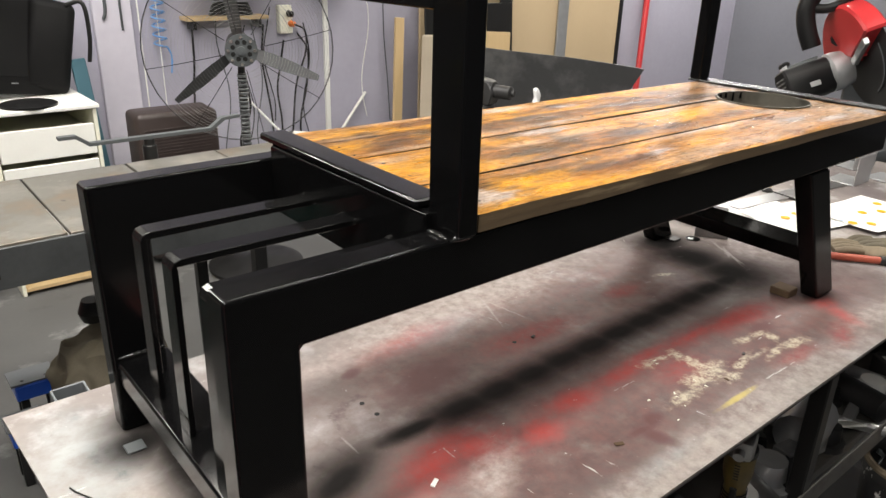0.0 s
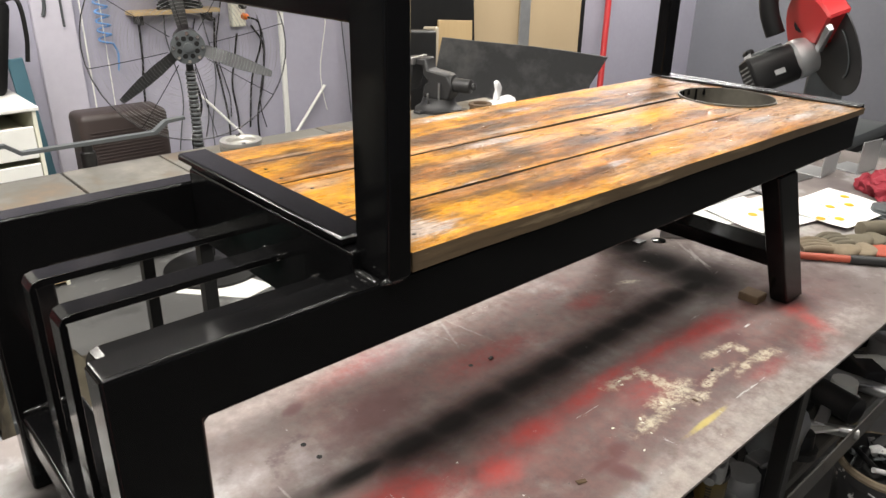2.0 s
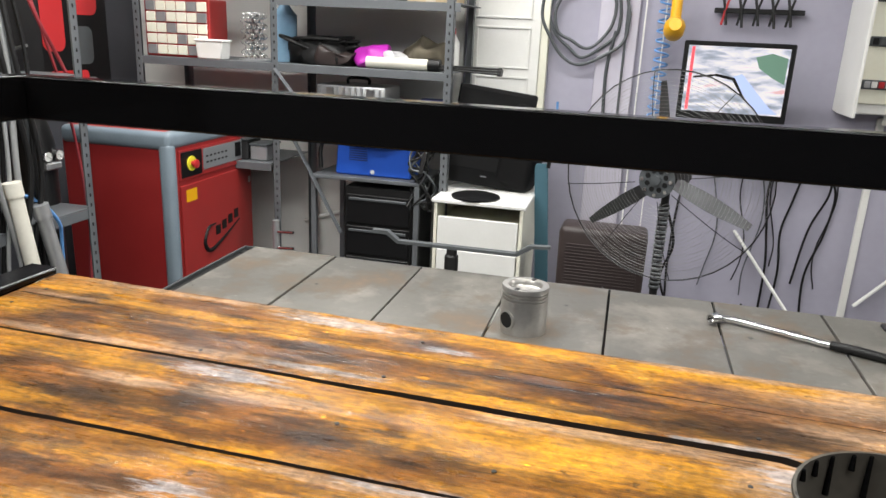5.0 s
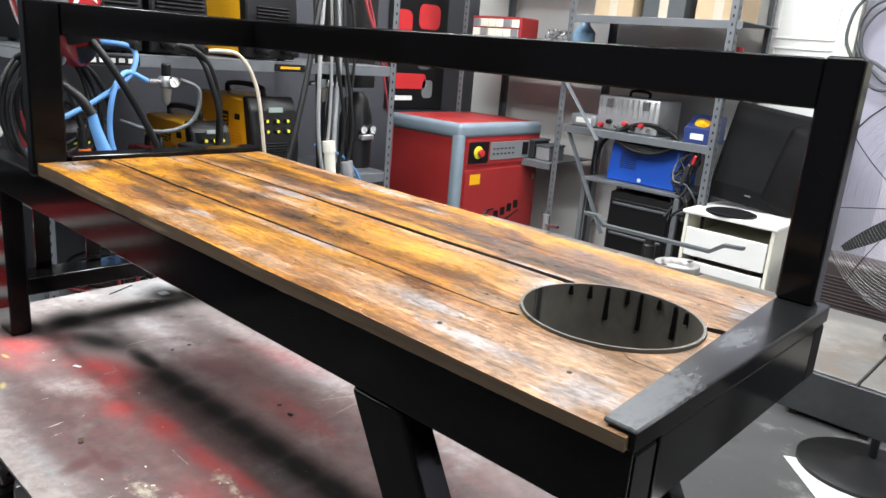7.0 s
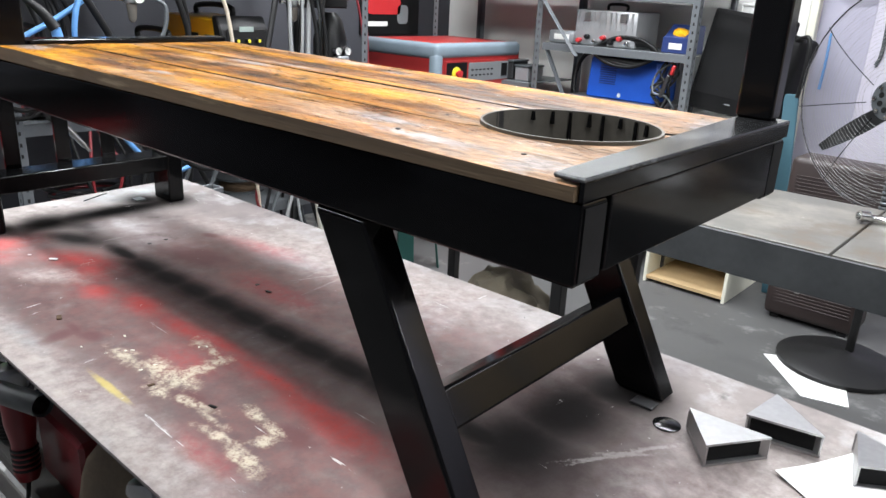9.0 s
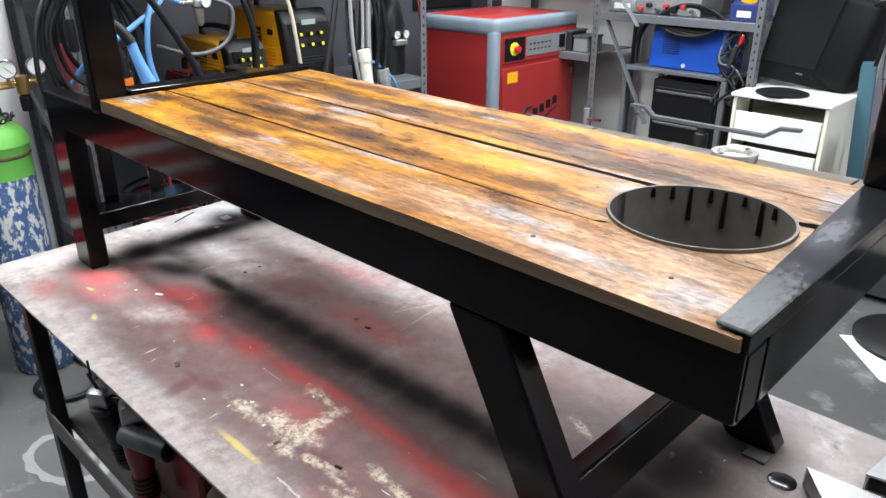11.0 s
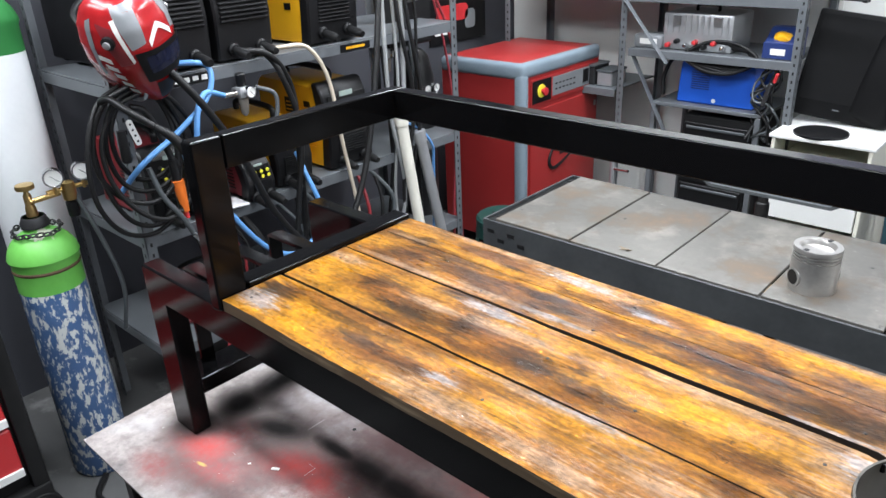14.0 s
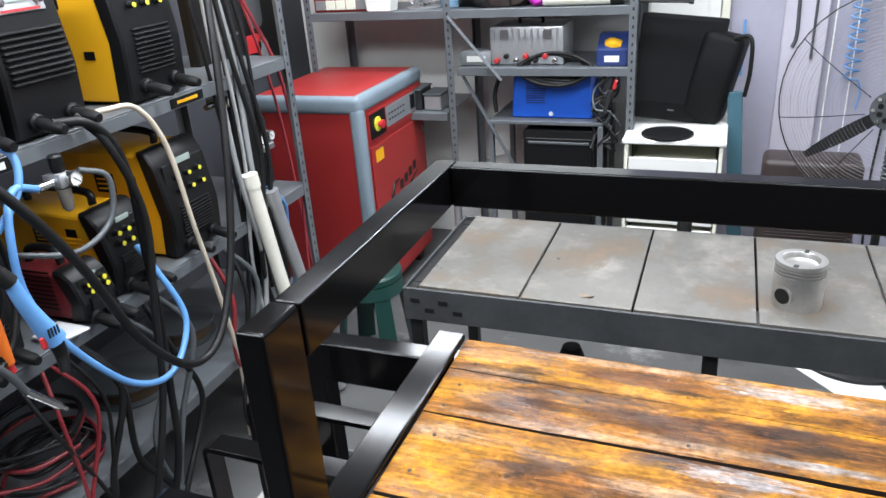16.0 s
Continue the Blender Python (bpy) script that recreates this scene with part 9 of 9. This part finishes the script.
part("top_bar", span((-0.42, 0, 1.36), (0.42, 0.02, 1.42), 0.004), M["flatblack"], sb)
for s in (-1, 1):
    part("upright", span((s * 0.36 - 0.06, 0, 1.2), (s * 0.36 + 0.06, 0.02, 1.36), 0.003), M["flatblack"], sb)
lc = thing("black_loudspeaker", "dark case with metal corners leaning behind the vise", "case", pose(2.72, 3.2, 0, -5, 5, 0))
part("case", span((-0.17, 0, 0.01), (0.17, 0.18, 1.0), 0.03, seg=3), M["flatblack"], lc)
part("edge_band", span((-0.2, 0.02, 0.01), (-0.165, 0.16, 1.02), 0.01), M["tan"], lc)
part("edge_band", span((0.165, 0.02, 0.01), (0.2, 0.16, 1.02), 0.01), M["tan"], lc)
part("handle", box((0.02, 0.012, 0.1), (-0.13, -0.006, 0.85), 0.004), M["galv"], lc)
ss = thing("steel_sheet", "large grey steel sheet standing beyond the plate table", "sheet", pose(2.98, 2.6, 0, 0, 0, -56))
M["sheetgrey"] = worn(mat("grey_mill_scale_sheet", (0.055, 0.056, 0.058), (0.035, 0.036, 0.038), 0.5, 0.2, 3, 40, 0.8, 0.1), (0.12, 0.12, 0.12), 3.5, 0.5, 0.7)
part("sheet", prism([(-0.5, 0), (0.5, 0), (0.46, 0.58), (0.49, 0.76), (0.58, 0.933), (0.33, 0.957), (0.12, 0.973), (-0.26, 0.99), (-0.42, 1.0), (-0.5, 0.62)], 0.012, Matrix.Rotation(radians(96), 4, "X")), M["sheetgrey"], ss)
part("foot", span((-0.5, -0.12, 0), (-0.45, 0.12, 0.02), 0.003), M["flatblack"], ss)
part("foot", span((0.45, -0.12, 0), (0.5, 0.12, 0.02), 0.003), M["flatblack"], ss)
rp_ = thing("red_pole", "red broom handle leaning against the wall", "pole", pose(0, 0, 0))
part("shaft", rod((5.15, 3.5, 0.01), (5.4, YB - 0.04, 1.2), 0.028, 12), M["redplastic"], rp_)
part("grip", rod((5.4, YB - 0.04, 1.2), (5.43, YB - 0.03, 1.36), 0.03, 12), M["plastic"], rp_)
